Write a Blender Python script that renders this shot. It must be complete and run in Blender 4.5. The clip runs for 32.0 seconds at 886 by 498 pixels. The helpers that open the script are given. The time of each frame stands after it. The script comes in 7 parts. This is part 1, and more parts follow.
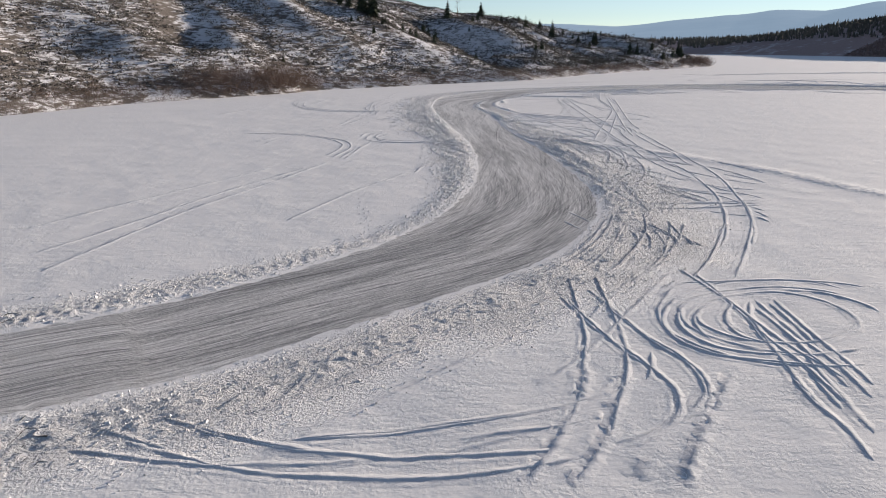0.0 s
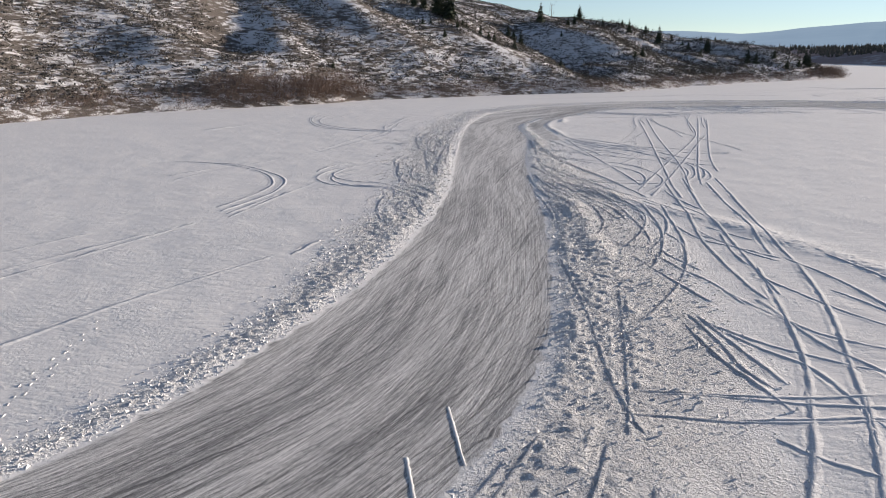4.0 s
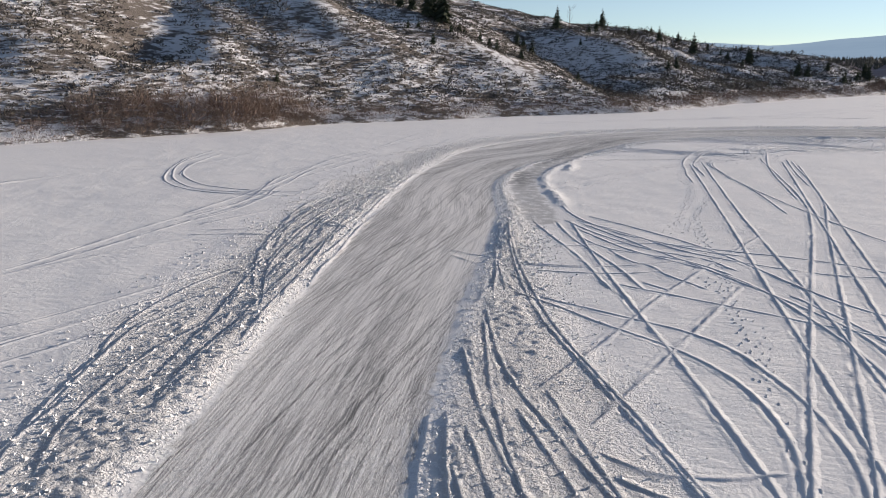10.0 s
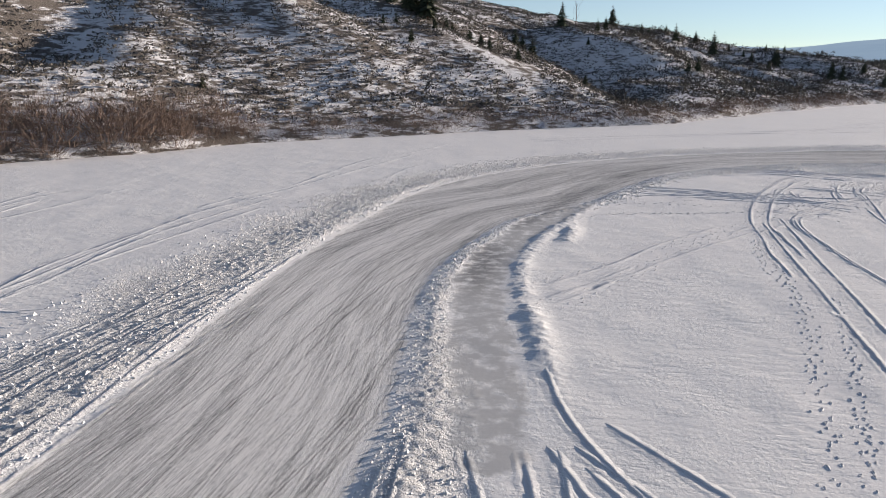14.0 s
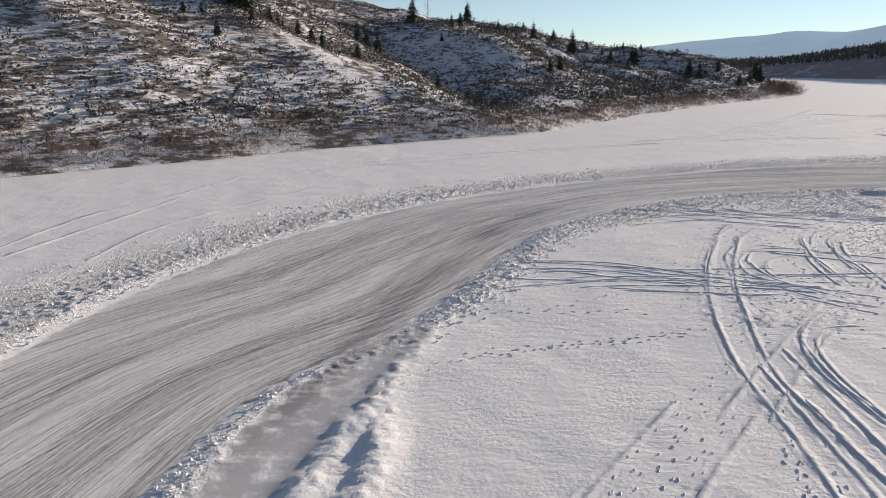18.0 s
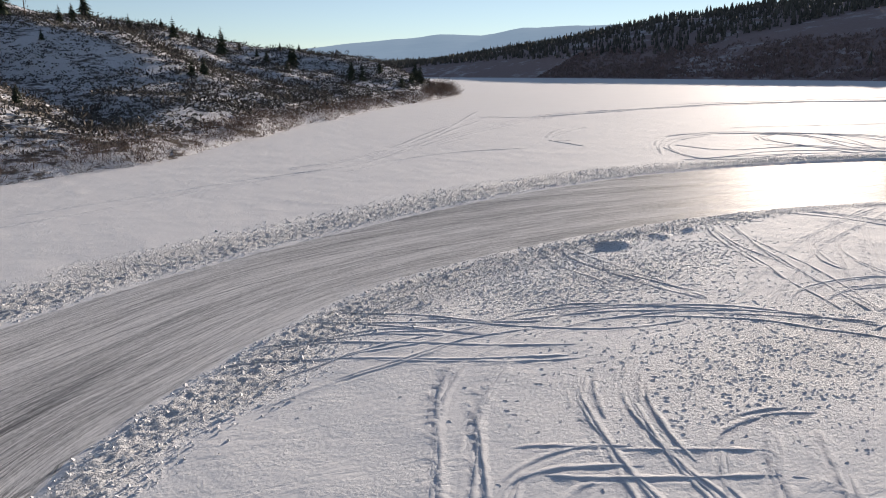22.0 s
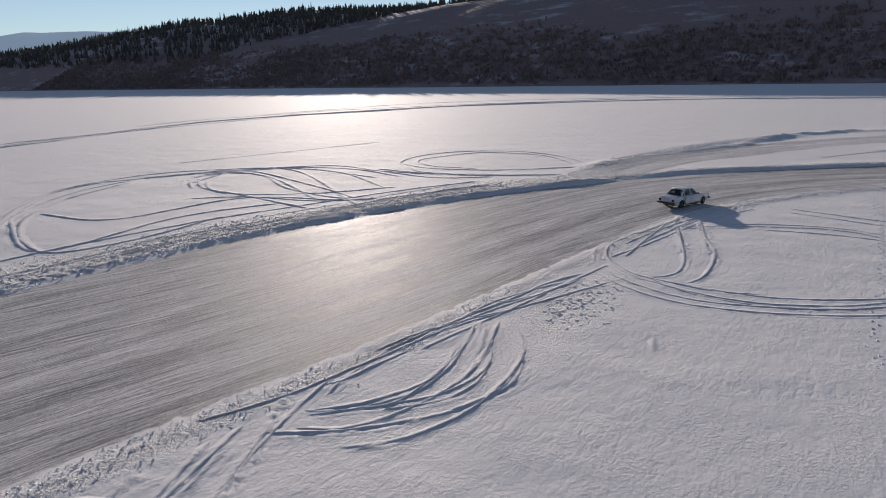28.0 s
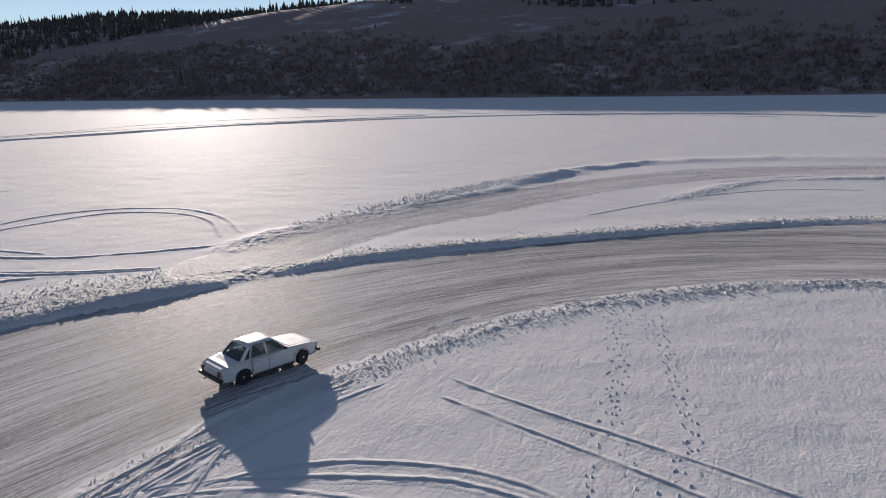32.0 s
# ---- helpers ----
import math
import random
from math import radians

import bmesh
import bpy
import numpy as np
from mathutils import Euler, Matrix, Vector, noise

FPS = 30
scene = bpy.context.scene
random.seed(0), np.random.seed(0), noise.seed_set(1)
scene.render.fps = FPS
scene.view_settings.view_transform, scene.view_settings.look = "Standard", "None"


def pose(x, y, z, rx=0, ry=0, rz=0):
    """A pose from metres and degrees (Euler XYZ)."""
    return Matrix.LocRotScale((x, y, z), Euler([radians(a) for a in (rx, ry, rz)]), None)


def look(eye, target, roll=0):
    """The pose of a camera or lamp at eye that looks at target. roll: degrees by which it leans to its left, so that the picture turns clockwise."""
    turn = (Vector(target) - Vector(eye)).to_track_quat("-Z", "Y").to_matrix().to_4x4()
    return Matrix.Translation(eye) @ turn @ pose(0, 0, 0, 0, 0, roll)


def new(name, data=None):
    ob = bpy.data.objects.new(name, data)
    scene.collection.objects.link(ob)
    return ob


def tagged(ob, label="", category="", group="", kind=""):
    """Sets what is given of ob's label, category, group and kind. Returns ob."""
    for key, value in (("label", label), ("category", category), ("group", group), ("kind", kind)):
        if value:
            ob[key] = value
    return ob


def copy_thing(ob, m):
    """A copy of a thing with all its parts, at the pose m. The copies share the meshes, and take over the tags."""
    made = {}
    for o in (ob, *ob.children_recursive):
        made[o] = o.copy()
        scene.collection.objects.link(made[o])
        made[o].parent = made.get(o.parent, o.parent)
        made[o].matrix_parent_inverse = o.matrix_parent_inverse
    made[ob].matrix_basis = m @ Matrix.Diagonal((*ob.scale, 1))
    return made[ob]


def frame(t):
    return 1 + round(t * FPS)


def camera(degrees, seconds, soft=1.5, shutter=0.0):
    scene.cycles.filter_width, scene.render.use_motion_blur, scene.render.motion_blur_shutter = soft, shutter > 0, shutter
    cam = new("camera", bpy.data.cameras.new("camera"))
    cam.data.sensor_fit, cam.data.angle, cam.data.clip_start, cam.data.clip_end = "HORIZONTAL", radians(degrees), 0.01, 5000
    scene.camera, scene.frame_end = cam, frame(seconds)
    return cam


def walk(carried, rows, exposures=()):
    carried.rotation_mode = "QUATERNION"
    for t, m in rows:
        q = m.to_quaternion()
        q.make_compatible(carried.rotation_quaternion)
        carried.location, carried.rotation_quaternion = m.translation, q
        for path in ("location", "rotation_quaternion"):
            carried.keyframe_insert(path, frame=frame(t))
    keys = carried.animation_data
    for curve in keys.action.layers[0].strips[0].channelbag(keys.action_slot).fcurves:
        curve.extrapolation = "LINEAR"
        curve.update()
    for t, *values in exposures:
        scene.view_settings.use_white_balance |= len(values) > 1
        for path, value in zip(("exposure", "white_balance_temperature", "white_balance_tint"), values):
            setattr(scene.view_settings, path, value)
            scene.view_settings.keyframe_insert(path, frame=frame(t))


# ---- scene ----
cam = camera(63.5, 32.0, soft=1.0)
METRES, EYE, TILT, LEAN, TURN = 250.0, 11.0, 0.0, 0.0, 0.0
ROWS = [
    (0.0, 0.0, 0.0, 0.0, -0.08, -15.6, 0.3),
    (0.5, 0.009, 0.0143, -0.0001, 3.05, -15.5, 0.22),
    (1.0, 0.0172, 0.0295, -0.0002, 5.44, -15.4, 0.1),
    (1.5, 0.0244, 0.0449, -0.0003, 6.62, -15.34, 0.04),
    (2.0, 0.0306, 0.06, -0.0004, 7.18, -15.24, -0.03),
    (2.5, 0.0359, 0.0741, -0.0003, 7.54, -15.23, -0.09),
    (3.0, 0.0404, 0.0877, -0.0004, 8.03, -15.17, -0.14),
    (3.5, 0.0441, 0.1011, -0.0005, 8.45, -15.16, -0.18),
    (5.5, 0.0523, 0.1592, -0.0008, 9.47, -14.85, -0.26),
    (6.0, 0.0532, 0.1748, -0.0008, 9.64, -14.77, -0.27),
    (6.5, 0.0538, 0.1905, -0.0008, 9.79, -14.68, -0.27),
    (7.0, 0.0543, 0.2064, -0.0009, 9.92, -14.6, -0.26),
    (7.5, 0.0547, 0.2225, -0.001, 10.06, -14.52, -0.24),
    (8.0, 0.0549, 0.2387, -0.0011, 10.19, -14.45, -0.26),
    (8.5, 0.0551, 0.2551, -0.0012, 10.3, -14.39, -0.27),
    (9.0, 0.0551, 0.2717, -0.0013, 10.4, -14.32, -0.27),
    (9.5, 0.0551, 0.2883, -0.0015, 10.51, -14.28, -0.27),
    (10.0, 0.055, 0.305, -0.0017, 10.61, -14.22, -0.26),
    (10.5, 0.055, 0.3216, -0.0017, 10.71, -14.18, -0.26),
    (11.0, 0.0549, 0.3383, -0.0018, 10.8, -14.14, -0.26),
    (11.5, 0.0549, 0.3548, -0.0018, 10.89, -14.1, -0.25),
    (12.0, 0.0549, 0.3711, -0.0019, 10.97, -14.07, -0.23),
    (12.5, 0.055, 0.3871, -0.0019, 11.06, -14.04, -0.24),
    (13.0, 0.0551, 0.4029, -0.0019, 11.15, -14.02, -0.24),
    (13.5, 0.0552, 0.4185, -0.002, 11.23, -14.0, -0.23),
    (15.5, 0.0549, 0.4809, -0.0023, 10.26, -13.97, -0.16),
    (16.0, 0.0556, 0.4953, -0.0024, 8.69, -13.95, -0.1),
    (16.5, 0.0565, 0.5096, -0.0025, 6.88, -13.94, 0.01),
    (17.0, 0.0576, 0.5237, -0.0025, 4.76, -13.94, 0.06),
    (17.5, 0.0591, 0.5376, -0.0023, 2.48, -13.95, 0.15),
    (18.0, 0.061, 0.5516, -0.0022, 0.5, -13.94, 0.22),
    (18.5, 0.0634, 0.5655, -0.0019, -1.37, -13.95, 0.26),
    (19.0, 0.0661, 0.5783, -0.0017, -4.4, -13.96, 0.36),
    (19.5, 0.0694, 0.5919, -0.0013, -8.48, -13.99, 0.5),
    (20.0, 0.0735, 0.6055, -0.001, -11.63, -14.0, 0.6),
    (20.5, 0.0782, 0.6188, -0.0008, -14.63, -14.01, 0.66),
    (21.0, 0.0835, 0.6319, -0.0006, -17.8, -14.01, 0.71),
    (21.5, 0.0896, 0.6446, -0.0004, -21.19, -14.04, 0.8),
    (22.0, 0.0965, 0.6567, -0.0002, -24.96, -14.06, 0.88),
    (22.5, 0.1045, 0.668, 0.0001, -28.6, -14.09, 1.0),
    (23.0, 0.1135, 0.6785, 0.0002, -32.02, -14.1, 1.08),
    (23.5, 0.1235, 0.6882, 0.0003, -35.56, -14.13, 1.12),
    (24.0, 0.1345, 0.697, 0.0005, -39.03, -14.14, 1.21),
    (24.5, 0.1463, 0.7051, 0.0006, -40.81, -14.12, 1.23),
    (25.0, 0.1587, 0.7123, 0.0006, -42.97, -14.08, 1.24),
    (25.5, 0.1718, 0.7184, 0.0006, -45.91, -14.12, 1.28),
    (26.0, 0.186, 0.7231, 0.0007, -49.15, -14.18, 1.33),
    (26.5, 0.2013, 0.7267, 0.0009, -53.23, -14.24, 1.38),
    (28.5, 0.268, 0.7329, 0.0013, -62.36, -14.13, 1.5),
    (29.0, 0.2867, 0.7335, 0.0016, -65.6, -14.12, 1.55),
    (29.5, 0.3054, 0.733, 0.0017, -67.98, -14.09, 1.55),
    (30.0, 0.3242, 0.7317, 0.0017, -69.47, -14.03, 1.55),
    (30.5, 0.3431, 0.7296, 0.0018, -70.46, -13.96, 1.49),
    (31.0, 0.3616, 0.7264, 0.0018, -70.97, -13.83, 1.43),
    (31.5, 0.3794, 0.7219, 0.0019, -71.11, -13.73, 1.32),
    (32.0, 0.3956, 0.716, 0.002, -70.99, -13.68, 1.22),
]
walk(cam, [(t, pose(0, 0, EYE, TILT, LEAN, TURN) @ pose(METRES * x, METRES * y, METRES * z, 90 + pitch, roll, yaw)) for t, x, y, z, yaw, pitch, roll in ROWS],
     [(0.0, 0.80, 6600, 11), (13.0, 0.85, 6600, 11), (19.0, 0.85, 6750, 11), (22.0, 0.73, 6650, 11.5), (25.0, 0.52, 6550, 12.5), (29.0, 0.32, 6400, 13.5), (32.0, 0.42, 6400, 13.5)])

# ---- light: low winter sun over the far hill, clear sky ----
SUN_AZ, SUN_EL = radians(52.0), radians(9.0)
world = bpy.data.worlds.new("world")
scene.world = world
world.use_nodes = True
wn = world.node_tree.nodes
sky = wn.new("ShaderNodeTexSky")
sky.sky_type, sky.sun_disc = "NISHITA", False
sky.sun_elevation, sky.sun_rotation = SUN_EL, SUN_AZ
sky.air_density, sky.dust_density, sky.ozone_density, sky.altitude = 0.8, 0.0, 2.4, 900
wn["Background"].inputs["Strength"].default_value = 0.077
pale = wn.new("ShaderNodeHueSaturation")  # winter haze
pale.inputs["Saturation"].default_value = 0.75
world.node_tree.links.new(sky.outputs["Color"], pale.inputs["Color"])
world.node_tree.links.new(pale.outputs["Color"], wn["Background"].inputs["Color"])
sun_data = bpy.data.lights.new("sun", "SUN")
sun_data.energy, sun_data.angle, sun_data.color = 4.9, radians(0.55), (1.0, 0.87, 0.745)
sun = new("sun", sun_data)
sun_dir = Vector((math.sin(SUN_AZ) * math.cos(SUN_EL), math.cos(SUN_AZ) * math.cos(SUN_EL), math.sin(SUN_EL)))
sun.matrix_world = look(sun_dir * 300, (0, 0, 0))


# ---- node helpers ----
class Mat:
    """A node material with short calls for the nodes it uses."""

    def __init__(self, name, rough=0.6, metal=0.0, spec=0.5):
        self.mat = bpy.data.materials.new(name)
        self.mat.use_nodes = True
        self.nodes, self.links = self.mat.node_tree.nodes, self.mat.node_tree.links
        self.bsdf = self.nodes["Principled BSDF"]
        self.put("Roughness", rough), self.put("Metallic", metal), self.put("Specular IOR Level", spec)

    def wire(self, value, socket):
        if isinstance(value, bpy.types.NodeSocket):
            self.links.new(value, socket)
        elif isinstance(value, (tuple, list)) and len(value) == 3 and socket.type == "RGBA":
            socket.default_value = (*value, 1)
        else:
            socket.default_value = value

    def put(self, name, value):
        self.wire(value, self.bsdf.inputs[name])

    def coords(self, scale=(1, 1, 1), source=None):
        if source is None:
            source = self.nodes.new("ShaderNodeTexCoord").outputs["Object"]
        n = self.nodes.new("ShaderNodeMapping")
        self.wire(source, n.inputs["Vector"])
        n.inputs["Scale"].default_value = scale
        return n.outputs["Vector"]

    def noise(self, vector, scale, detail=4.0, rough=0.55, warp=0.0):
        n = self.nodes.new("ShaderNodeTexNoise")
        self.wire(vector, n.inputs["Vector"])
        n.inputs["Scale"].default_value, n.inputs["Detail"].default_value = scale, detail
        n.inputs["Roughness"].default_value, n.inputs["Distortion"].default_value = rough, warp
        return n.outputs["Fac"]

    def ramp(self, fac, stops):
        n = self.nodes.new("ShaderNodeValToRGB")
        self.wire(fac, n.inputs["Fac"])
        while len(n.color_ramp.elements) < len(stops):
            n.color_ramp.elements.new(0.5)
        for e, (at, colour) in zip(n.color_ramp.elements, stops):
            e.position = at
            e.color = (*colour, 1) if isinstance(colour, tuple) else (colour, colour, colour, 1)
        return n.outputs["Color"]

    def mix(self, fac, a, b, blend="MIX"):
        n = self.nodes.new("ShaderNodeMix")
        n.data_type, n.blend_type = "RGBA", blend
        self.wire(fac, n.inputs[0]), self.wire(a, n.inputs[6]), self.wire(b, n.inputs[7])
        return n.outputs[2]

    def math(self, op, a, b=0.0, clamp=False):
        n = self.nodes.new("ShaderNodeMath")
        n.operation, n.use_clamp = op, clamp
        self.wire(a, n.inputs[0]), self.wire(b, n.inputs[1])
        return n.outputs[0]

    def attr(self, name, what="Fac"):
        n = self.nodes.new("ShaderNodeAttribute")
        n.attribute_name = name
        return n.outputs[what]

    def random(self):
        return self.nodes.new("ShaderNodeObjectInfo").outputs["Random"]

    def island(self):
        return self.nodes.new("ShaderNodeNewGeometry").outputs["Random Per Island"]

    def bump(self, height, distance=0.02, strength=1.0, normal=None):
        n = self.nodes.new("ShaderNodeBump")
        n.inputs["Distance"].default_value = distance
        self.wire(strength, n.inputs["Strength"])
        self.wire(height, n.inputs["Height"])
        if normal is not None:
            self.links.new(normal, n.inputs["Normal"])
        self.links.new(n.outputs["Normal"], self.bsdf.inputs["Normal"])
        return n.outputs["Normal"]


def plain(name, colour, rough=0.5, metal=0.0, spec=0.5, vary=0.08):
    m = Mat(name, rough, metal, spec)
    n = m.noise(m.coords(), 6.0)
    dark = tuple(c * (1 - vary) for c in colour)
    m.put("Base Color", m.mix(n, dark, colour))
    return m.mat


# ---- materials ----
def lake_surface():
    """Snow and swept ice on one sheet; 'ice', 'road', 'rut' and 'churn' come from the plan."""
    m = Mat("snow_and_ice", 0.7, 0.0, 0.1)
    at = m.coords()
    grain = m.noise(at, 7.0, 5, 0.65)
    crumb = m.ramp(m.noise(at, 6.5, 4, 0.7), [(0.40, 0.0), (0.62, 1.0)])
    broad = m.noise(at, 0.12, 4, 0.55)
    snow = m.mix(broad, (0.80, 0.80, 0.80), (0.87, 0.86, 0.85))
    snow = m.mix(m.math("MULTIPLY", grain, 0.3), snow, (0.70, 0.71, 0.74))
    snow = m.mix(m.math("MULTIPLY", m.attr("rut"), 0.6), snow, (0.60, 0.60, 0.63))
    road = m.attr("road", "Vector")
    frost = m.attr("frost")
    slant = m.nodes.new("ShaderNodeVectorRotate")
    slant.rotation_type = "Z_AXIS"
    slant.inputs["Angle"].default_value = 0.17
    m.wire(road, slant.inputs["Vector"])
    fine = m.noise(m.coords((0.22, 13.0, 1), road), 1.0, 6, 0.75, 0.5)
    skew = m.noise(m.coords((0.32, 8.0, 1), slant.outputs["Vector"]), 1.0, 6, 0.74, 0.6)
    fine = m.math("ADD", m.math("MULTIPLY", fine, 0.64), m.math("MULTIPLY", skew, 0.36))
    wide = m.noise(m.coords((0.035, 0.5, 1), road), 1.0, 4, 0.6, 0.4)
    speck = m.noise(m.coords((1.0, 2.2, 1), road), 4.0, 7, 0.85, 0.5)
    scour = m.math("ADD", m.math("MULTIPLY", fine, 0.85), m.math("ADD", -0.14, m.math("MULTIPLY", wide, 0.28)))
    scour = m.math("ADD", m.math("ADD", scour, m.math("MULTIPLY", speck, 0.38)), m.math("MULTIPLY", frost, 0.15))
    skid = m.ramp(m.noise(m.coords((0.045, 6.5, 1), slant.outputs["Vector"]), 1.0, 5, 0.7, 0.8), [(0.55, 0.0), (0.61, 1.0)])
    scour = m.math("SUBTRACT", scour, m.math("MULTIPLY", skid, 0.085))
    ice = m.ramp(scour, [(0.46, (0.15, 0.152, 0.158)), (0.56, (0.32, 0.322, 0.326)), (0.63, (0.57, 0.57, 0.57)), (0.71, (0.81, 0.80, 0.79))])
    mask = m.attr("ice")
    edge = m.math("ADD", mask, m.math("MULTIPLY", m.math("SUBTRACT", m.noise(at, 1.3, 5, 0.6), 0.5), 0.9))
    edge = m.ramp(edge, [(0.42, 0.0), (0.62, 1.0)])
    m.put("Base Color", m.mix(edge, snow, ice))
    m.put("Roughness", m.mix(edge, (0.85, 0.85, 0.85), m.ramp(scour, [(0.50, 0.47), (0.72, 0.68)])))
    m.put("Specular IOR Level", m.math("SUBTRACT", 0.10, m.math("MULTIPLY", edge, 0.0932)))
    ripple = m.noise(m.coords((0.9, 1.6, 1)), 1.4, 4, 0.6, 0.5)
    dents = m.ramp(m.noise(m.coords((0.8, 2.0, 1)), 1.3, 4, 0.6, 0.4), [(0.26, 0.0), (0.54, 1.0)])
    h = m.math("ADD", m.math("ADD", m.math("MULTIPLY", ripple, 0.3), m.math("MULTIPLY", dents, m.math("MULTIPLY", m.ramp(m.noise(at, 0.22, 3, 0.6, 0.8), [(0.40, 0.15), (0.62, 1.0)]), 0.17))), m.math("MULTIPLY", grain, m.math("MULTIPLY", m.ramp(m.noise(at, 0.35, 4, 0.6), [(0.38, 0.25), (0.64, 1.0)]), 0.38)))
    h = m.math("ADD", h, m.math("MULTIPLY", crumb, m.math("MULTIPLY", m.attr("churn"), 0.9)))
    soft = m.math("SUBTRACT", 1.0, m.math("MULTIPLY", edge, 0.85))
    n = m.bump(h, 0.075, soft)
    m.bump(m.math("ADD", fine, m.math("MULTIPLY", speck, 0.9)), 0.06, m.math("MULTIPLY", edge, 0.5), n)
    return m.mat


def packed_snow(name, tone, grain_size=9.0):
    m = Mat(name, 0.7, 0.0, 0.3)
    at = m.coords()
    n = m.noise(at, grain_size, 5, 0.65)
    m.put("Base Color", m.mix(n, tuple(c * 0.86 for c in tone), tone))
    m.bump(n, 0.05, 0.8)
    return m.mat


def hill_cover(name, soil, grass, snow_from, snow_to, size, sun_bias=0.0):
    """Dry grass and soil under patchy snow."""
    m = Mat(name, 0.9, 0.0, 0.1)
    at = m.coords((1, 1, 1.6))
    ledge = m.coords((0.45, 0.45, 2.2))
    earth = m.mix(m.noise(at, size * 2.2, 5, 0.7), soil, grass)
    patch = m.math("ADD", m.math("MULTIPLY", m.noise(at, size * 0.07, 3, 0.5), 0.35), m.math("MULTIPLY", m.noise(ledge, size * 0.5, 6, 0.75), 0.8))
    lit = m.nodes.new("ShaderNodeVectorMath")  # colour keyed to sun direction: snow thinned sunward, added on slopes in shade
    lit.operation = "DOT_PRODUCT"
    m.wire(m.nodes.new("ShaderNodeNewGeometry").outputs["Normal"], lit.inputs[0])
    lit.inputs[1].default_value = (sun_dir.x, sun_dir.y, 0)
    patch = m.math("SUBTRACT", patch, m.math("MULTIPLY", lit.outputs["Value"], sun_bias))
    if sun_bias:
        place = m.nodes.new("ShaderNodeSeparateXYZ")
        m.wire(m.coords(), place.inputs[0])
        patch = m.math("ADD", patch, m.math("MULTIPLY", m.ramp(m.math("MULTIPLY", place.outputs["X"], 0.01), [(0.0, 0.0), (0.6, 1.0)]), 0.075))
    cover = m.ramp(patch, [(snow_from, 0.0), (snow_to, 1.0)])
    m.put("Base Color", m.mix(cover, earth, (0.73, 0.73, 0.75)))
    m.bump(m.noise(at, size, 5, 0.7), 0.6, 0.7)
    return m.mat


M_LAKE = lake_surface()
M_CLUMP = packed_snow("broken_snow", (0.82, 0.82, 0.82), 5.0)
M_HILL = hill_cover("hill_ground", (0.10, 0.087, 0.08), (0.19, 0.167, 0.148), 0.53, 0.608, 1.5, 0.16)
# far hill tones raised: the bright haze over it is put into the colour
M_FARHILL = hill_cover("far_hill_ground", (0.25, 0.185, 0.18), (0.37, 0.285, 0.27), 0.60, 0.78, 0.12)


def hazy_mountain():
    """Far range, its air haze put into a bluish colour and a faint glow."""
    m = Mat("mountain_haze", 0.95, 0.0, 0.0)
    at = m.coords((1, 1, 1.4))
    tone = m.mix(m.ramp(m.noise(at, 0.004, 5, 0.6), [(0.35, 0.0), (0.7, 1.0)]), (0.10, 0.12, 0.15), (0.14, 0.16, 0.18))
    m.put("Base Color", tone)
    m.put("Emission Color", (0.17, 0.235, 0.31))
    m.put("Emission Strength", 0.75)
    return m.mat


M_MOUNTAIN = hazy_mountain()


def foliage(name, a, b):
    m = Mat(name, 0.8, 0.0, 0.15)
    m.put("Base Color", m.mix(m.island(), a, b))
    return m.mat


M_SAGE = foliage("sagebrush", (0.085, 0.080, 0.073), (0.20, 0.186, 0.162))
M_WILLOW = foliage("willow_twigs", (0.115, 0.082, 0.066), (0.27, 0.20, 0.162))
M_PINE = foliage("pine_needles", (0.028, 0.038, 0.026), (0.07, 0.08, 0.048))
# far needles paler than near ones: distance haze put into their colour
M_FARPINE = foliage("hazed_pine_needles", (0.06, 0.06, 0.052), (0.13, 0.12, 0.10))
M_JUNIPER = foliage("juniper", (0.05, 0.047, 0.042), (0.13, 0.115, 0.10))
M_BRUSH = foliage("dark_brush", (0.19, 0.14, 0.13), (0.31, 0.23, 0.21))
M_BARK = plain("bark", (0.13, 0.09, 0.065), 0.9)


# ---- geometry helpers ----
def mesh_from(name, verts, faces, material, smooth=False):
    me = bpy.data.meshes.new(name)
    verts = np.asarray(verts, dtype=np.float32)
    faces = np.asarray(faces, dtype=np.int32)
    k = faces.shape[1]
    me.vertices.add(len(verts)), me.loops.add(faces.size), me.polygons.add(len(faces))
    me.vertices.foreach_set("co", verts.ravel())
    me.loops.foreach_set("vertex_index", faces.ravel())
    me.polygons.foreach_set("loop_start", np.arange(0, faces.size, k, dtype=np.int32))
    me.polygons.foreach_set("loop_total", np.full(len(faces), k, dtype=np.int32))
    me.polygons.foreach_set("use_smooth", np.full(len(faces), smooth, dtype=bool))
    me.materials.append(material)
    me.update(calc_edges=True)
    return me


def grid_faces(nx, ny):
    i = (np.arange(ny - 1)[:, None] * nx + np.arange(nx - 1)[None, :]).ravel()
    return np.stack([i, i + 1, i + 1 + nx, i + nx], 1)


def lattice(ix, iy, seed):
    h = (ix.astype(np.int64) * 374761393 + iy.astype(np.int64) * 668265263 + seed * 982451653) & 0xFFFFFFFF
    h = ((h ^ (h >> 13)) * 1274126177) & 0xFFFFFFFF
    return ((h ^ (h >> 16)) & 0xFFFF) / 65535.0


def value_noise(x, y, seed=0):
    ix, iy = np.floor(x), np.floor(y)
    fx, fy = x - ix, y - iy
    fx, fy = fx * fx * (3 - 2 * fx), fy * fy * (3 - 2 * fy)
    a = lattice(ix, iy, seed) * (1 - fx) + lattice(ix + 1, iy, seed) * fx
    b = lattice(ix, iy + 1, seed) * (1 - fx) + lattice(ix + 1, iy + 1, seed) * fx
    return a * (1 - fy) + b * fy


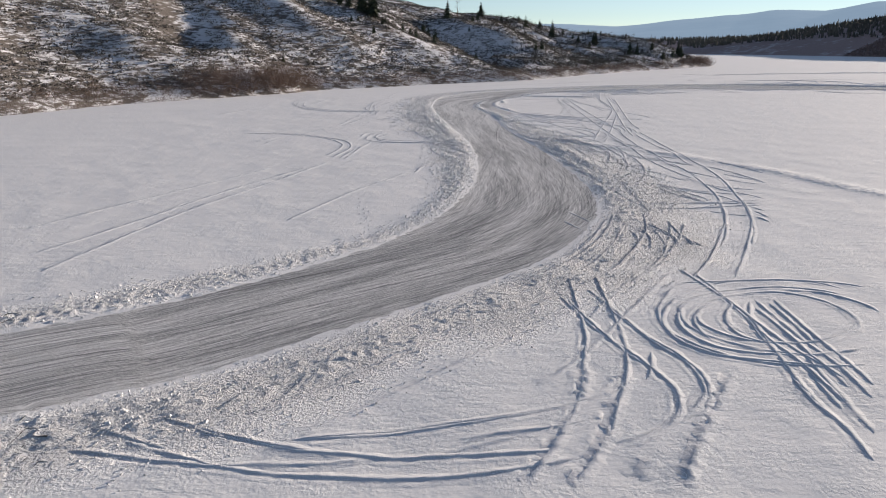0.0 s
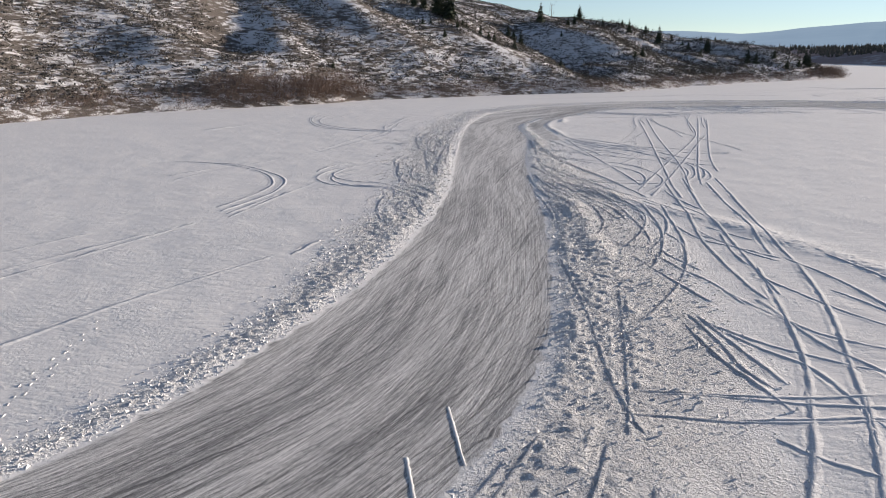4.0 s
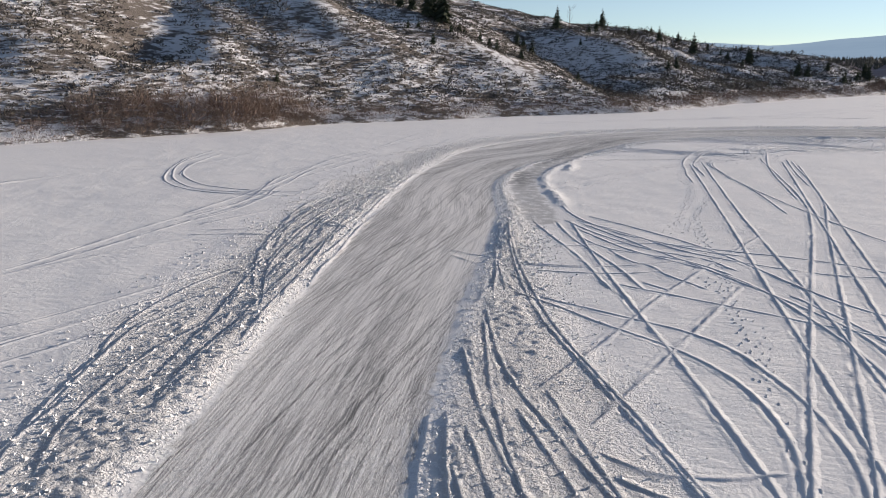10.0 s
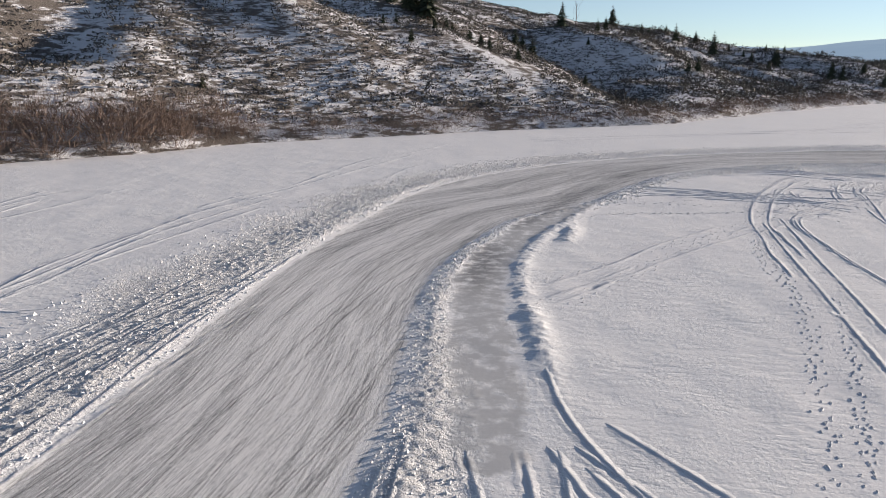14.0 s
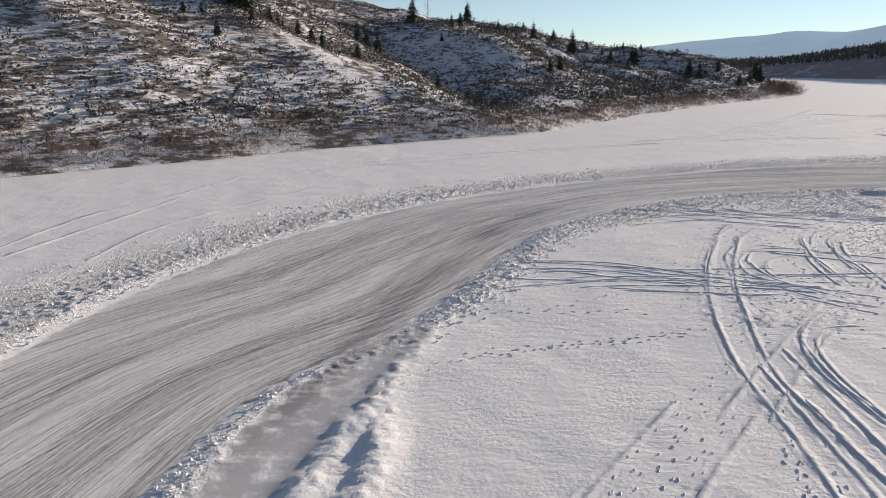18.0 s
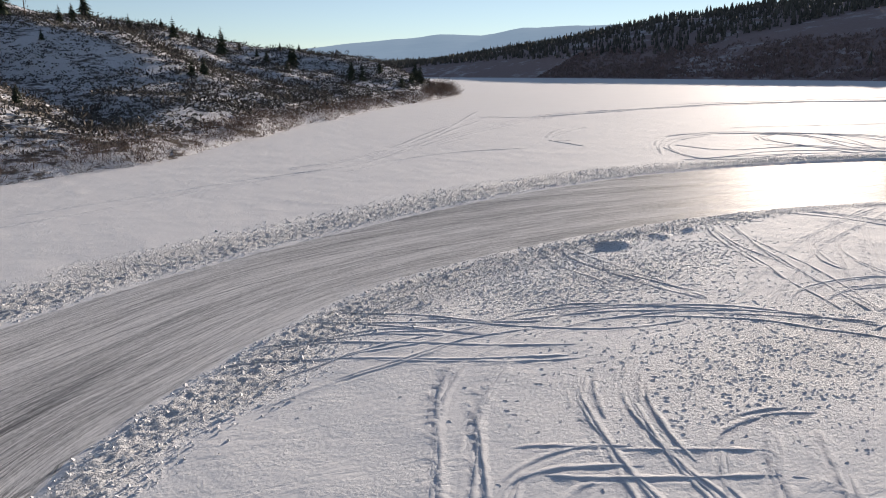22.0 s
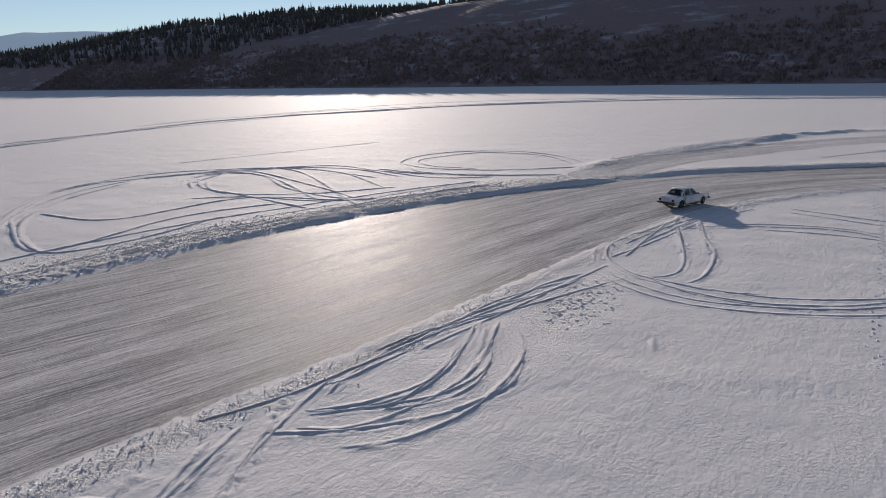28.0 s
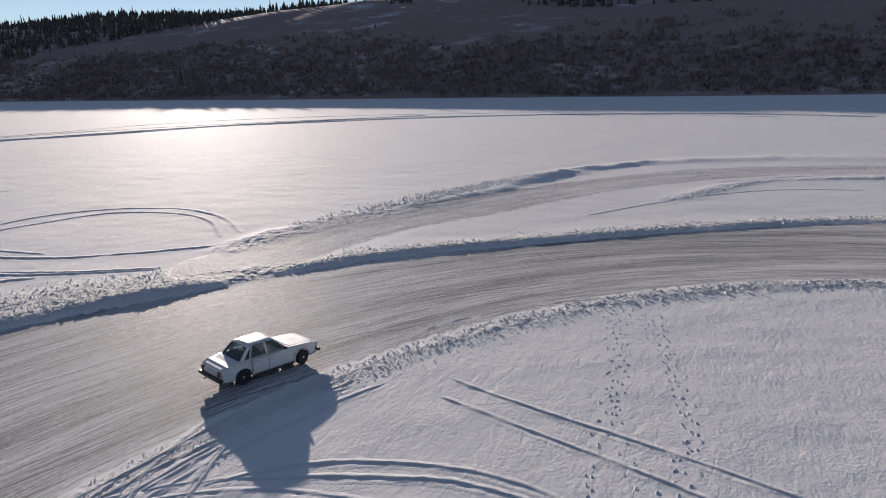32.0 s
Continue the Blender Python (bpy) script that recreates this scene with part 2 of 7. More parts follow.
def fbm(x, y, octaves=4, seed=0, gain=0.5):
    total, amp, norm = 0.0, 1.0, 0.0
    for k in range(octaves):
        total = total + amp * value_noise(x * 2 ** k + 17.3 * k, y * 2 ** k - 9.1 * k, seed + k)
        norm, amp = norm + amp, amp * gain
    return total / norm - 0.5


def spline(points, step):
    """Even samples of a smooth curve through the points; extra columns glide along."""
    p = np.array(points, dtype=float)
    p = np.vstack([2 * p[0] - p[1], p, 2 * p[-1] - p[-2]])
    out = []
    for a, b, c, d in zip(p, p[1:], p[2:], p[3:]):
        n = max(2, int(np.hypot(*(c - b)[:2]) / step))
        t = (np.arange(n) / n)[:, None]
        out.append(0.5 * (2 * b + (c - a) * t + (2 * a - 5 * b + 4 * c - d) * t ** 2 + (3 * b - a - 3 * c + d) * t ** 3))
    out.append(p[-2:-1])
    return np.vstack(out)


def side_of(curve, x, y, reach):
    """For points near a curve: index of its nearest sample and signed distance (left is positive)."""
    near, index = np.full(x.shape, 1e9), np.zeros(x.shape, dtype=int)
    inside = np.where((x > curve[:, 0].min() - reach) & (x < curve[:, 0].max() + reach) & (y > curve[:, 1].min() - reach) & (y < curve[:, 1].max() + reach))[0]
    coarse = curve[::24]
    for part in np.array_split(inside, max(1, len(inside) // 20000)):
        px, py = x[part][:, None].astype(np.float32), y[part][:, None].astype(np.float32)
        c = ((px - coarse[None, :, 0].astype(np.float32)) ** 2 + (py - coarse[None, :, 1].astype(np.float32)) ** 2).min(1)
        part = part[c < (reach + 12) ** 2]
        if not len(part):
            continue
        px, py = x[part][:, None].astype(np.float32), y[part][:, None].astype(np.float32)
        d = (px - curve[None, :, 0].astype(np.float32)) ** 2 + (py - curve[None, :, 1].astype(np.float32)) ** 2
        k = d.argmin(1)
        near[part], index[part] = np.sqrt(d[np.arange(len(part)), k]), k
    tang = np.gradient(curve[:, :2], axis=0)
    tx, ty = tang[index, 0], tang[index, 1]
    cross = tx * (y - curve[index, 1]) - ty * (x - curve[index, 0])
    return index, np.where(cross >= 0, near, -near)


def smooth_step(a, b, v):
    t = np.clip((v - a) / (b - a), 0, 1)
    return t * t * (3 - 2 * t)


# ---- the swept ice track: its two edges, each with bank height and width ----
LEFT_EDGE = [(-60, 2), (-40, 13), (-18, 26.8), (-10.6, 32.4), (-5.2, 38.5), (-2.6, 42.6), (0.3, 49.7), (2.6, 60), (3.5, 72), (3.5, 82), (2.7, 93), (1, 108),
             (-0.8, 126), (-1.9, 142), (-1.7, 157), (-0.8, 168), (2, 178), (7, 187), (14.5, 196.3), (25.5, 205), (40, 212.5), (56, 218.8), (72, 222.3), (88, 221.8),
             (103, 218.6), (117, 213.2), (128, 206.5), (139, 198.5), (147, 188), (154, 177), (159.5, 165), (162, 150), (160, 130), (148, 108)]
LEFT_BANK = [(0.082, 3.45), (0.082, 3.45), (0.082, 3.45), (0.073, 2.875), (0.061, 2.3), (0.061, 1.725), (0.082, 1.725), (0.09, 2.875), (0.102, 4.6), (0.114, 4.6), (0.122, 5.75), (0.143, 6.9), (0.143, 6.9), (0.122, 6.9),
             (0.09, 6.9), (0.09, 6.9), (0.09, 6.325), (0.102, 6.5), (0.102, 6.5), (0.1, 6.2), (0.1, 6), (0.1, 6), (0.113, 6), (0.142, 6), (0.27, 6), (0.304, 6), (0.372, 6), (0.405, 2.75),
             (0.372, 2.42), (0.338, 2.2), (0.304, 2.2), (0.27, 2.2), (0.27, 2.2), (0.27, 2.2)]
RIGHT_EDGE = [(-52, -8), (-34, 6), (-13.9, 20), (-9.4, 22.6), (-4.3, 27.2), (0.4, 31.7), (5.3, 36.9), (8.6, 42.6), (11, 49.5), (12.1, 58), (11.9, 67), (11.4, 78), (10.4, 88),
              (9.3, 100), (8.7, 114), (8.2, 128), (6.7, 138), (6.3, 146), (7.2, 152.5), (9, 160), (14.2, 168.2), (17, 175), (21.5, 185), (26.3, 190.6), (32, 195.8),
              (38.5, 199.3), (48, 202), (60, 203.4), (72, 203), (87, 200), (106, 196.8), (123, 192.3), (136.4, 182), (143, 168), (144, 152), (141, 132), (132, 115)]
RIGHT_BANK = [(0.065, 4.8), (0.065, 4.8), (0.065, 4.8), (0.065, 4.8), (0.065, 4.8), (0.065, 5.4), (0.065, 6), (0.065, 7.2), (0.08, 7.2), (0.1, 6.4), (0.105, 6), (0.1, 6), (0.08, 6), (0.06, 6),
              (0.08, 4), (0.08, 2.5), (0.08, 1.5), (0.08, 1.4), (0.08, 1.2), (0.08, 1), (0.15, 1.6), (0.15, 2), (0.165, 2.4), (0.15, 3.5), (0.12, 4), (0.12, 4), (0.112, 3.5), (0.112, 3),
              (0.06, 1.6), (0.035, 1.4), (0.03, 1.4), (0.06, 1.6), (0.09, 1.6), (0.12, 1.6), (0.12, 1.5), (0.188, 1.5), (0.188, 1.5)]
# loose ridges of thrown snow: height, half width, line
RIDGES = [(0.17, 0.6, [(12.4, 90), (13.2, 84), (13.7, 78.8), (14.2, 73), (14.8, 68), (15.2, 63)]),
          (0.10, 1.2, [(10.2, 94.6), (13.7, 90.1), (17.3, 85.7), (20, 82), (23.4, 78.6), (26.5, 73), (30.2, 65.7), (34.2, 54.3), (40, 38)]),
          (0.08, 1.2, [(11, 79), (16, 82), (20.5, 80.5)]),
          (0.15, 0.45, [(13.4, 129), (12.4, 136), (11, 143.5), (10.7, 149), (11.6, 155), (12.9, 160), (15, 168)]),
          (0.16, 0.45, [(12.6, 152), (13.2, 156), (13.2, 160)]),
          (0.10, 0.5, [(9.6, 116), (9.7, 121), (8.9, 128)]),
          (0.38, 0.5, [(51.2, 200.2), (52.4, 199.6), (53.8, 199.2)]),
          (0.25, 0.5, [(55.5, 200.4), (57.5, 200.0)]),
          (0.25, 0.4, [(59, 201), (60.2, 200.5)]),
          (0.26, 1.6, [(138, 209.5), (144, 208.3), (152, 205), (161.5, 200.2), (175, 196), (187.5, 190.2), (197.5, 178.5), (202.8, 160), (203, 138)]),
          (0.1, 1.2, [(165, 181.5), (173, 177), (180.3, 171.5), (184, 160), (185, 142)])]
# snow broken up by many wheels and feet: place, reach, how much
CHURNED = [(46, 181.5, 8, 4, 0.6), (54, 184, 7, 4, 0.4), (43, 193, 8, 4, 0.6), (50, 195, 6, 3, 0.5), (16, 70, 4, 14, 0.7), (12, 40, 4, 6, 0.5), (92, 194.5, 8, 2, 0.5)]
EDGE_L = spline([(*p, *b) for p, b in zip(LEFT_EDGE, LEFT_BANK)], 0.5)
EDGE_R = spline([(*p, *b) for p, b in zip(RIGHT_EDGE, RIGHT_BANK)], 0.5)
# lines where tyres have scoured the frost down to dark ice
SCOURED = [(0.9, [(8.7, 154.5), (10.5, 161.7), (13.7, 172), (17.1, 180.1)]), (0.7, [(6.2, 116.2), (5.7, 120.7), (5.7, 125.6)]), (0.8, [(15, 180), (17.8, 185.1), (21.3, 190.6), (25.5, 194.8)]), (1.0, [(8.8, 139.7), (8.5, 145.9), (8.6, 154.6)])]
LANE = spline([(11.4, 127), (10.4, 134), (9.1, 141), (8.9, 148), (9.9, 155), (11.6, 161), (13.5, 166)], 0.6)
BRANCH = spline([(136, 206), (148, 203.5), (160, 197), (172, 189.5), (182, 180), (190, 166), (192, 145)], 0.7)


def axis(low, high, step, far_low, far_high):
    core = list(np.arange(low, high, step))
    for start, end, out in ((low, far_low, []), (core[-1], far_high, [])):
        at, d, sign = start, step, (1 if end > start else -1)
        while sign * (end - at) > 0:
            d *= 1.22
            at += sign * d
            out.append(at)
        core = out[::-1] + core if sign < 0 else core + out
    return np.array(core)


STEP, CUT = 0.45, 4
GX, GY = axis(-36, 192, STEP, -3500, 3500), axis(13.5, 262, STEP, -3500, 4000)
CORE_I, CORE_J = int(np.searchsorted(GX, -36 - 1e-6)), int(np.searchsorted(GY, 13.5 - 1e-6))
CORE_N, CORE_M = int(round((192 + 36) / STEP)) - 2, int(round((262 - 13.5) / STEP)) - 2


def lake_height(x, y):
    """Snow level with banks and ridges, and the plan's masks: ice, along, across, frost, churn."""
    z = 0.10 * fbm(x / 9, y / 9, 3, 3) + 0.05 * fbm(x / 1.6, y / 2.4, 2, 9)
    il, dl = side_of(EDGE_L, x, y, 12)
    ir, dr = side_of(EDGE_R, x, y, 24)
    ice = smooth_step(-0.5, 0.7, np.minimum(-dl, dr)) * smooth_step(len(EDGE_R) - 8, len(EDGE_R) - 70, ir) * smooth_step(len(EDGE_L) - 8, len(EDGE_L) - 70, il)
    ib, db = side_of(BRANCH, x, y, 9)
    branch = 0.75 * smooth_step(4.8, 3.2, np.abs(db) + 1.5 * fbm(x / 5, y / 5, 3, 21))
    lane = 0.6 * smooth_step(2.1, 1.0, np.abs(side_of(LANE, x, y, 6)[1]) + 0.8 * fbm(x / 2, y / 2, 3, 23))
    rough = fbm(x / 1.5, y / 1.5, 3, 5, 0.65) + 0.5
    lumps = (0.7 + 0.55 * rough) * (1 + 0.7 * fbm(x / 5, y / 5, 2, 7))
    churn = 0 * x
    for idx, out, edge in ((il, dl, EDGE_L), (ir, -dr, EDGE_R)):
        high, width = edge[idx, 2], edge[idx, 3]
        rise = smooth_step(-0.2, 1.5, out + 0.5 * fbm(x / 2, y / 2, 3, 31))
        fall = np.exp(-np.clip(out - 0.5, 0, None) / (0.45 * width))
        close = np.abs(out) < 12
        z = z + np.where(close, high * rise * fall * lumps, 0)
        heaps = smooth_step(0.0, 1.2, out) * smooth_step(1.15, 0.6, out / width) * smooth_step(3.0, 6.0, width) * smooth_step(158, 130, y)
        z = z + np.where(close, 0.16 * heaps * np.clip(fbm(x / 2.6, y / 3.4, 4, 36, 0.6) + 0.05, 0, 1), 0)
        churn = churn + np.where(close, rise * smooth_step(1.3, 0.5, out / width + 0.6 * fbm(x / 3, y / 3, 3, 33)), 0)
    for px, py, rx, ry, much in CHURNED:
        patch = much * np.exp(-((x - px) / rx) ** 2 - ((y - py) / ry) ** 2)
        churn = churn + patch
        z = z + 0.10 * patch * fbm(x / 1.3, y / 1.3, 2, 27)
    for high, half, line in RIDGES:
        curve = spline(line, 0.6)
        k, d = side_of(curve, x, y, 6)
        ends = np.clip(np.minimum(k, len(curve) - 1 - k) / min(9, len(curve) / 4), 0, 1)
        z = z + high * ends * np.exp(-(d / half) ** 2) * lumps * (0.3 + 1.4 * np.clip(fbm(x / 2.2, y / 2.2, 2, 29) + 0.5, 0, 1))
    along = np.where(ice > 0, ir * 0.5, ib * 0.7)
    across = np.where(ice > 0, dr, db)
    frost = np.where(ice > 0, np.interp(ir * 0.5, [0, 95, 125, 150, 230, 280, 420, 470], [-0.05, -0.06, 0.12, 0.30, 0.12, 0.0, 0.02, 0.22]), np.where(lane > 0.05, 0.0, 0.3))
    for half, line in SCOURED:
        curve = spline(line, 0.6)
        k, d = side_of(curve, x, y, 6)
        frost = frost - 0.55 * np.exp(-(d / half) ** 2) * np.clip(np.minimum(k, len(curve) - 1 - k) / 9, 0, 1)
    z = z * (1 - 0.97 * ice) * (1 - 0.85 * branch) * (1 - 0.7 * lane) - 0.03 * ice
    return z, np.maximum(np.maximum(ice, branch), lane), along, across, frost, np.clip(churn, 0, 1)


LAKE = lake_height(*(a.ravel() for a in np.meshgrid(GX, GY)))
GZ = LAKE[0].reshape(len(GY), len(GX))
GRAD_Y, GRAD_X = np.gradient(GZ, GY, GX)


def sample(grid, x, y):
    """A value of the lake grid at places between its lines."""
    i = np.clip(np.searchsorted(GX, x) - 1, 0, len(GX) - 2)
    j = np.clip(np.searchsorted(GY, y) - 1, 0, len(GY) - 2)
    fx, fy = (x - GX[i]) / (GX[i + 1] - GX[i]), (y - GY[j]) / (GY[j + 1] - GY[j])
    a, b, c, e = grid[j, i], grid[j, i + 1], grid[j + 1, i + 1], grid[j + 1, i]
    return np.where(fx >= fy, a + fx * (b - a) + fy * (c - b), a + fy * (e - a) + fx * (c - e))


def level(x, y):
    return sample(GZ, x, y)


def snow_mesh(name, x, y, z, gx, gy, faces, ice, road, frost, churn, rut):
    me = mesh_from(name, np.stack([x, y, z], 1), faces, M_LAKE, True)
    for key, value in (("ice", ice), ("frost", frost), ("churn", churn), ("rut", rut)):
        me.attributes.new(key, "FLOAT", "POINT").data.foreach_set("value", value.astype(np.float32))
    me.attributes.new("road", "FLOAT_VECTOR", "POINT").data.foreach_set("vector", np.stack([*road, 0 * x], 1).astype(np.float32).ravel())
    n = np.stack([-gx, -gy, np.ones(len(x))], 1)
    n /= np.linalg.norm(n, axis=1)[:, None]
    me.attributes.new("custom_normal", "FLOAT_VECTOR", "POINT").data.foreach_set("vector", n.astype(np.float32).ravel())
    return me


# ---- hills ----
SHORE = [(-130, -60), (-110, 40), (-88, 100), (-78, 130), (-69, 155), (-52, 177), (-41, 193), (-34, 207), (-14, 226), (2, 243), (25, 259), (36, 272), (60, 315), (77, 336),
         (102, 373), (130, 405), (155, 440), (162, 455), (158, 475), (130, 520), (80, 600), (40, 700), (0, 850), (-50, 1000), (-150, 1300)]
SHORE_LINE = spline(SHORE, 3.0)
FAR_SHORE = [(380, -900), (425, -300), (440, 100), (455, 350), (472, 600), (488, 900), (480, 1200), (420, 1500), (250, 1900)]
FAR_LINE = spline(FAR_SHORE, 12.0)


# gullies that run down the slope: depth, half width, line
GULLIES = [(4.5, 9.0, [(-70, 205), (-75, 222), (-84, 240), (-95, 262)]), (7.0, 15.0, [(32, 268), (24, 288), (12, 322), (-6, 356)]), (3.0, 8.0, [(75, 330), (68, 350), (62, 375)]),
           (3.5, 10.0, [(-118, 150), (-128, 175), (-142, 205)])]


def hill_height(x, y):
    d = side_of(SHORE_LINE, x, y, 600)[1]
    d = d + 5 * fbm(x / 30, y / 30, 3, 40)
    top = 42 + 0.33 * np.clip(-x - 10, 0, 260)
    z = top * (1 - np.exp(-np.clip(d, 0, None) / (95 + 0.3 * np.clip(-x - 10, 0, 260))))
    z = z + np.clip(d / 60, 0, 1) * (16 * fbm(x / 75, y / 75, 3, 44) + 5 * fbm(x / 24, y / 24, 3, 47)) + 0.6 * fbm(x / 4, y / 4, 2, 48) * np.clip(d / 8, 0, 1)
    along, across = 0.6 * x + 0.8 * y, 0.6 * y - 0.8 * x
    z = z + smooth_step(6, 35, d) * smooth_step(115, 70, d) * 13 * fbm(along / 36, across / 95, 3, 51)
    for deep, half, line in GULLIES:
        z = z - deep * smooth_step(1, 32, d) * np.exp(-(side_of(spline(line, 2.0), x, y, 60)[1] / half) ** 2)
    return np.where(d > 0, z + 0.3 * np.clip(d, 0, 1), np.maximum(-3, d * 0.2)), d


def far_height(x, y):
    d = -side_of(FAR_LINE, x, y, 1600)[1]
    d = d + 15 * fbm(x / 120, y / 120, 3, 60)
    top = np.interp(y, [-900, -300, 0, 150, 300, 500, 700, 1000, 1300, 1700], [140, 130, 118, 108, 99, 98, 104, 96, 66, 40])
    z = top * (1 - np.exp(-np.clip(d, 0, None) / 200)) + np.clip(d / 120, 0, 1) * 26 * fbm(x / 220, y / 220, 4, 64)
    return np.where(d > 0, z, np.maximum(-4, d * 0.2)), d


def terrain(name, fn, xs, ys, material, label):
    x, y = (a.ravel() for a in np.meshgrid(xs, ys))
    z, d = fn(x, y)
    faces = grid_faces(len(xs), len(ys))
    faces = faces[d[faces].max(1) > -8]
    used, back = np.unique(faces, return_inverse=True)
    me = mesh_from(name, np.stack([x, y, z], 1)[used], back.reshape(-1, 4), material, True)
    return tagged(new(name, me), label, "hill", kind="structure")


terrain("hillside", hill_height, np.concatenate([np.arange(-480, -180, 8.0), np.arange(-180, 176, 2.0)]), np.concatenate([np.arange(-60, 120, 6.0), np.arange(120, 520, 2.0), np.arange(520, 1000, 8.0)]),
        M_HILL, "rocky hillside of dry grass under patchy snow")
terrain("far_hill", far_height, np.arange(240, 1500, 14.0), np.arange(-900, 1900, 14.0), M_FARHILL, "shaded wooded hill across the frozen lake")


def mountains():
    az = np.radians(np.arange(0, 360, 0.5))
    deg = np.degrees(az)
    rise = np.interp(deg, [0, 9, 13, 17.5, 20, 24, 27, 30, 36, 44, 60, 120, 240, 360], [2.0, 2.1, 1.85, 2.3, 2.55, 2.85, 2.75, 3.2, 3.4, 3.3, 3.2, 2.2, 2.4, 2.0])
    rise = 0.93 * rise + 0.25 * fbm(deg / 3, 0 * deg, 4, 80)
    rows = []
    for r, k in ((2300, -0.02), (2700, 0.35), (3100, 0.72), (3450, 1.0), (4000, 0.8)):
        h = 3450 * np.tan(np.radians(rise)) * k + 12 * k * fbm(deg / 2 + r, 0 * deg + r, 3, 83) * (r < 3400)
        rows.append(np.stack([r * np.sin(az), r * np.cos(az), h], 1))
    n = len(az)
    faces = [(j * n + i, j * n + (i + 1) % n, (j + 1) * n + (i + 1) % n, (j + 1) * n + i) for j in range(len(rows) - 1) for i in range(n)]
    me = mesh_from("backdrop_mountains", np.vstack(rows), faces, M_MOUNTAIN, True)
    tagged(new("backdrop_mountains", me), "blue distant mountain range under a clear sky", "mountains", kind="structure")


mountains()


# ---- tracks pressed into the snow ----
TRACKS = []


def deep_rut(points, lip=0.03):
    far = points[0][1] > 228 or (points[0][0] > 112 and points[0][1] > 204)
    TRACKS.append(("tyre_track", "tyre rut pressed into the lake snow", "tyre track", spline(points, 0.15), 0.065 if far else lip, 0.17 if far else 0.078, 1.0 if far else 0.75))


def packed_track(points):
    far = points[-1][1] > 225
    TRACKS.append(("packed_track", "old shallow tyre line packed into the snow", "tyre track", spline(points, 0.15), 0.04 if far else 0.022, 0.15 if far else 0.085, 0.8 if far else 0.62))


def tread_mark(points):
    # tone darkened for packed snow and for the tread's small shadows together
    TRACKS.append(("tread_mark", "broad grey tread mark printed in shallow snow", "tyre track", spline(points, 0.15), 0.022, 0.125, 1.2))


def beaten_trail(points, offsets):
    """A trail of several wheel lines side by side."""
    line = spline(points, 6.0)
    tang = np.gradient(line, axis=0)
    tang /= np.hypot(tang[:, 0], tang[:, 1])[:, None]
    for k, off in enumerate(offsets):
        weave = off + 0.35 * np.sin(np.arange(len(line)) * 0.6 + 2.1 * k)
        deep_rut([tuple(p) for p in line + weave[:, None] * np.stack([-tang[:, 1], tang[:, 0]], 1)])


PRINTS = []


def footprints(points):
    line = spline(points, 0.6)
    tang = np.gradient(line, axis=0)
    tang /= np.hypot(tang[:, 0], tang[:, 1])[:, None]
    foot = np.where(np.arange(len(line)) % 2, 0.13, -0.13)[:, None]
    rng = np.random.default_rng(len(line))
    steps = line + np.stack([-tang[:, 1], tang[:, 0]], 1) * foot + rng.normal(size=line.shape) * 0.07
    PRINTS.append(("footprints", "line of footprints trodden through the snow", steps, np.arctan2(tang[:, 1], tang[:, 0]) + rng.normal(size=len(line)) * 0.2))


def trampled(x, y, rx, ry, count, heading=0.1):
    rng = np.random.default_rng(count)
    steps = np.array([x, y]) + rng.normal(size=(count, 2)) * np.array([rx, ry]) * 0.5
    PRINTS.append(("trampled_snow", "patch of snow trampled by many feet", steps, heading + rng.normal(size=count) * 0.7))


beaten_trail([(53.7, 252.4), (59.7, 257.2), (67.7, 264.6), (79.7, 277.3), (94.3, 289.7), (110.6, 303.4), (124.7, 309.2), (139.4, 313), (152.5, 316.7), (189.8, 321.7), (233.7, 305.7), (264.8, 284.6), (300.1, 252.1)], (-1.4, 0.0, 1.2))
deep_rut([(53.2, 250.1), (66.4, 260.8), (79.8, 272)])
deep_rut([(87.1, 262.4), (91.5, 267), (100.1, 274)])
deep_rut([(86, 259.1), (87.3, 257.3), (90.8, 257.4)])
beaten_trail([(209.8, 320.1), (226.3, 305.3), (252.8, 293.7), (271.7, 271.1), (290.2, 244.9), (301.4, 214.8), (302.6, 170), (287.7, 138.1)], (-2.2, -0.9, 0.4, 1.8))
deep_rut([(62.7, 202.7), (60, 199.2), (58.2, 195.9), (56.9, 193), (56, 190.8), (55.1, 188.7), (54.4, 186.7), (53.6, 184.8), (53.3, 183.4)])
deep_rut([(64.7, 202), (62, 199), (59.8, 195.2), (58.3, 191.9), (56.9, 189.2), (56.2, 187.4), (55.5, 185.1), (54.5, 183), (54, 180.9)])
deep_rut([(66.6, 195.1), (63.1, 193.7), (60.9, 191.9), (59.7, 189.7), (59.6, 187.9)])
deep_rut([(67.6, 194.3), (64.2, 192.8), (62.3, 190.7), (61.3, 188.4), (60.6, 186.2), (58.6, 184), (57.1, 182)])
deep_rut([(62.8, 184.4), (61.9, 186), (60.3, 187.1), (57.8, 187.6), (55.4, 187.6), (53.7, 187.2), (52.1, 186.1)])
deep_rut([(61.5, 183.8), (60, 185.5), (58, 186.3), (55.7, 186.3), (54, 185.7), (52.9, 184.8)])
deep_rut([(59.2, 186.5), (58.2, 185), (56.1, 184), (53.8, 183.5)])
deep_rut([(57.4, 186.4), (55.1, 185.4), (53.9, 184.6)])
deep_rut([(42.2, 190), (44.4, 190), (46.3, 189.4), (48, 188.4), (49.6, 187.3), (50.9, 185.9), (51.8, 184.4), (53.3, 182.4), (54.2, 180.7)])
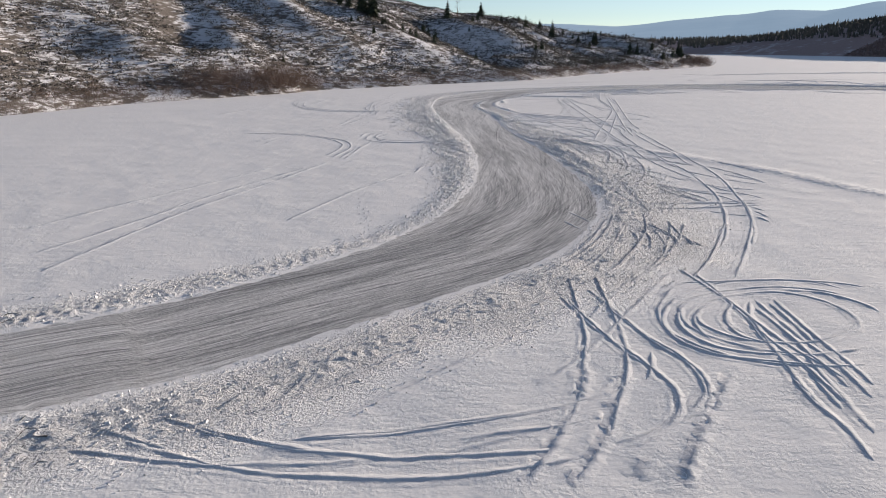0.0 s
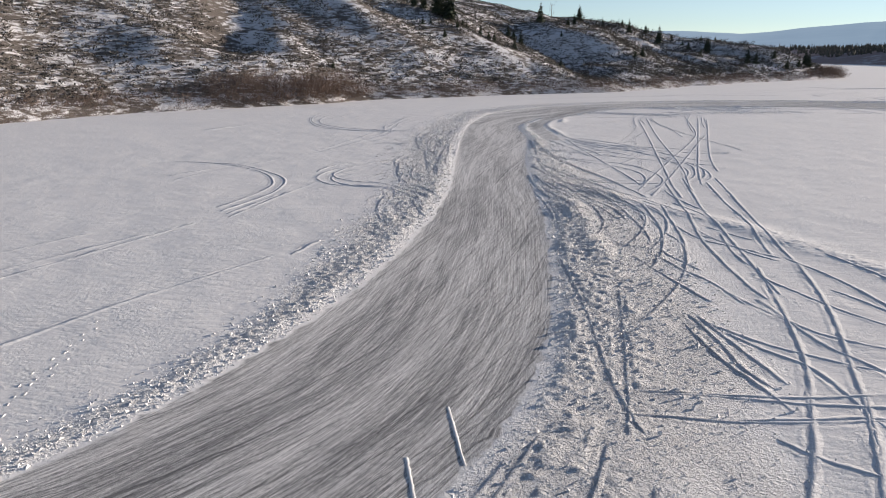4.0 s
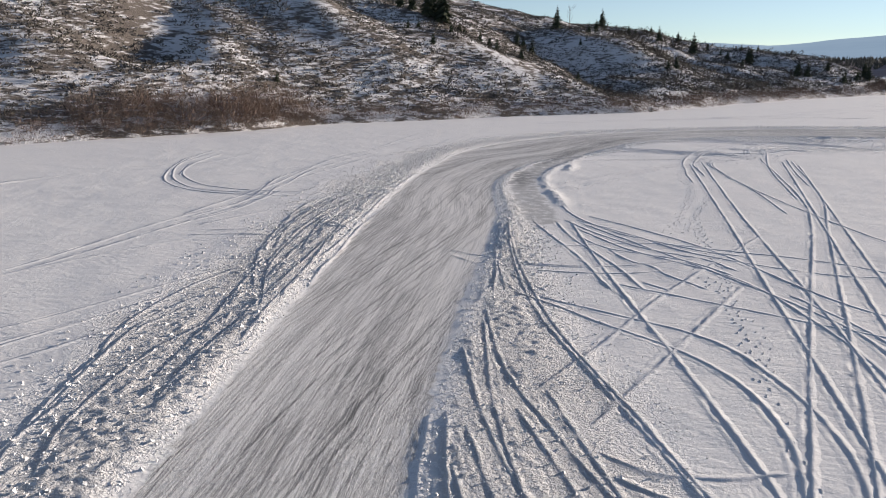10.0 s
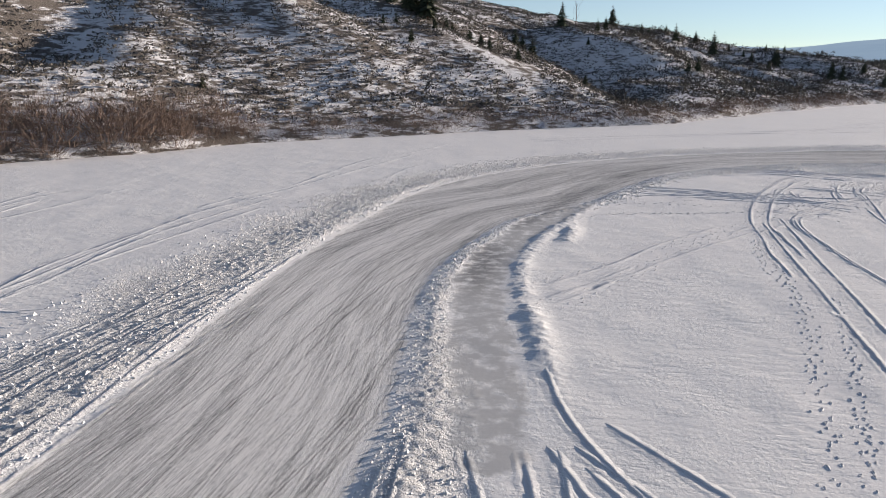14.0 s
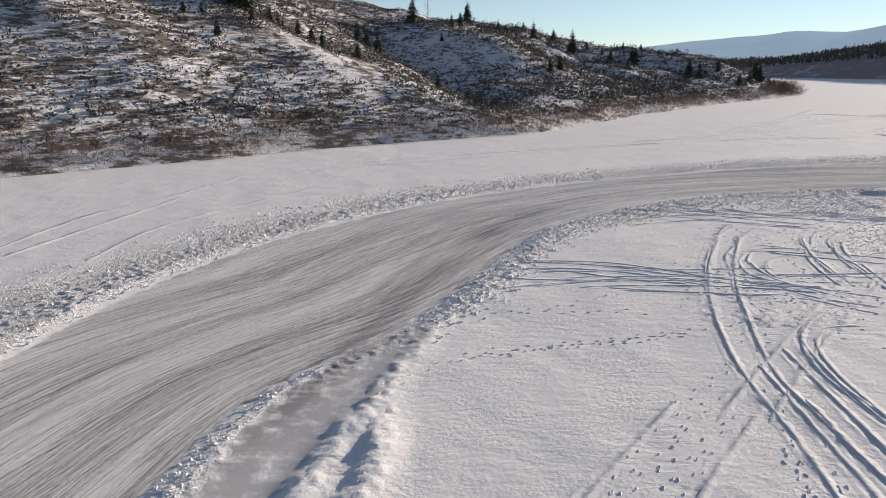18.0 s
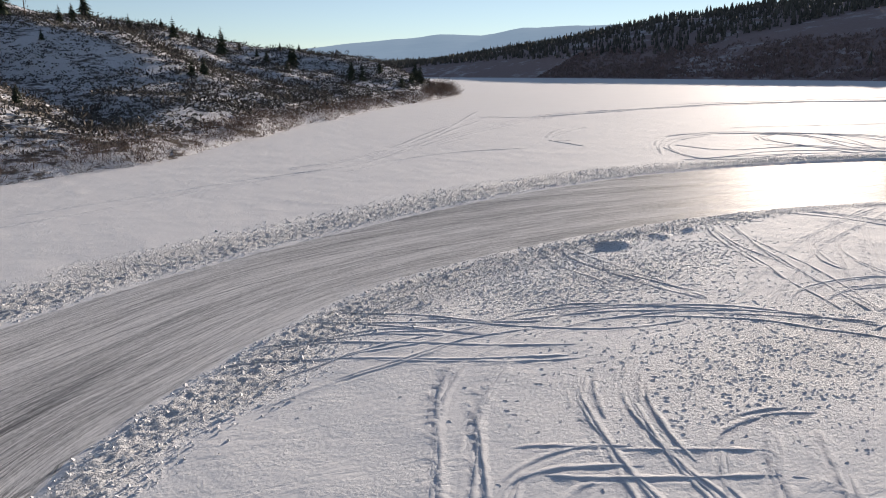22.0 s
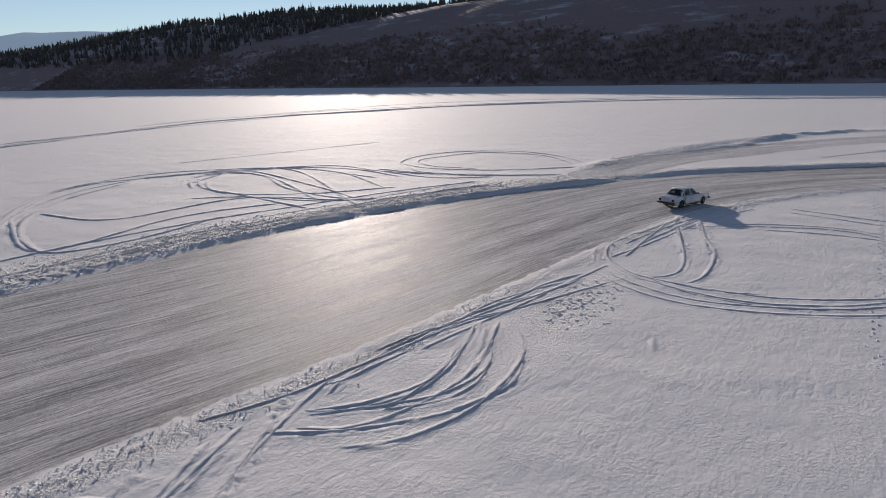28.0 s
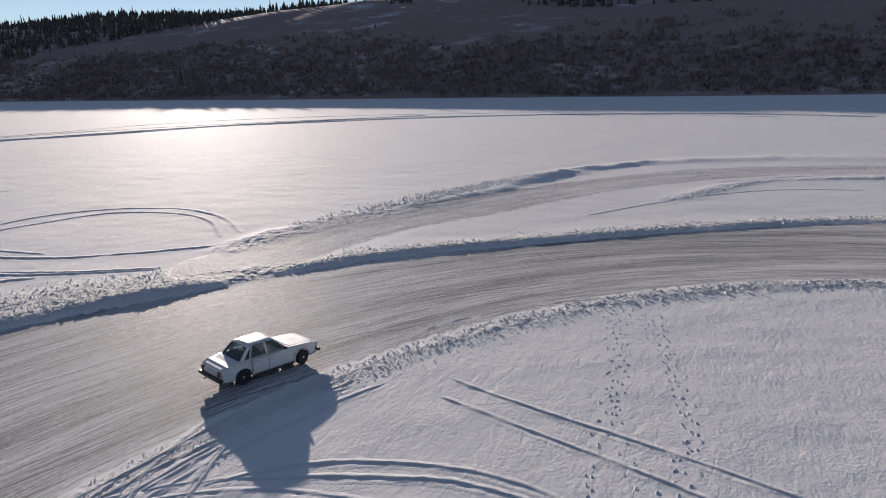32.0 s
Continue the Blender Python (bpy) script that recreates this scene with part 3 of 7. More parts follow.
deep_rut([(43.8, 188.7), (46, 187.7), (48, 186.4), (49.6, 184.9), (50.7, 183.3), (51.9, 181.6), (52.1, 179.9)])
deep_rut([(41.5, 189), (43.3, 188.6), (46.4, 188.1), (49, 186.8)])
deep_rut([(48.1, 199.3), (48, 195.6), (48.3, 192.3), (48.9, 189.8), (50.1, 187.9)])
deep_rut([(58.5, 182.7), (55.7, 182.6), (53.3, 182.4), (51.4, 182.1)])
deep_rut([(54.7, 183.4), (55.8, 182.6), (57.1, 181.9)])
packed_track([(77.6, 199.3), (70.2, 197.1), (64.7, 195.2), (59.6, 192.9), (55.9, 190.9), (52.5, 188.9), (50.1, 187.6)])
packed_track([(77.4, 198.4), (68.6, 195), (62.7, 192.8), (57.8, 190.3), (54.2, 188.3), (50.8, 186.5)])
deep_rut([(71.5, 201.9), (72.8, 199.5), (73.6, 196.6), (74.1, 193.8), (74.8, 189.5), (75.5, 185.8), (75.8, 183.1)])
deep_rut([(69.4, 202.5), (70.8, 199.7), (72, 196.9), (72.6, 193), (73.3, 189), (73.7, 185.5), (74.2, 182.9)])
deep_rut([(88.1, 197.1), (84.8, 196), (83, 196.1), (80.7, 197.2), (78.8, 199.3)])
deep_rut([(88.8, 195.9), (85.7, 194.6), (83.3, 194.8), (81.4, 196), (78.4, 199.1)])
deep_rut([(87.4, 193.9), (84.8, 193.3), (82.5, 193.6), (80.7, 194.8), (78.7, 196.8), (77, 199.7)])
deep_rut([(100.7, 192.8), (93.3, 196), (89, 197.8), (84.2, 199), (81.6, 199.3), (77.1, 198.2), (73.7, 197)])
deep_rut([(100.5, 193.1), (99.2, 189.1), (99.7, 185.5)])
deep_rut([(101.2, 193.6), (98.4, 189.9), (97.5, 185.3)])
deep_rut([(63.4, 202.6), (62.1, 201.3), (60.8, 199.6), (59.7, 198)])
deep_rut([(64.2, 201.7), (62.4, 199.5), (61.1, 197.5), (60.6, 196.6)])
deep_rut([(65.5, 202.4), (66.8, 201.3), (67.9, 200.4)])
deep_rut([(63.3, 204), (64.3, 202.1), (65.5, 200.5), (66.9, 199)])
deep_rut([(78.9, 200), (72.3, 198), (68.3, 196.5), (65.5, 195.7), (62.6, 194.8)])
deep_rut([(79.3, 199.3), (73.7, 197), (69.4, 195.6), (66, 194.3), (63.1, 193.1)])
packed_track([(76.6, 201.9), (71.7, 198.9), (68.4, 196.4), (65.3, 194.1), (63.4, 192.6)])
packed_track([(75.9, 200), (71.6, 196.9), (68.6, 194.5), (66.3, 192.6), (64.4, 191.2)])
packed_track([(63.7, 201.7), (62, 199.5), (60.8, 197.4)])
packed_track([(57.2, 203.1), (59.6, 203), (62.9, 203.4)])
packed_track([(57.3, 201.5), (60, 201.9), (63.5, 203.3)])
footprints([(80.2, 184), (76.5, 184.3), (73.6, 184.3), (70, 184.2)])
footprints([(75.9, 183.7), (73.2, 183.7), (70.4, 183.5)])
deep_rut([(88.1, 197.1), (86, 196.1), (83.9, 195.8), (82.4, 195.9), (81, 196.6), (79.9, 197.6), (79, 199.6)])
deep_rut([(87, 195), (85.4, 194.5), (83.9, 194.3), (82.4, 194.7), (81.1, 195.8), (79.9, 197.2)])
deep_rut([(87.9, 194.1), (85.9, 193.3), (84.4, 193.1), (82.8, 193.6), (81.3, 194.3), (80.6, 194.6)])
deep_rut([(86.6, 198.1), (83.9, 198.6), (81.7, 199), (80.7, 200.3)])
deep_rut([(89.2, 198.6), (85.7, 199), (82.1, 198.9), (79.9, 198.3)])
deep_rut([(94.1, 195.4), (91.2, 197.1), (88.7, 198.3), (86.2, 198.9), (84, 199.4)])
deep_rut([(95.4, 196), (92.4, 197.5), (89.3, 198.4)])
packed_track([(90.5, 197), (87.6, 195.8), (85.5, 195.2)])
deep_rut([(32.8, 180.5), (34.2, 180.6), (35.6, 179.9), (37.3, 178.9), (39.3, 177.9), (41.4, 176.8)])
deep_rut([(33, 179.7), (34.7, 178.5), (37.2, 177.3), (39.6, 176.2), (40.9, 175.2)])
deep_rut([(34.6, 179.7), (33.1, 179.1), (32.3, 178), (31.8, 176.7), (31.8, 175.3), (32.1, 174)])
deep_rut([(35.4, 177.9), (34.1, 177.9), (33, 176.9), (32.4, 175.4), (32.4, 174.2)])
deep_rut([(32.4, 174.2), (33.6, 174.2), (35.6, 174.2), (37.6, 174.4), (39.9, 174.3)])
deep_rut([(40.1, 185), (38.3, 183.5), (37, 181.5), (36.5, 179.5), (35.8, 177), (35.4, 174.9), (35.2, 173.1)])
deep_rut([(41, 184.2), (39.4, 182.4), (38.4, 180.4), (37.7, 178), (37.6, 176.3), (37.2, 174.2), (37, 173)])
deep_rut([(41.4, 183.7), (39.6, 181.6), (38.5, 179.2), (38, 177)])
deep_rut([(43.4, 178.6), (41.5, 178.8), (39.6, 178.3), (37.4, 176), (35.9, 174.1), (34.9, 172.6)])
deep_rut([(43.4, 180.1), (40.5, 177.4), (38.1, 174.9), (36.3, 172.7)])
deep_rut([(39.8, 175.5), (38.7, 173.7), (38.2, 172)])
deep_rut([(42.1, 176.3), (40.2, 174.2), (39.1, 172.5)])
deep_rut([(31.4, 194), (35.3, 192.2), (39.2, 190.3), (41.8, 189.2)])
deep_rut([(31.7, 192.3), (34.7, 190.8), (37, 189.2)])
deep_rut([(29.9, 189.1), (32.9, 190), (37.6, 190.4), (40.7, 190.2), (45, 189), (49.9, 186.4), (52.9, 183.7)])
deep_rut([(31.6, 189.2), (34.7, 187.5), (38.1, 185.9), (40.6, 185.2)])
deep_rut([(29.4, 187.4), (33.7, 188.4), (37, 189.2), (41.5, 188.8)])
deep_rut([(33.1, 168.7), (31, 167.5), (29.6, 165.9), (28.7, 163.5), (28.3, 161.1), (28.4, 158.8)])
deep_rut([(18.3, 176.6), (21.5, 176.6), (24.2, 175.8), (26.6, 174.3), (29, 173.3), (32.4, 172), (35.9, 170.7)])
deep_rut([(17.9, 175.6), (21.2, 175), (24.9, 173.1), (28.5, 172.1)])
deep_rut([(18.4, 171.7), (22.2, 172.8), (26.2, 173), (30, 172.5)])
deep_rut([(22.1, 172), (26.9, 171), (31.6, 170.5)])
deep_rut([(37.9, 183), (35.7, 178), (34.8, 174), (34.5, 170.7)])
deep_rut([(39.6, 182.9), (37.5, 177.9), (36.7, 173.1)])
deep_rut([(32.4, 178.1), (31.8, 176), (31.9, 173.2), (33.2, 171.2)])
deep_rut([(31.4, 177.1), (32.9, 179.3), (35.7, 179.8), (38.1, 178.5)])
packed_track([(22.7, 157.3), (24.8, 160.1), (27.4, 163.5), (30.1, 166.9), (35.1, 173.1), (40.3, 179)])
packed_track([(24.3, 157.2), (26.4, 160.1), (29.3, 163.9), (33.3, 168.7), (37.2, 173)])
footprints([(16.2, 163.2), (18, 163.6), (19.6, 164.2), (21.6, 164.4), (23.9, 165.3), (24.8, 165.8)])
footprints([(17.3, 168.3), (20.2, 168.2), (23.2, 168.4)])
deep_rut([(9.9, 118.9), (12.2, 108.3), (14, 102.3), (15.8, 97.7), (17.4, 93.1), (18.2, 90.8)])
deep_rut([(9.7, 107.8), (11.4, 100.4), (13.7, 95.2), (15.8, 91.1), (17.4, 88), (19, 85.4), (20.1, 83.3), (21.1, 81.1)])
deep_rut([(9.4, 102.8), (11.4, 95.7), (13.8, 90), (15.6, 86.4), (17, 83.6), (17.8, 81.2), (18.7, 79.3), (19.5, 78)])
deep_rut([(10.4, 96.6), (12.8, 89.8), (14.7, 85.1), (16.1, 81.7), (17.1, 79), (17.7, 76.8)])
deep_rut([(10.3, 94.5), (12.7, 87.7), (13.9, 84.4), (14.8, 81.4), (15.2, 78.7), (15.3, 76.4)])
deep_rut([(10.6, 89.4), (12.1, 85.7), (13.2, 81.9), (13.7, 79), (13.8, 76.1)])
deep_rut([(13.9, 85), (15, 82.3), (16.1, 79.1), (16.7, 76.9)])
deep_rut([(14.7, 85.1), (15.8, 82.4), (16.6, 79.6), (16.7, 77.5)])
deep_rut([(9.5, 94.3), (10.6, 89.4), (11.4, 84.5)])
deep_rut([(9.9, 89.2), (11.1, 83.4), (11.7, 79.3), (12, 75.7)])
deep_rut([(15.1, 85.2), (16.4, 83), (17.7, 82), (18, 79.5), (17.8, 76.8)])
deep_rut([(15.9, 85.4), (17.3, 83.2), (18.6, 82.1), (19.4, 80.1), (19.5, 78), (19.6, 77.2)])
deep_rut([(18, 85.8), (19.5, 83.1), (20.8, 81.4), (21.9, 79.9), (22.7, 79.1)])
deep_rut([(20.9, 91.4), (21.3, 86.9), (22, 84.5), (22.7, 82.1), (23.2, 80.5)])
deep_rut([(20.4, 85.7), (21.4, 83.5), (22.1, 81.3), (22.6, 78.8)])
footprints([(20.9, 114), (20.9, 105.1), (20.4, 98.6), (20.1, 93.6)])
footprints([(20.6, 89.9), (20.5, 87.9), (20.7, 86.3), (20.5, 83.8)])
deep_rut([(21.6, 95.3), (21.4, 86.8), (21.3, 80.6), (20.9, 74.2), (21, 69.6), (21.2, 66.1), (21.5, 63.1), (22.1, 60.8)])
deep_rut([(23.6, 97.7), (22.7, 83.1), (22.7, 76.9), (22.6, 71.1), (22.5, 66.8), (22.5, 63.6), (22.5, 61.7)])
deep_rut([(25.3, 96), (24.9, 86), (24.9, 79.2), (24.4, 74.1), (24, 69)])
deep_rut([(26.6, 98.3), (25.9, 86.2), (25.4, 77.4), (25.1, 72.1), (25, 68.2)])
deep_rut([(20.1, 75.6), (22, 72.9), (23.3, 70), (25, 68.2)])
deep_rut([(19.5, 78.2), (20.9, 73.4), (23.1, 71.1), (25.2, 68.7)])
deep_rut([(17.2, 70.1), (18.5, 66.6), (19.8, 63.9), (20.5, 61.1), (20.8, 59.7)])
deep_rut([(15.9, 69.8), (17.4, 65.5), (18.6, 62.3), (19.5, 60.1)])
deep_rut([(13.5, 93.7), (16.2, 84.4), (17.6, 76), (17.7, 70.8)])
deep_rut([(47.4, 201.2), (47.1, 199.6), (46.5, 197), (46.7, 194.1), (46.6, 191.4)])
deep_rut([(48.3, 201.3), (48, 198.8), (48.2, 196.2), (48.8, 193.5), (49.4, 191.1), (50.2, 188.7)])
deep_rut([(39.4, 191.6), (41.2, 191.2), (43.3, 191), (45.4, 189.8), (49, 187.6)])
packed_track([(35.3, 196), (38.3, 197.1), (42.8, 198.9), (46.3, 200.3)])
packed_track([(36.6, 194.5), (38.8, 195.3), (41.9, 196.6), (46.2, 198), (51.6, 200.3), (59.8, 203.1)])
deep_rut([(6.2, 35.2), (5.8, 29.7), (5.5, 26.4), (5, 24.1), (4.4, 21.5), (3.8, 19.9), (3.1, 18.8), (2.7, 18)])
deep_rut([(7.5, 35.2), (7.2, 29.7), (6.9, 25.9), (6.3, 23), (5.4, 20.6), (4.8, 18.9), (4.4, 18.1)])
deep_rut([(5.1, 32), (5.6, 29.1), (6.2, 26.4), (6.8, 25), (7.3, 23.4), (7.6, 21.9), (7.4, 20.6), (6.9, 19.7), (6.1, 18.9), (5.1, 18.4), (3.9, 18.1)])
deep_rut([(6.6, 32.4), (7.2, 29.1), (7.9, 26.4), (8.6, 24.6), (8.9, 23), (8.7, 21.6), (8.1, 20.3), (7.3, 19.5), (6.4, 18.9)])
deep_rut([(7.8, 25.9), (7.6, 24.6), (7.1, 23), (6.3, 21.7)])
deep_rut([(-5.4, 18.4), (-3.8, 18.7), (-2, 19), (-0.2, 19.4), (1.8, 19.9), (3.9, 20.6), (5.4, 21.5), (7.2, 23.4)])
deep_rut([(-9.4, 20.2), (-8, 19.5), (-6.6, 18.9), (-5.2, 18.4), (-3.9, 18), (-2.7, 17.9)])
deep_rut([(19.2, 31.3), (18, 32.9), (15.9, 33.3), (13.5, 32.9), (11.6, 31.8), (10.2, 30.4), (9.2, 28.6), (8.9, 27), (9.2, 25.5), (10.2, 24.4), (11.7, 23.9), (13.3, 23.5), (14.9, 23.5)])
deep_rut([(18.7, 30.3), (17.8, 31.6), (15.7, 32.2), (13.6, 31.8), (11.5, 30.8), (10.1, 29.2), (9.6, 27.5), (9.8, 26), (10.6, 25), (12, 24.5), (13.6, 24.3), (15.5, 24.6)])
deep_rut([(17.2, 27.7), (17.4, 29), (16.8, 30.6), (15.4, 31.5), (13.5, 31.1), (11.8, 30.1), (10.6, 28.6), (10.2, 27.2), (10.4, 25.8), (11.4, 24.9)])
deep_rut([(13.8, 31.2), (12.6, 29.8), (11.7, 28.1), (11.6, 26.5), (12.4, 25.6), (13.7, 25.5), (15.2, 26.1), (16.7, 27.4), (17.4, 29)])
deep_rut([(11.9, 36.2), (12.6, 31.1), (12.6, 26.5), (12.8, 23.9), (12.8, 21.7), (12.8, 19.6)])
deep_rut([(12.6, 35.7), (12.8, 29.2), (13.1, 25.4), (13.5, 23.1), (13.4, 20.8)])
deep_rut([(13.5, 30.5), (13.6, 26.6), (13.5, 23.9), (13.8, 21.4)])
deep_rut([(12.1, 23.9), (11.8, 21.4), (11.9, 19.6), (11.9, 18.3)])
deep_rut([(12.8, 23.9), (12.5, 21), (12.5, 19.1)])
deep_rut([(14.5, 31.2), (14.3, 27.1), (14.1, 24.3)])
deep_rut([(14, 31.2), (12.6, 27.6), (12.2, 24.3)])
packed_track([(-11.7, 19.6), (-9.6, 18.8), (-8.3, 18.2), (-7, 17.8)])
packed_track([(-7.9, 18.8), (-6.5, 18.7), (-5.4, 18.5)])
packed_track([(-10.1, 19.5), (-9.1, 20.9), (-8.2, 22.8)])
packed_track([(-7.7, 19.5), (-6.8, 21.6), (-5.9, 23.9)])
packed_track([(-5.8, 20), (-5, 22.7), (-4.5, 24.3)])
packed_track([(-10.4, 18.5), (-10, 19.9)])
packed_track([(2.3, 21.5), (4.7, 24.1), (7.5, 28.5), (12, 35.7)])
packed_track([(5.4, 27.4), (10.4, 35.7)])
packed_track([(-0.4, 18.2), (1.3, 18.8), (3.8, 19.4), (5.3, 20.3)])
packed_track([(-21.1, 34.3), (-20.1, 40.2), (-18.6, 48.6), (-15.7, 58.6), (-11.4, 73.5)])
packed_track([(-23.5, 38), (-21, 45.4), (-17.6, 57.4), (-13, 70)])
packed_track([(-27.3, 43.9), (-23, 54.1), (-16.3, 69.9)])
deep_rut([(22.8, 68.8), (22, 61), (21.2, 55.2), (19.9, 50.2), (18.5, 45.9), (17.1, 42.2), (16, 40), (15.3, 38.8)])
deep_rut([(25.2, 70), (24.1, 61.3), (22.3, 53.1), (21.3, 49.3), (20, 45.2), (18.6, 41.8), (17.3, 39.1)])
deep_rut([(12.3, 45.9), (12.9, 45.5), (13.3, 44.3), (13.7, 42.8), (13.7, 41.1), (13.3, 39.3), (13, 38.4)])
deep_rut([(12.1, 44.9), (12.4, 43.3), (12.3, 41.5), (11.8, 39.6), (11.2, 38.2)])
deep_rut([(13, 44.6), (13, 42), (12.5, 38.4)])
deep_rut([(14.3, 43.6), (14.4, 41.8), (14.4, 40.3), (14.4, 38.7)])
deep_rut([(14.4, 41.8), (14.7, 40.1), (14.8, 38.7)])
deep_rut([(11.3, 44.4), (11.6, 42.5), (11.3, 40.4), (10.8, 39)])
deep_rut([(17.2, 59.2), (18.1, 54.8), (19.1, 52), (19.8, 49.6)])
deep_rut([(17.8, 60.3), (19.1, 55.7), (20.2, 51.8)])
deep_rut([(12.4, 50), (16, 51.2), (20.2, 51.2), (24.2, 51.4)])
deep_rut([(15.6, 49.3), (19.9, 50.1), (21.7, 50.5), (23.8, 50.5)])
deep_rut([(18.3, 84.7), (18.8, 76.3), (18, 69.7), (16.6, 65)])
deep_rut([(19.8, 84.9), (19.7, 72.6), (18.5, 65.3), (16.6, 60.1), (15, 56.9)])
deep_rut([(24.7, 64.9), (26.2, 62.1), (27.3, 58.7)])
deep_rut([(21.7, 67.2), (24.4, 61.3), (26.9, 57.8)])
deep_rut([(21.5, 49.9), (21.7, 47.8), (21.9, 45.9)])
deep_rut([(21.1, 48.2), (21.3, 44.6)])
packed_track([(17.6, 59.2), (20.7, 56), (25.1, 53.6)])
packed_track([(19.4, 64.1), (22.6, 58), (26.1, 56)])
packed_track([(-10.9, 45.7), (-9.3, 50.7), (-7, 57.7), (-3.1, 66.5)])
packed_track([(12.1, 68.8), (13.3, 59.6), (14, 51.9), (14.9, 47.3)])
packed_track([(15.1, 63.5), (14.6, 53.5), (14.1, 47.1)])
deep_rut([(12.9, 92.5), (15.3, 88.8), (17.2, 84.5), (18.1, 80.9), (18.1, 78.2), (17.4, 74.6), (16.5, 71.8), (15.8, 69.9)])
deep_rut([(12.2, 92.4), (15, 88.7), (17.8, 84.6), (19.1, 82), (19.5, 78.9), (19.1, 75.5), (18.3, 72.6), (17.5, 70.2), (17, 68.9)])
deep_rut([(12.6, 91), (14.5, 83), (15.2, 78.1), (15, 75.3), (14.6, 73), (14.1, 70.9)])
deep_rut([(18.3, 75.9), (19.2, 73.8), (19.5, 71.4), (19.1, 67.9), (18.7, 66)])
deep_rut([(17.8, 70.7), (17.6, 68.3), (17, 66)])
deep_rut([(17.7, 71.6), (18.6, 68.5), (19.8, 65.9), (20.3, 65.2)])
deep_rut([(20.7, 77), (21.8, 73.3), (22.9, 70.8), (23.5, 69.4)])
deep_rut([(21.3, 77.8), (23.2, 74.5), (24.8, 72.9)])
deep_rut([(21.2, 78.4), (20.9, 73.6), (20.9, 70), (21.1, 67), (21.3, 65.4)])
deep_rut([(22.4, 76.1), (22.1, 71.1), (22.2, 68.5), (22.5, 67)])
deep_rut([(-28.8, 98.2), (-24.3, 98.3), (-19.6, 96.4), (-14.9, 92.2), (-12.5, 87.6), (-12, 84.2), (-12.2, 80), (-12.8, 76)])
deep_rut([(-24, 97.9), (-19.9, 97.5), (-14.9, 93.2), (-12.4, 90.1), (-11.2, 86.4), (-10.9, 81.9), (-11.9, 74.9)])
deep_rut([(-4, 107.2), (-6.5, 102.6), (-9.5, 96.3), (-9.9, 92.3), (-9, 89.9), (-7.1, 87.9), (-4.4, 87.7), (-1.9, 86.8), (0.9, 83.6)])
deep_rut([(-2.7, 106.1), (-5.5, 99.9), (-8.2, 94.5), (-8.4, 91.7), (-7.3, 89.4), (-5.1, 87.6), (-2.2, 86.7), (0.3, 83.5)])
deep_rut([(-5, 136.6), (-6, 125.5), (-4.7, 115.3), (-1.2, 106.4)])
deep_rut([(-3.1, 134.1), (-4.2, 123.6), (-2.7, 112.2), (0.3, 104)])
deep_rut([(-0.4, 88.5), (-2.8, 94.6), (-3.9, 100.7), (-3.1, 106)])
deep_rut([(0.2, 90.1), (-1.4, 94), (-1.9, 99.9), (-0.9, 105.1)])
deep_rut([(0.7, 74), (-0.6, 77.5), (-1.3, 81), (-1.5, 84.9)])
packed_track([(-10.5, 73.3), (-10.2, 76.5), (-9.7, 82.8), (-8.9, 89.9)])
packed_track([(-11.1, 74.1), (-10.6, 77.8), (-10, 83.9)])
packed_track([(-21.9, 86.6), (-21.2, 91), (-19, 97.7), (-16.1, 106.3), (-9.5, 118.2)])
packed_track([(-23.7, 88.7), (-21.6, 94.5), (-18.8, 101.5)])
packed_track([(-3, 64.6), (-2.5, 67), (-2.1, 68.9), (0.4, 72.6)])
packed_track([(-1.3, 64.9), (-0.7, 67.7), (1.4, 70.5)])
packed_track([(1.6, 75.5), (0.4, 79.4), (0.1, 82.3)])
packed_track([(3.3, 75.8), (1.5, 80.6), (0.9, 83.6)])
deep_rut([(26.5, 163.6), (24.5, 130.7), (23.3, 112.7), (22.6, 101.3), (22, 92.8), (21.9, 88.2), (21.8, 85.9)])
deep_rut([(28.1, 165.2), (25.9, 132.4), (25, 111.6), (24.3, 100.4), (23.4, 92.6), (23.3, 89.1)])
deep_rut([(28.4, 162.1), (29.5, 145.1), (31.7, 130.9), (33.5, 123.2), (34.1, 117.9)])
deep_rut([(35.7, 170.2), (32.6, 141.9), (30, 129.2), (25.4, 113.1), (22.6, 103.4), (20.8, 96.9), (19.3, 91.4), (18.4, 87.8)])
deep_rut([(38.7, 167.6), (34.5, 142.4), (30.4, 126.9), (25.4, 108), (22.5, 97.3), (20.9, 91.7), (19.3, 86.2)])
deep_rut([(37.6, 167.3), (33.8, 146), (28.2, 115.1), (25.9, 102.3), (24.7, 94.3), (24.5, 92.4)])
deep_rut([(38.6, 164.4), (33.8, 138.7), (29.8, 117), (28.3, 107.5), (27.5, 100.3)])
deep_rut([(9, 124.8), (10.8, 113.1), (12.3, 106.5), (13.7, 102.5), (15.2, 98.6), (16.6, 94.9), (17.7, 91.5), (18.5, 88.9), (19.1, 86.8), (19.7, 85.5)])
deep_rut([(13.2, 128.3), (14.9, 117.4), (16.7, 107.4), (17.7, 102.4), (18.6, 97.2), (19.3, 92.3), (19.5, 89.8)])
deep_rut([(10.1, 110), (12.9, 107.9), (15.4, 105.5), (17.8, 103.4), (19.4, 101), (20.1, 98.1), (20, 95), (19.3, 92.3), (18.5, 90.8), (17.4, 89.6)])
deep_rut([(11.2, 109.5), (15.4, 107.2), (19.3, 104.7), (20.9, 101.3), (21.6, 97.8), (21.5, 94.8), (20.7, 91.7), (19.6, 89.5), (18.5, 88.2)])
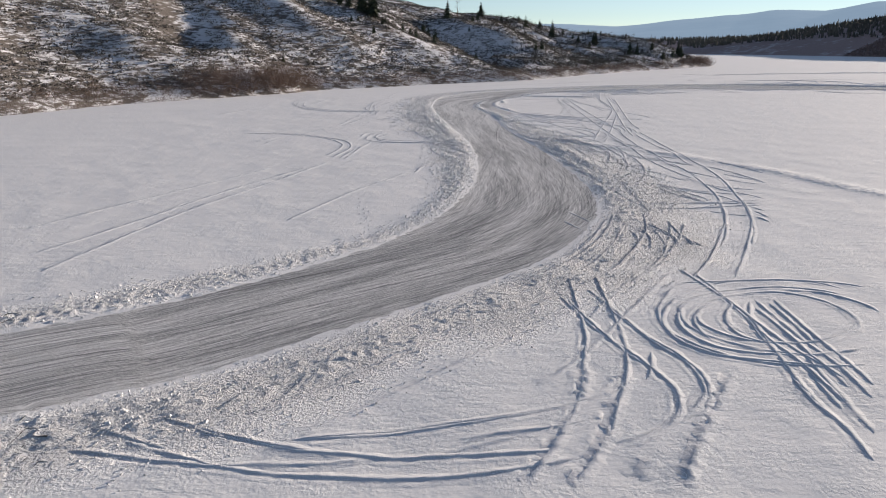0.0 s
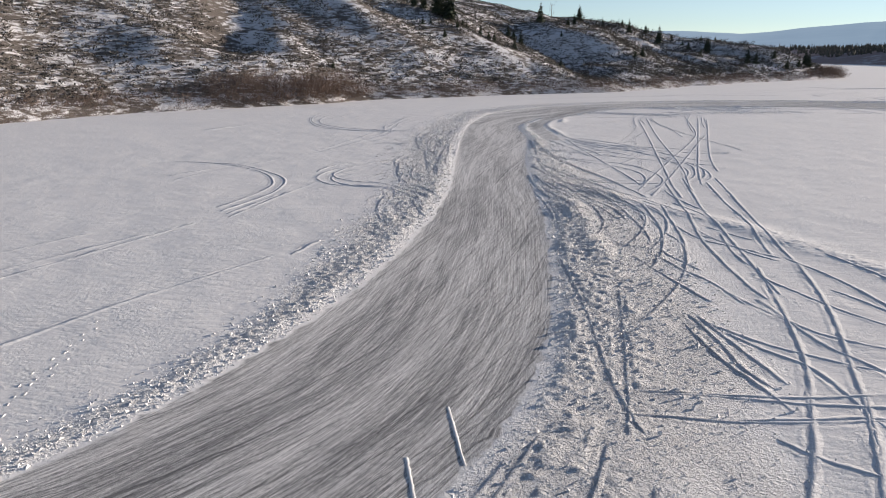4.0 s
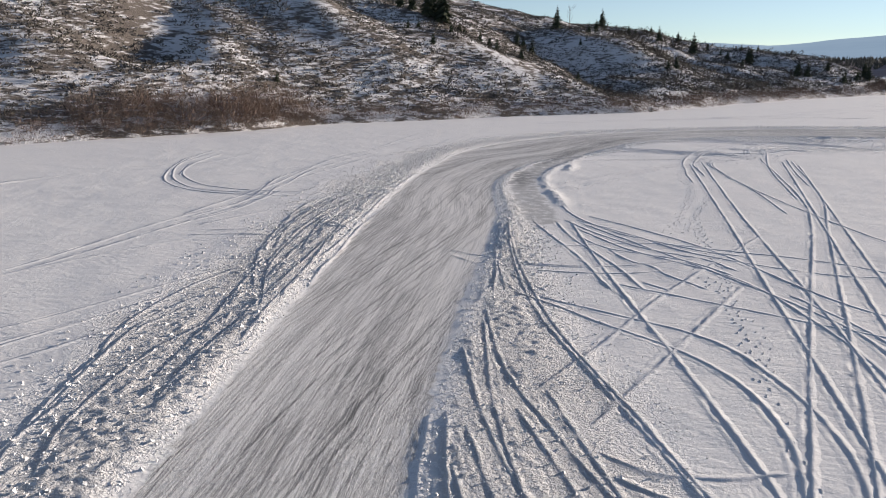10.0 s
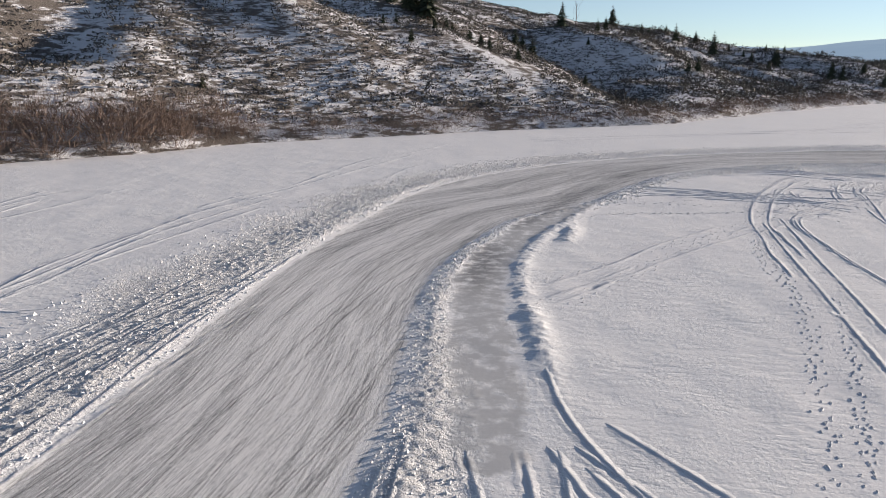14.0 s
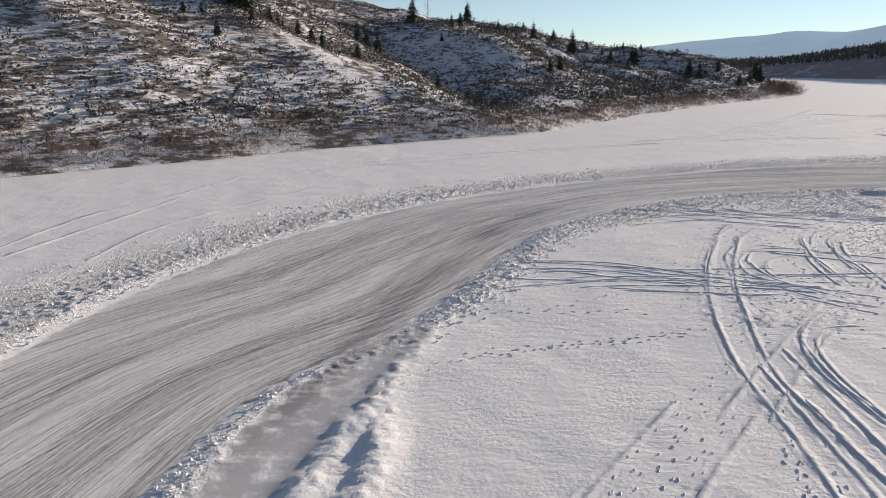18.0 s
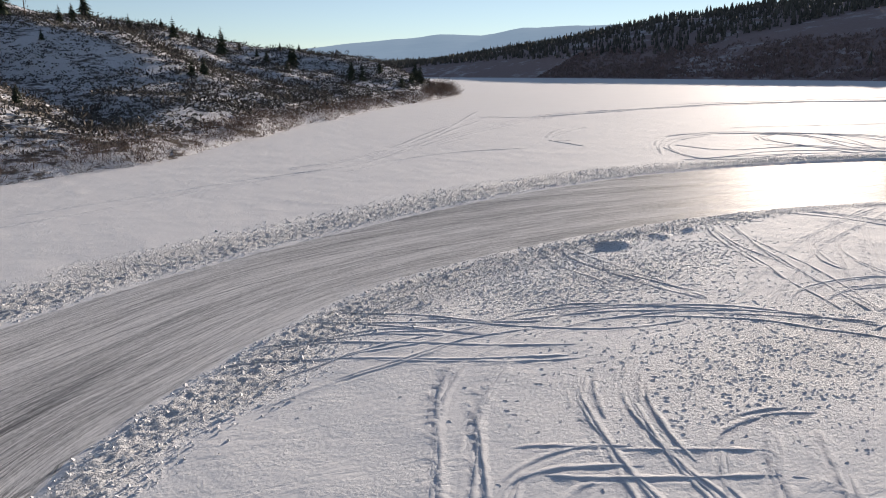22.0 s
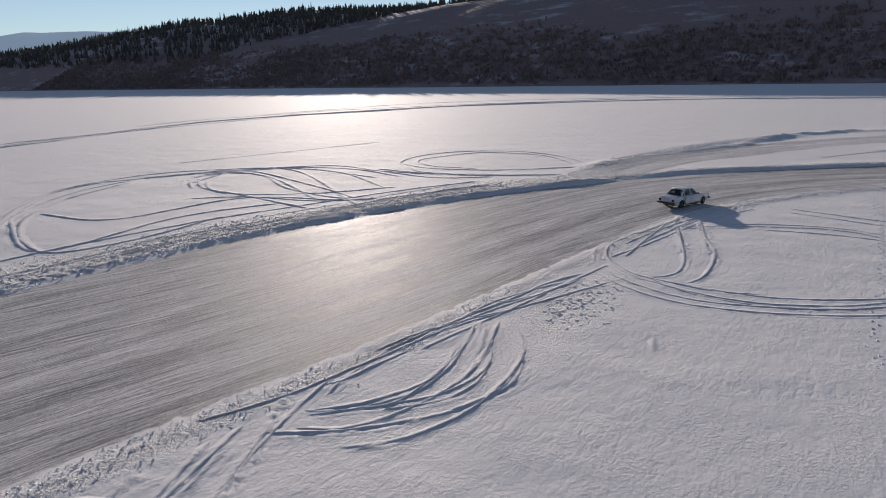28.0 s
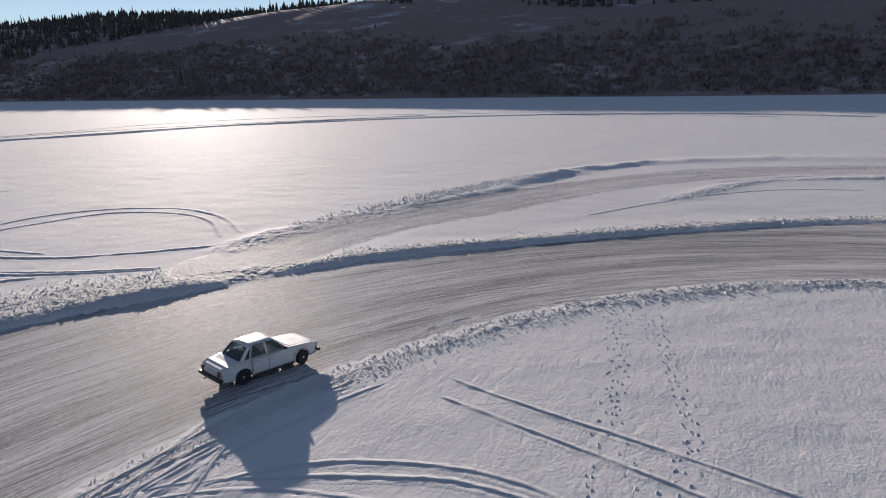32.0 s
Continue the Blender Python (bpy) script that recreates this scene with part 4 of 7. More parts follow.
deep_rut([(13.2, 125.7), (17.3, 118.9), (22.2, 113.9), (24.1, 107.8), (24.8, 102.9), (24.4, 99), (23.4, 96.2)])
deep_rut([(13.7, 127.1), (19.2, 118.3), (23.4, 111.3), (25.6, 105.9), (25.3, 100.6), (24.4, 97), (23, 94.5), (21.8, 93.5)])
deep_rut([(23.7, 112.7), (25.9, 107), (26.6, 102.5), (26.4, 98.7), (25.9, 96.7), (24.7, 94.8), (23.3, 93.6), (22.3, 93.1)])
deep_rut([(25.4, 106.9), (26.4, 104.2), (26.1, 100), (25.4, 97.2), (24.1, 94.7), (22.8, 93.7)])
deep_rut([(8.7, 117.1), (17.4, 120.9), (22.8, 120), (28.4, 118.4), (32.8, 114.6)])
deep_rut([(9.7, 114.6), (14.9, 114.8), (21, 117.8), (23.1, 119.1)])
deep_rut([(14.1, 129.9), (21.4, 120.7), (26.3, 110.6), (30.3, 107.9)])
deep_rut([(14.9, 112.4), (21.4, 109), (25.4, 106.9), (29.3, 105.2)])
deep_rut([(13.2, 128.3), (17.5, 123.1), (21.1, 118.7), (27.7, 115.8), (33.7, 117)])
deep_rut([(13.8, 95.6), (15.9, 94.2), (18, 94.1), (19.7, 94.7), (21.1, 94.7)])
deep_rut([(14, 94.4), (16.8, 92.8), (19.4, 93.1), (22.5, 93.4)])
deep_rut([(11.8, 97.9), (13.8, 93.3), (15.3, 89.8), (16.4, 87.5), (17.4, 85)])
deep_rut([(12.7, 99.7), (14.9, 93.5), (16.6, 89.6), (17.9, 87.4), (18.8, 85.9)])
deep_rut([(9.8, 97.6), (10.7, 92.6), (12, 88.4), (13.4, 84.3)])
deep_rut([(9.9, 106.1), (11.3, 97.8), (13.1, 91.1), (14.7, 86.8), (15.7, 84.7)])
deep_rut([(9.3, 97.5), (10.2, 90.5), (11.2, 86.2), (12.1, 84)])
deep_rut([(-10.6, 93.5), (-10.8, 95.9), (-10.3, 98.8), (-8.4, 102.4), (-6.5, 106.6), (-4.3, 111.7)])
deep_rut([(-4.9, 106.9), (-6.6, 102.2), (-8.3, 98.2), (-8.9, 95), (-8.6, 92.8), (-7.7, 91.4), (-6.5, 90.4), (-4.7, 89.6), (-3.2, 89.4), (-1.8, 88.2), (0, 86.1), (1.4, 84.3), (2.6, 82.2)])
deep_rut([(-6.2, 88.6), (-4.3, 88), (-2.7, 87.6), (-1.1, 86.2), (0.5, 84.1), (1.4, 82)])
deep_rut([(-3.2, 89.4), (-1.8, 89.4), (-0.1, 88.5), (1.2, 87.1), (2.4, 84.8), (2.6, 82.8)])
deep_rut([(-1.5, 88.3), (0.2, 87.3), (1.6, 85.7)])
deep_rut([(-3.3, 97.4), (-4.8, 101.9), (-4.9, 106.9), (-3.9, 111.8)])
deep_rut([(-2.2, 93.1), (-3.5, 98.2), (-4.2, 103.2), (-3.2, 107.3)])
deep_rut([(-1.5, 89.2), (-2.2, 93.1), (-2.6, 96.7)])
deep_rut([(-3.7, 114.5), (-5.5, 121.8), (-6.2, 133.6), (-3.7, 142.1)])
deep_rut([(-4, 113.6), (-5.7, 119.4), (-7.2, 130), (-4.4, 139.8)])
deep_rut([(-1.9, 114), (-4, 124.7), (-3.9, 137.9)])
deep_rut([(-33, 164.2), (-31.5, 153), (-27.1, 141.6), (-22.8, 135.8), (-17.3, 132.7), (-8.1, 132.5)])
deep_rut([(-30.2, 160.2), (-28.5, 149.4), (-25.4, 141)])
packed_track([(12.3, 98), (15.1, 103.8), (18.6, 111.7), (26.3, 126)])
packed_track([(14, 95.6), (17.2, 102.3), (22.6, 114)])
packed_track([(-1.2, 82.9), (-1.9, 85), (-2, 87.3)])
packed_track([(-0.3, 82.2), (-1, 84.8), (-1.5, 87.4)])
packed_track([(-18.2, 102.2), (-15.9, 109.3), (-14.6, 122.5), (-12.9, 130.4), (-15.1, 141.9), (-14.7, 152.5)])
packed_track([(-17.6, 101.5), (-15.1, 108.7), (-13.1, 121.5), (-11.9, 130.7), (-13.1, 140.1), (-10.7, 161.8)])
packed_track([(-40.8, 128), (-36.6, 139.5), (-28.1, 149.5), (-26.5, 167.3)])
packed_track([(-11.8, 117), (-5.5, 119.4)])
packed_track([(-10.9, 116.1), (-5, 117.9)])
deep_rut([(10.4, 127.8), (12.2, 122.2), (13.5, 118.6), (14.5, 115.3), (15.1, 112.7), (15.7, 110.6), (16, 109.6)])
deep_rut([(12.1, 128.2), (13.4, 122.4), (15.1, 117.8), (16.1, 115.2), (16.8, 112.7), (17.4, 110.4), (17.5, 109.9)])
deep_rut([(15.4, 120.2), (16.8, 116.7), (18, 115.6), (18.6, 114.1), (19.9, 112.4), (20.9, 110.9)])
deep_rut([(12.4, 134.1), (13.5, 129.5), (15.1, 126), (17, 123.1), (19.6, 121), (21.7, 119.4), (24.7, 118.8)])
deep_rut([(12.6, 128.3), (14.6, 124.2), (16.8, 121.1), (18.7, 119.1), (21.2, 117.6), (22.2, 116), (23.2, 114.7)])
deep_rut([(13.4, 123.1), (15.6, 119.6), (17.6, 118.3), (20.2, 116.9), (22.8, 113.6)])
deep_rut([(16.5, 113.4), (17.6, 112.2), (18.6, 111), (19.2, 110.2)])
deep_rut([(5.6, 118.1), (7.3, 116.8), (8.8, 116), (10.3, 115.1), (12.1, 114.8), (14.3, 114.9), (16.5, 115.4), (18.8, 116.4), (21.4, 118.4), (26.2, 123)])
deep_rut([(5.3, 117.5), (7.2, 115.7), (8.9, 114.6), (10.9, 113.8), (12.9, 113.5), (15, 113.6), (16.9, 114), (18.7, 114.9), (21.1, 116.9)])
deep_rut([(8.8, 128.6), (9.5, 122.3), (10.3, 117.4), (10.8, 114.6), (11.5, 111.3), (12.1, 108.8)])
deep_rut([(8.6, 126.5), (9, 119.5), (9.3, 116.1), (9.7, 112.7), (9.9, 109.8), (10, 108.4)])
deep_rut([(9.3, 116.1), (10.1, 112.1), (10.7, 108.5)])
deep_rut([(9.9, 113.5), (11.1, 111.6), (12.5, 110), (13.5, 109.1)])
deep_rut([(9.8, 111.3), (11, 109.7), (11.8, 108.7)])
deep_rut([(33.7, 166.5), (30.5, 165.8), (28.9, 162), (28.7, 153.3), (29.4, 144), (29.4, 131.8)])
deep_rut([(38.3, 177.9), (34.8, 161.7), (33, 148.6), (31.8, 138.2)])
deep_rut([(38.6, 169.4), (36.3, 156.3), (35, 147)])
deep_rut([(-31.1, 163.7), (-32.5, 159.7), (-29.9, 149.1), (-26.2, 141.5), (-23.3, 137.6), (-19.7, 134.4), (-16.1, 133.4), (-12.2, 133.8), (-6.4, 136.4)])
deep_rut([(-29.4, 150.8), (-26.5, 144), (-23.5, 139.7), (-19.8, 136.3), (-15.1, 134.5), (-8.5, 134.2)])
deep_rut([(-11.1, 118.5), (-8.6, 119.6), (-5.6, 120.2)])
deep_rut([(-9.7, 117.5), (-7.6, 118.3), (-4.1, 118.3)])
deep_rut([(-2.2, 143.2), (-3.1, 132.3), (-3.1, 125), (-2.9, 119.8), (-2.6, 115.3), (-1.9, 110.4), (-1.5, 107.8)])
deep_rut([(-3.2, 140.8), (-5.4, 133.3), (-6.2, 126.5), (-5.3, 120.1), (-4.5, 114.4)])
deep_rut([(-4.1, 138.7), (-5.8, 130.3), (-6.5, 124.3), (-4.8, 116.6), (-4.3, 112.4)])
deep_rut([(-0.6, 139.4), (-0.8, 130.1), (-0.7, 121.8), (0.1, 115.3), (0.3, 111.6), (1, 107.4)])
deep_rut([(-2.7, 142), (-4.3, 133.5), (-4.7, 126.8), (-4.5, 121.1), (-3.6, 115.7), (-2.5, 110.3)])
packed_track([(-14.8, 122.6), (-14.4, 128.5), (-13.9, 136.6), (-14.6, 147.9), (-14.7, 157.6), (-12, 166.5)])
packed_track([(-14.1, 121.8), (-13, 127.5), (-12.8, 136.8), (-13.8, 149.5), (-11.4, 166.7)])
packed_track([(-13.2, 120.8), (-11.9, 126.5), (-11.8, 136.1)])
packed_track([(-12.1, 119.5), (-9.9, 124.7), (-6, 133.2)])
packed_track([(-34.9, 144.9), (-30.5, 149.9), (-30.9, 162.3), (-23.2, 177.5)])
footprints([(25.2, 156.6), (24.4, 147.8), (23.9, 141.1), (22.2, 133.6), (21.3, 129.1), (20.1, 126.1)])
footprints([(25.8, 144.1), (23.8, 135.2), (21.9, 128.3), (21, 124.7)])
footprints([(18.8, 124.3), (20.9, 124.6)])
footprints([(22, 126.1), (22.1, 123.5), (21.8, 120.3)])
footprints([(12.1, 121.1), (11.9, 117.2), (12.1, 114), (12.1, 111.4), (12, 110.2)])
footprints([(19.8, 122.3), (20.1, 119.4), (20, 117.8)])
footprints([(20.3, 115.3), (20.4, 113.1), (20.7, 111.7)])
footprints([(21.6, 114), (21.3, 111.8)])
deep_rut([(32.7, 183.6), (29.1, 175.4), (26.9, 168.4), (25.6, 162), (25.3, 157.2), (24.8, 152.8), (24.8, 150), (24.6, 146.3)])
deep_rut([(34.2, 183.9), (30.6, 175.7), (28.4, 168.7), (26.8, 162.2), (26.6, 158.3), (26.6, 154.4), (26.4, 150.7)])
deep_rut([(34.1, 169.6), (31.4, 168), (29.4, 165.5), (28.7, 162.5), (28.4, 158.6), (28.6, 156.2)])
deep_rut([(17.9, 176.6), (21.1, 176.5), (24.8, 175.7), (28.3, 174.4), (31.5, 173.1), (34.1, 169.6)])
deep_rut([(16.8, 171.3), (20.6, 172.6), (26.2, 173.5), (30.1, 172.1), (35.1, 172)])
deep_rut([(18.9, 174.7), (26.6, 175), (34, 175.3)])
packed_track([(11.6, 142.8), (13.7, 145.9), (15.9, 149.1), (18.5, 153.9), (23.3, 160.6)])
packed_track([(11.6, 140.4), (13.7, 143.5), (16.5, 146.7), (19, 150.7), (25.8, 160)])
packed_track([(11.5, 141), (13, 142.4), (14.8, 145.2), (17.3, 149.3)])
packed_track([(12.1, 140), (13.9, 142.5), (16.1, 146.2)])
packed_track([(-15.9, 157.7), (-15.1, 164), (-13.1, 170.6), (-12.1, 190.1), (-9, 199), (-5.9, 213.3)])
packed_track([(-15, 156.7), (-13.8, 163.1), (-12.3, 170.7), (-9.7, 186.9), (-7.8, 199.2)])
packed_track([(-5.8, 176.2), (-4.6, 187.8), (3.7, 206.1)])
packed_track([(-27.3, 171.5), (-23.5, 179.9), (-17.5, 189.2)])
packed_track([(-26.2, 170.1), (-22.3, 178.1), (-16.4, 189.4)])
footprints([(24.9, 156.4), (24, 152.7), (24, 150.4), (23.6, 148.8), (24.1, 147.5), (24, 145.1)])
deep_rut([(17.7, 176.2), (18.9, 176.9), (20.7, 177), (22.6, 176.9), (24.4, 176.5), (25.8, 175.7), (27.2, 174.8), (28.4, 173.7), (29.9, 172.9), (31.3, 172), (33.5, 171)])
deep_rut([(16.6, 175.1), (18.4, 175.1), (20, 175.4), (21.8, 175.4), (23.5, 175), (25.2, 174.3), (26.4, 173.4), (27.7, 172.3), (29.2, 171.5)])
deep_rut([(16.6, 174), (18.8, 173.4), (21.2, 173.2), (23.1, 173), (25.3, 173)])
deep_rut([(20.7, 171.5), (22.6, 172), (25.1, 172.2), (27.6, 172), (31, 171.5), (34.1, 170.5)])
deep_rut([(22.5, 171.5), (24.8, 171.2), (27.1, 170.9), (29.5, 170.5), (32.3, 170.7)])
deep_rut([(37.5, 177.8), (35.6, 178.7), (33.8, 179.2), (32.5, 178.7), (31.4, 177), (30.9, 174.9), (31.2, 173.5), (32.4, 172.2)])
deep_rut([(36.1, 177.6), (34.6, 178.1), (33.3, 177.3), (32.4, 175.9), (32, 174.2), (32.4, 172.4)])
deep_rut([(39.7, 185.2), (38, 183.3), (37.2, 181.5), (36.3, 178.9), (35.9, 176.5), (35.5, 174.1), (35.1, 171.3)])
deep_rut([(40.2, 183.6), (38.8, 181.8), (37.9, 179.1), (37.3, 176.1), (36.8, 173.2), (36.3, 170.5)])
deep_rut([(39.9, 178.8), (37.1, 175.6), (34.9, 172.9), (33.5, 171.2)])
deep_rut([(42, 178.9), (41, 177.5), (38.2, 174.8), (36.5, 172.9), (35, 170.9)])
deep_rut([(43.6, 178.4), (41.5, 176.1), (39.3, 173.4), (38.2, 171.2)])
deep_rut([(39.5, 175.5), (38.1, 173.3), (36.8, 170.4)])
deep_rut([(39, 178), (40.4, 178.7), (42.4, 178.8), (44.9, 177.7)])
deep_rut([(31.1, 174), (33.7, 174.1), (35.8, 174.2), (37.8, 174.4), (40.1, 174.7)])
deep_rut([(31.7, 173.6), (34.6, 173.9), (40.2, 173.2)])
deep_rut([(27.2, 192.3), (31.2, 191.7), (34.8, 191.2), (38.5, 188.9)])
deep_rut([(35.5, 193), (39, 189.9), (42.9, 187.5), (47.6, 186.7)])
packed_track([(35.5, 187), (33.7, 185.1), (32, 182.3), (30.5, 179.3), (29.1, 175.9), (28.2, 173.2), (27.5, 171.1), (27.1, 169.7)])
packed_track([(37.7, 186.8), (34.6, 183.9), (32.5, 180.6), (31, 178), (30.4, 176), (29.9, 174.3), (29.2, 172.2), (28.7, 170.4), (28.4, 169.4)])
packed_track([(18.4, 172.3), (20.6, 173.3), (22.9, 173.8), (25.6, 173.8), (28.4, 173.7), (30.9, 173)])
packed_track([(49.1, 200.9), (49.4, 194), (49.5, 188)])
deep_rut([(26.6, 186.1), (28.3, 186.8), (30.4, 187.5), (32.6, 187.9), (35.4, 188.7), (39.2, 190.7), (42.1, 190.8), (45.6, 189.5), (49.4, 186.8), (51.8, 184.6), (53.9, 181.9)])
deep_rut([(26.4, 187.6), (28.1, 188.4), (29.9, 189), (32, 189.7), (34.9, 189.6), (37.9, 190.2)])
deep_rut([(25.8, 190.6), (28.4, 190.4), (31.8, 189.3), (35.2, 187.5), (38, 186.4), (40.4, 185.5)])
deep_rut([(28.6, 192.2), (30.5, 191.9), (33.9, 191.9), (35.6, 190.9), (37.8, 189)])
deep_rut([(30.6, 194.5), (33, 193.1), (35.2, 191.5), (36.8, 189.9), (39.4, 188.3)])
deep_rut([(32.5, 194.8), (35.4, 193.4), (37.6, 191.5), (40, 189.4)])
deep_rut([(27, 190.9), (30.5, 191.6), (34.1, 190), (37.7, 187.9), (41.5, 186.2)])
deep_rut([(62.9, 202.4), (60.5, 199), (58.7, 195.1), (57.6, 190.4), (55.3, 185.7), (54.2, 183.2)])
deep_rut([(64.7, 202.3), (61.7, 198.2), (60.1, 194.3), (58, 189.1), (53.9, 181.9)])
deep_rut([(61.5, 186.3), (59.4, 187.6), (56.4, 187.9), (54.1, 187.4), (52, 186)])
deep_rut([(60.1, 185.6), (58.6, 186.5), (55.6, 186.4), (53.2, 185.3), (52.2, 184.3)])
deep_rut([(48, 200.4), (48, 196.5), (48.4, 192.8), (48.9, 189.6), (49.8, 187.8)])
deep_rut([(39.8, 178.8), (41.4, 179.2), (43, 179), (44.2, 178.4)])
deep_rut([(47.1, 187.8), (49.9, 185.7), (52.5, 183.8), (54.2, 182.1)])
packed_track([(32.1, 182.9), (32.7, 183.9), (33.9, 185.4), (35.3, 186.8), (37.1, 187.7), (39.6, 189.1), (42.3, 189.9), (44.7, 189.6), (47.6, 188.3)])
packed_track([(33.4, 182.2), (34.1, 183.4), (35.7, 185.2), (37.6, 186.9), (40.1, 188.2), (43.1, 188.7), (45.5, 187.7)])
packed_track([(39.9, 185.3), (38.7, 184.3), (37.6, 182.9), (37, 181.4), (36.8, 180.2)])
packed_track([(40.3, 185), (38.9, 183.7), (38, 182.3), (37, 180.2)])
packed_track([(41.7, 185), (40.1, 183.5), (38.8, 181.8), (38.4, 180.3), (38.2, 179.4)])
packed_track([(42.3, 184.6), (40.6, 183.2), (39.2, 181.5), (38.6, 180.1)])
packed_track([(73.6, 200), (65.5, 194), (58.9, 188.5), (56.2, 186), (53.2, 184.5)])
packed_track([(74.9, 199.1), (66.1, 192), (59.9, 186.8), (57.1, 184.6), (54, 183.3)])
packed_track([(30.9, 195.7), (36.8, 197), (42.9, 199.6), (47.5, 200.7)])
packed_track([(32.6, 193.4), (37.1, 195.1), (42.9, 197.3)])
deep_rut([(63.3, 202.7), (61.1, 200.2), (59.3, 197.2), (58, 194.6), (56.8, 191.9), (55.5, 189.6), (54.7, 187.5)])
deep_rut([(65.6, 203), (63.2, 200.3), (60.4, 196.1), (58.4, 192.8), (57.3, 190.3), (56.3, 188), (55.8, 186.1)])
deep_rut([(68.6, 197), (64.9, 195.1), (62.4, 193.1), (60.5, 190.6), (59.6, 188.6), (59.5, 187.6)])
deep_rut([(70.5, 196.3), (66.6, 194.4), (63.8, 192.5), (62, 190.4), (60.9, 188.3), (60.4, 186.2), (59.6, 184.7)])
deep_rut([(63.6, 183.7), (62.8, 185.1), (61.6, 186.4), (60, 187.3), (58.2, 187.8), (56.5, 187.9), (54.9, 187.7), (54.3, 187.5)])
deep_rut([(62.2, 183.3), (60.9, 184.9), (59.6, 186), (58.2, 186.5), (56.6, 186.8), (55.3, 186.5)])
deep_rut([(61.7, 183.2), (60.2, 184.9), (58.7, 185.9), (57.1, 186.3), (55.7, 186.1)])
deep_rut([(71, 201.9), (72.4, 199.2), (73.2, 196.3), (74.1, 193.6), (74.8, 189.8), (75.4, 187.1)])
deep_rut([(68.1, 203.6), (70.1, 201.2), (71.5, 198.6), (72.1, 195.7), (72.8, 191.6), (73.7, 186.6)])
deep_rut([(80.1, 198.6), (81.4, 196.1), (87.1, 196.4), (91.6, 198)])
deep_rut([(77.9, 198.9), (79.5, 196.2), (84.3, 194.9), (89.6, 196.1), (91.3, 196.9)])
deep_rut([(77.3, 196.8), (79.4, 194.5), (82.9, 193.4), (87.3, 193.8), (90.2, 195.4)])
deep_rut([(76.3, 201.7), (79.8, 200), (85, 198.8), (92.2, 197.3)])
deep_rut([(49, 202.1), (48.3, 199.9), (48.1, 198), (48.1, 195.7), (48.7, 193.1)])
deep_rut([(47.7, 201.8), (47, 199.7), (46.5, 197.7), (46.6, 195.6)])
packed_track([(77.6, 200.2), (70.6, 197.6), (65.3, 195.7), (61, 193.7), (57.8, 192.1), (55.7, 190.9), (52.8, 189)])
packed_track([(78.7, 199), (72.8, 196.7), (67.2, 194.8), (62.6, 192.9), (58.9, 191), (56.2, 189.4), (53.7, 188.1)])
packed_track([(76.2, 201.9), (70.4, 197.8), (66.3, 194.7), (62.8, 191.8), (60.3, 189.6), (57.9, 187.7), (57, 186.8)])
packed_track([(73.3, 197.8), (68.1, 193.9), (64.4, 191), (61.3, 188.6), (59, 186.6)])
packed_track([(44.8, 197.4), (46.8, 198.4), (49.1, 199.2), (51.8, 200.2), (55.5, 201.1), (60.2, 202.2)])
packed_track([(43.2, 199), (45.3, 199.9), (47.6, 200.7)])
deep_rut([(113.3, 192.6), (116, 189.7), (117.1, 185.5), (116.3, 181.8), (113.9, 179.7), (110.3, 178.4), (106.9, 178.3), (104.5, 178.9), (102.1, 180.2), (100.8, 182), (99.8, 184), (99.2, 186.1), (99.3, 188.3), (99.7, 190.7), (100.4, 193), (101.8, 194.4), (104.1, 195.7), (107.1, 196.2), (110.4, 195.3)])
deep_rut([(101.5, 195.4), (99.4, 193.7), (97.9, 191.2), (97.3, 188.8), (97.6, 186.3), (98.2, 184), (99.5, 181.7), (101.7, 179.7), (104, 178.5)])
deep_rut([(103.2, 195.7), (100.5, 193.6), (98.8, 190.5), (98.1, 187.6), (98.4, 184.9), (99.9, 182), (102.6, 179.6), (105.4, 178.3)])
deep_rut([(100.2, 195.6), (97.7, 192.6), (96.6, 189.9), (96.5, 187.3), (97.2, 184.3), (98.6, 181.3), (100.8, 178.8)])
deep_rut([(112.1, 194.1), (109.5, 196), (105.8, 196.7), (103, 196.1), (100.8, 195)])
deep_rut([(112.1, 194.1), (114.3, 190.5), (114.8, 186), (114.4, 181.9), (111.9, 179.3), (107.8, 178.1)])
deep_rut([(115.7, 194.1), (109.5, 192.4), (104.7, 191.2), (101.8, 191), (100.4, 191.9), (100.2, 193.4)])
deep_rut([(118.5, 193.1), (111.1, 191.2), (107.1, 189.9), (102.8, 189.5), (100.4, 189.9), (99.3, 191.1)])
deep_rut([(114.8, 194.4), (108.8, 194.5), (103.1, 194.5)])
deep_rut([(100.3, 195.1), (97.2, 196.5), (93.8, 197.2), (90.9, 197.9), (88.1, 198.3), (85.2, 198.6), (84.2, 198.6)])
deep_rut([(99.3, 195), (95.4, 196.1), (92.2, 197.2), (89.6, 197.9), (87.1, 198.1)])
deep_rut([(98.4, 195.4), (95.1, 197), (92.5, 197.9), (89.4, 198.2), (86.7, 199.1), (83.8, 199.7)])
deep_rut([(88.1, 197), (86.7, 196.5), (85.2, 196.1)])
deep_rut([(90.1, 196.6), (88.1, 195.6), (85.7, 194.8)])
deep_rut([(90.3, 196), (88.6, 194.4), (86.3, 193.5)])
packed_track([(92.7, 189.8), (90.9, 189.5), (88.8, 188.8)])
packed_track([(94.4, 189.6), (92.1, 189.4)])
packed_track([(90.2, 196.2), (87.9, 196)])
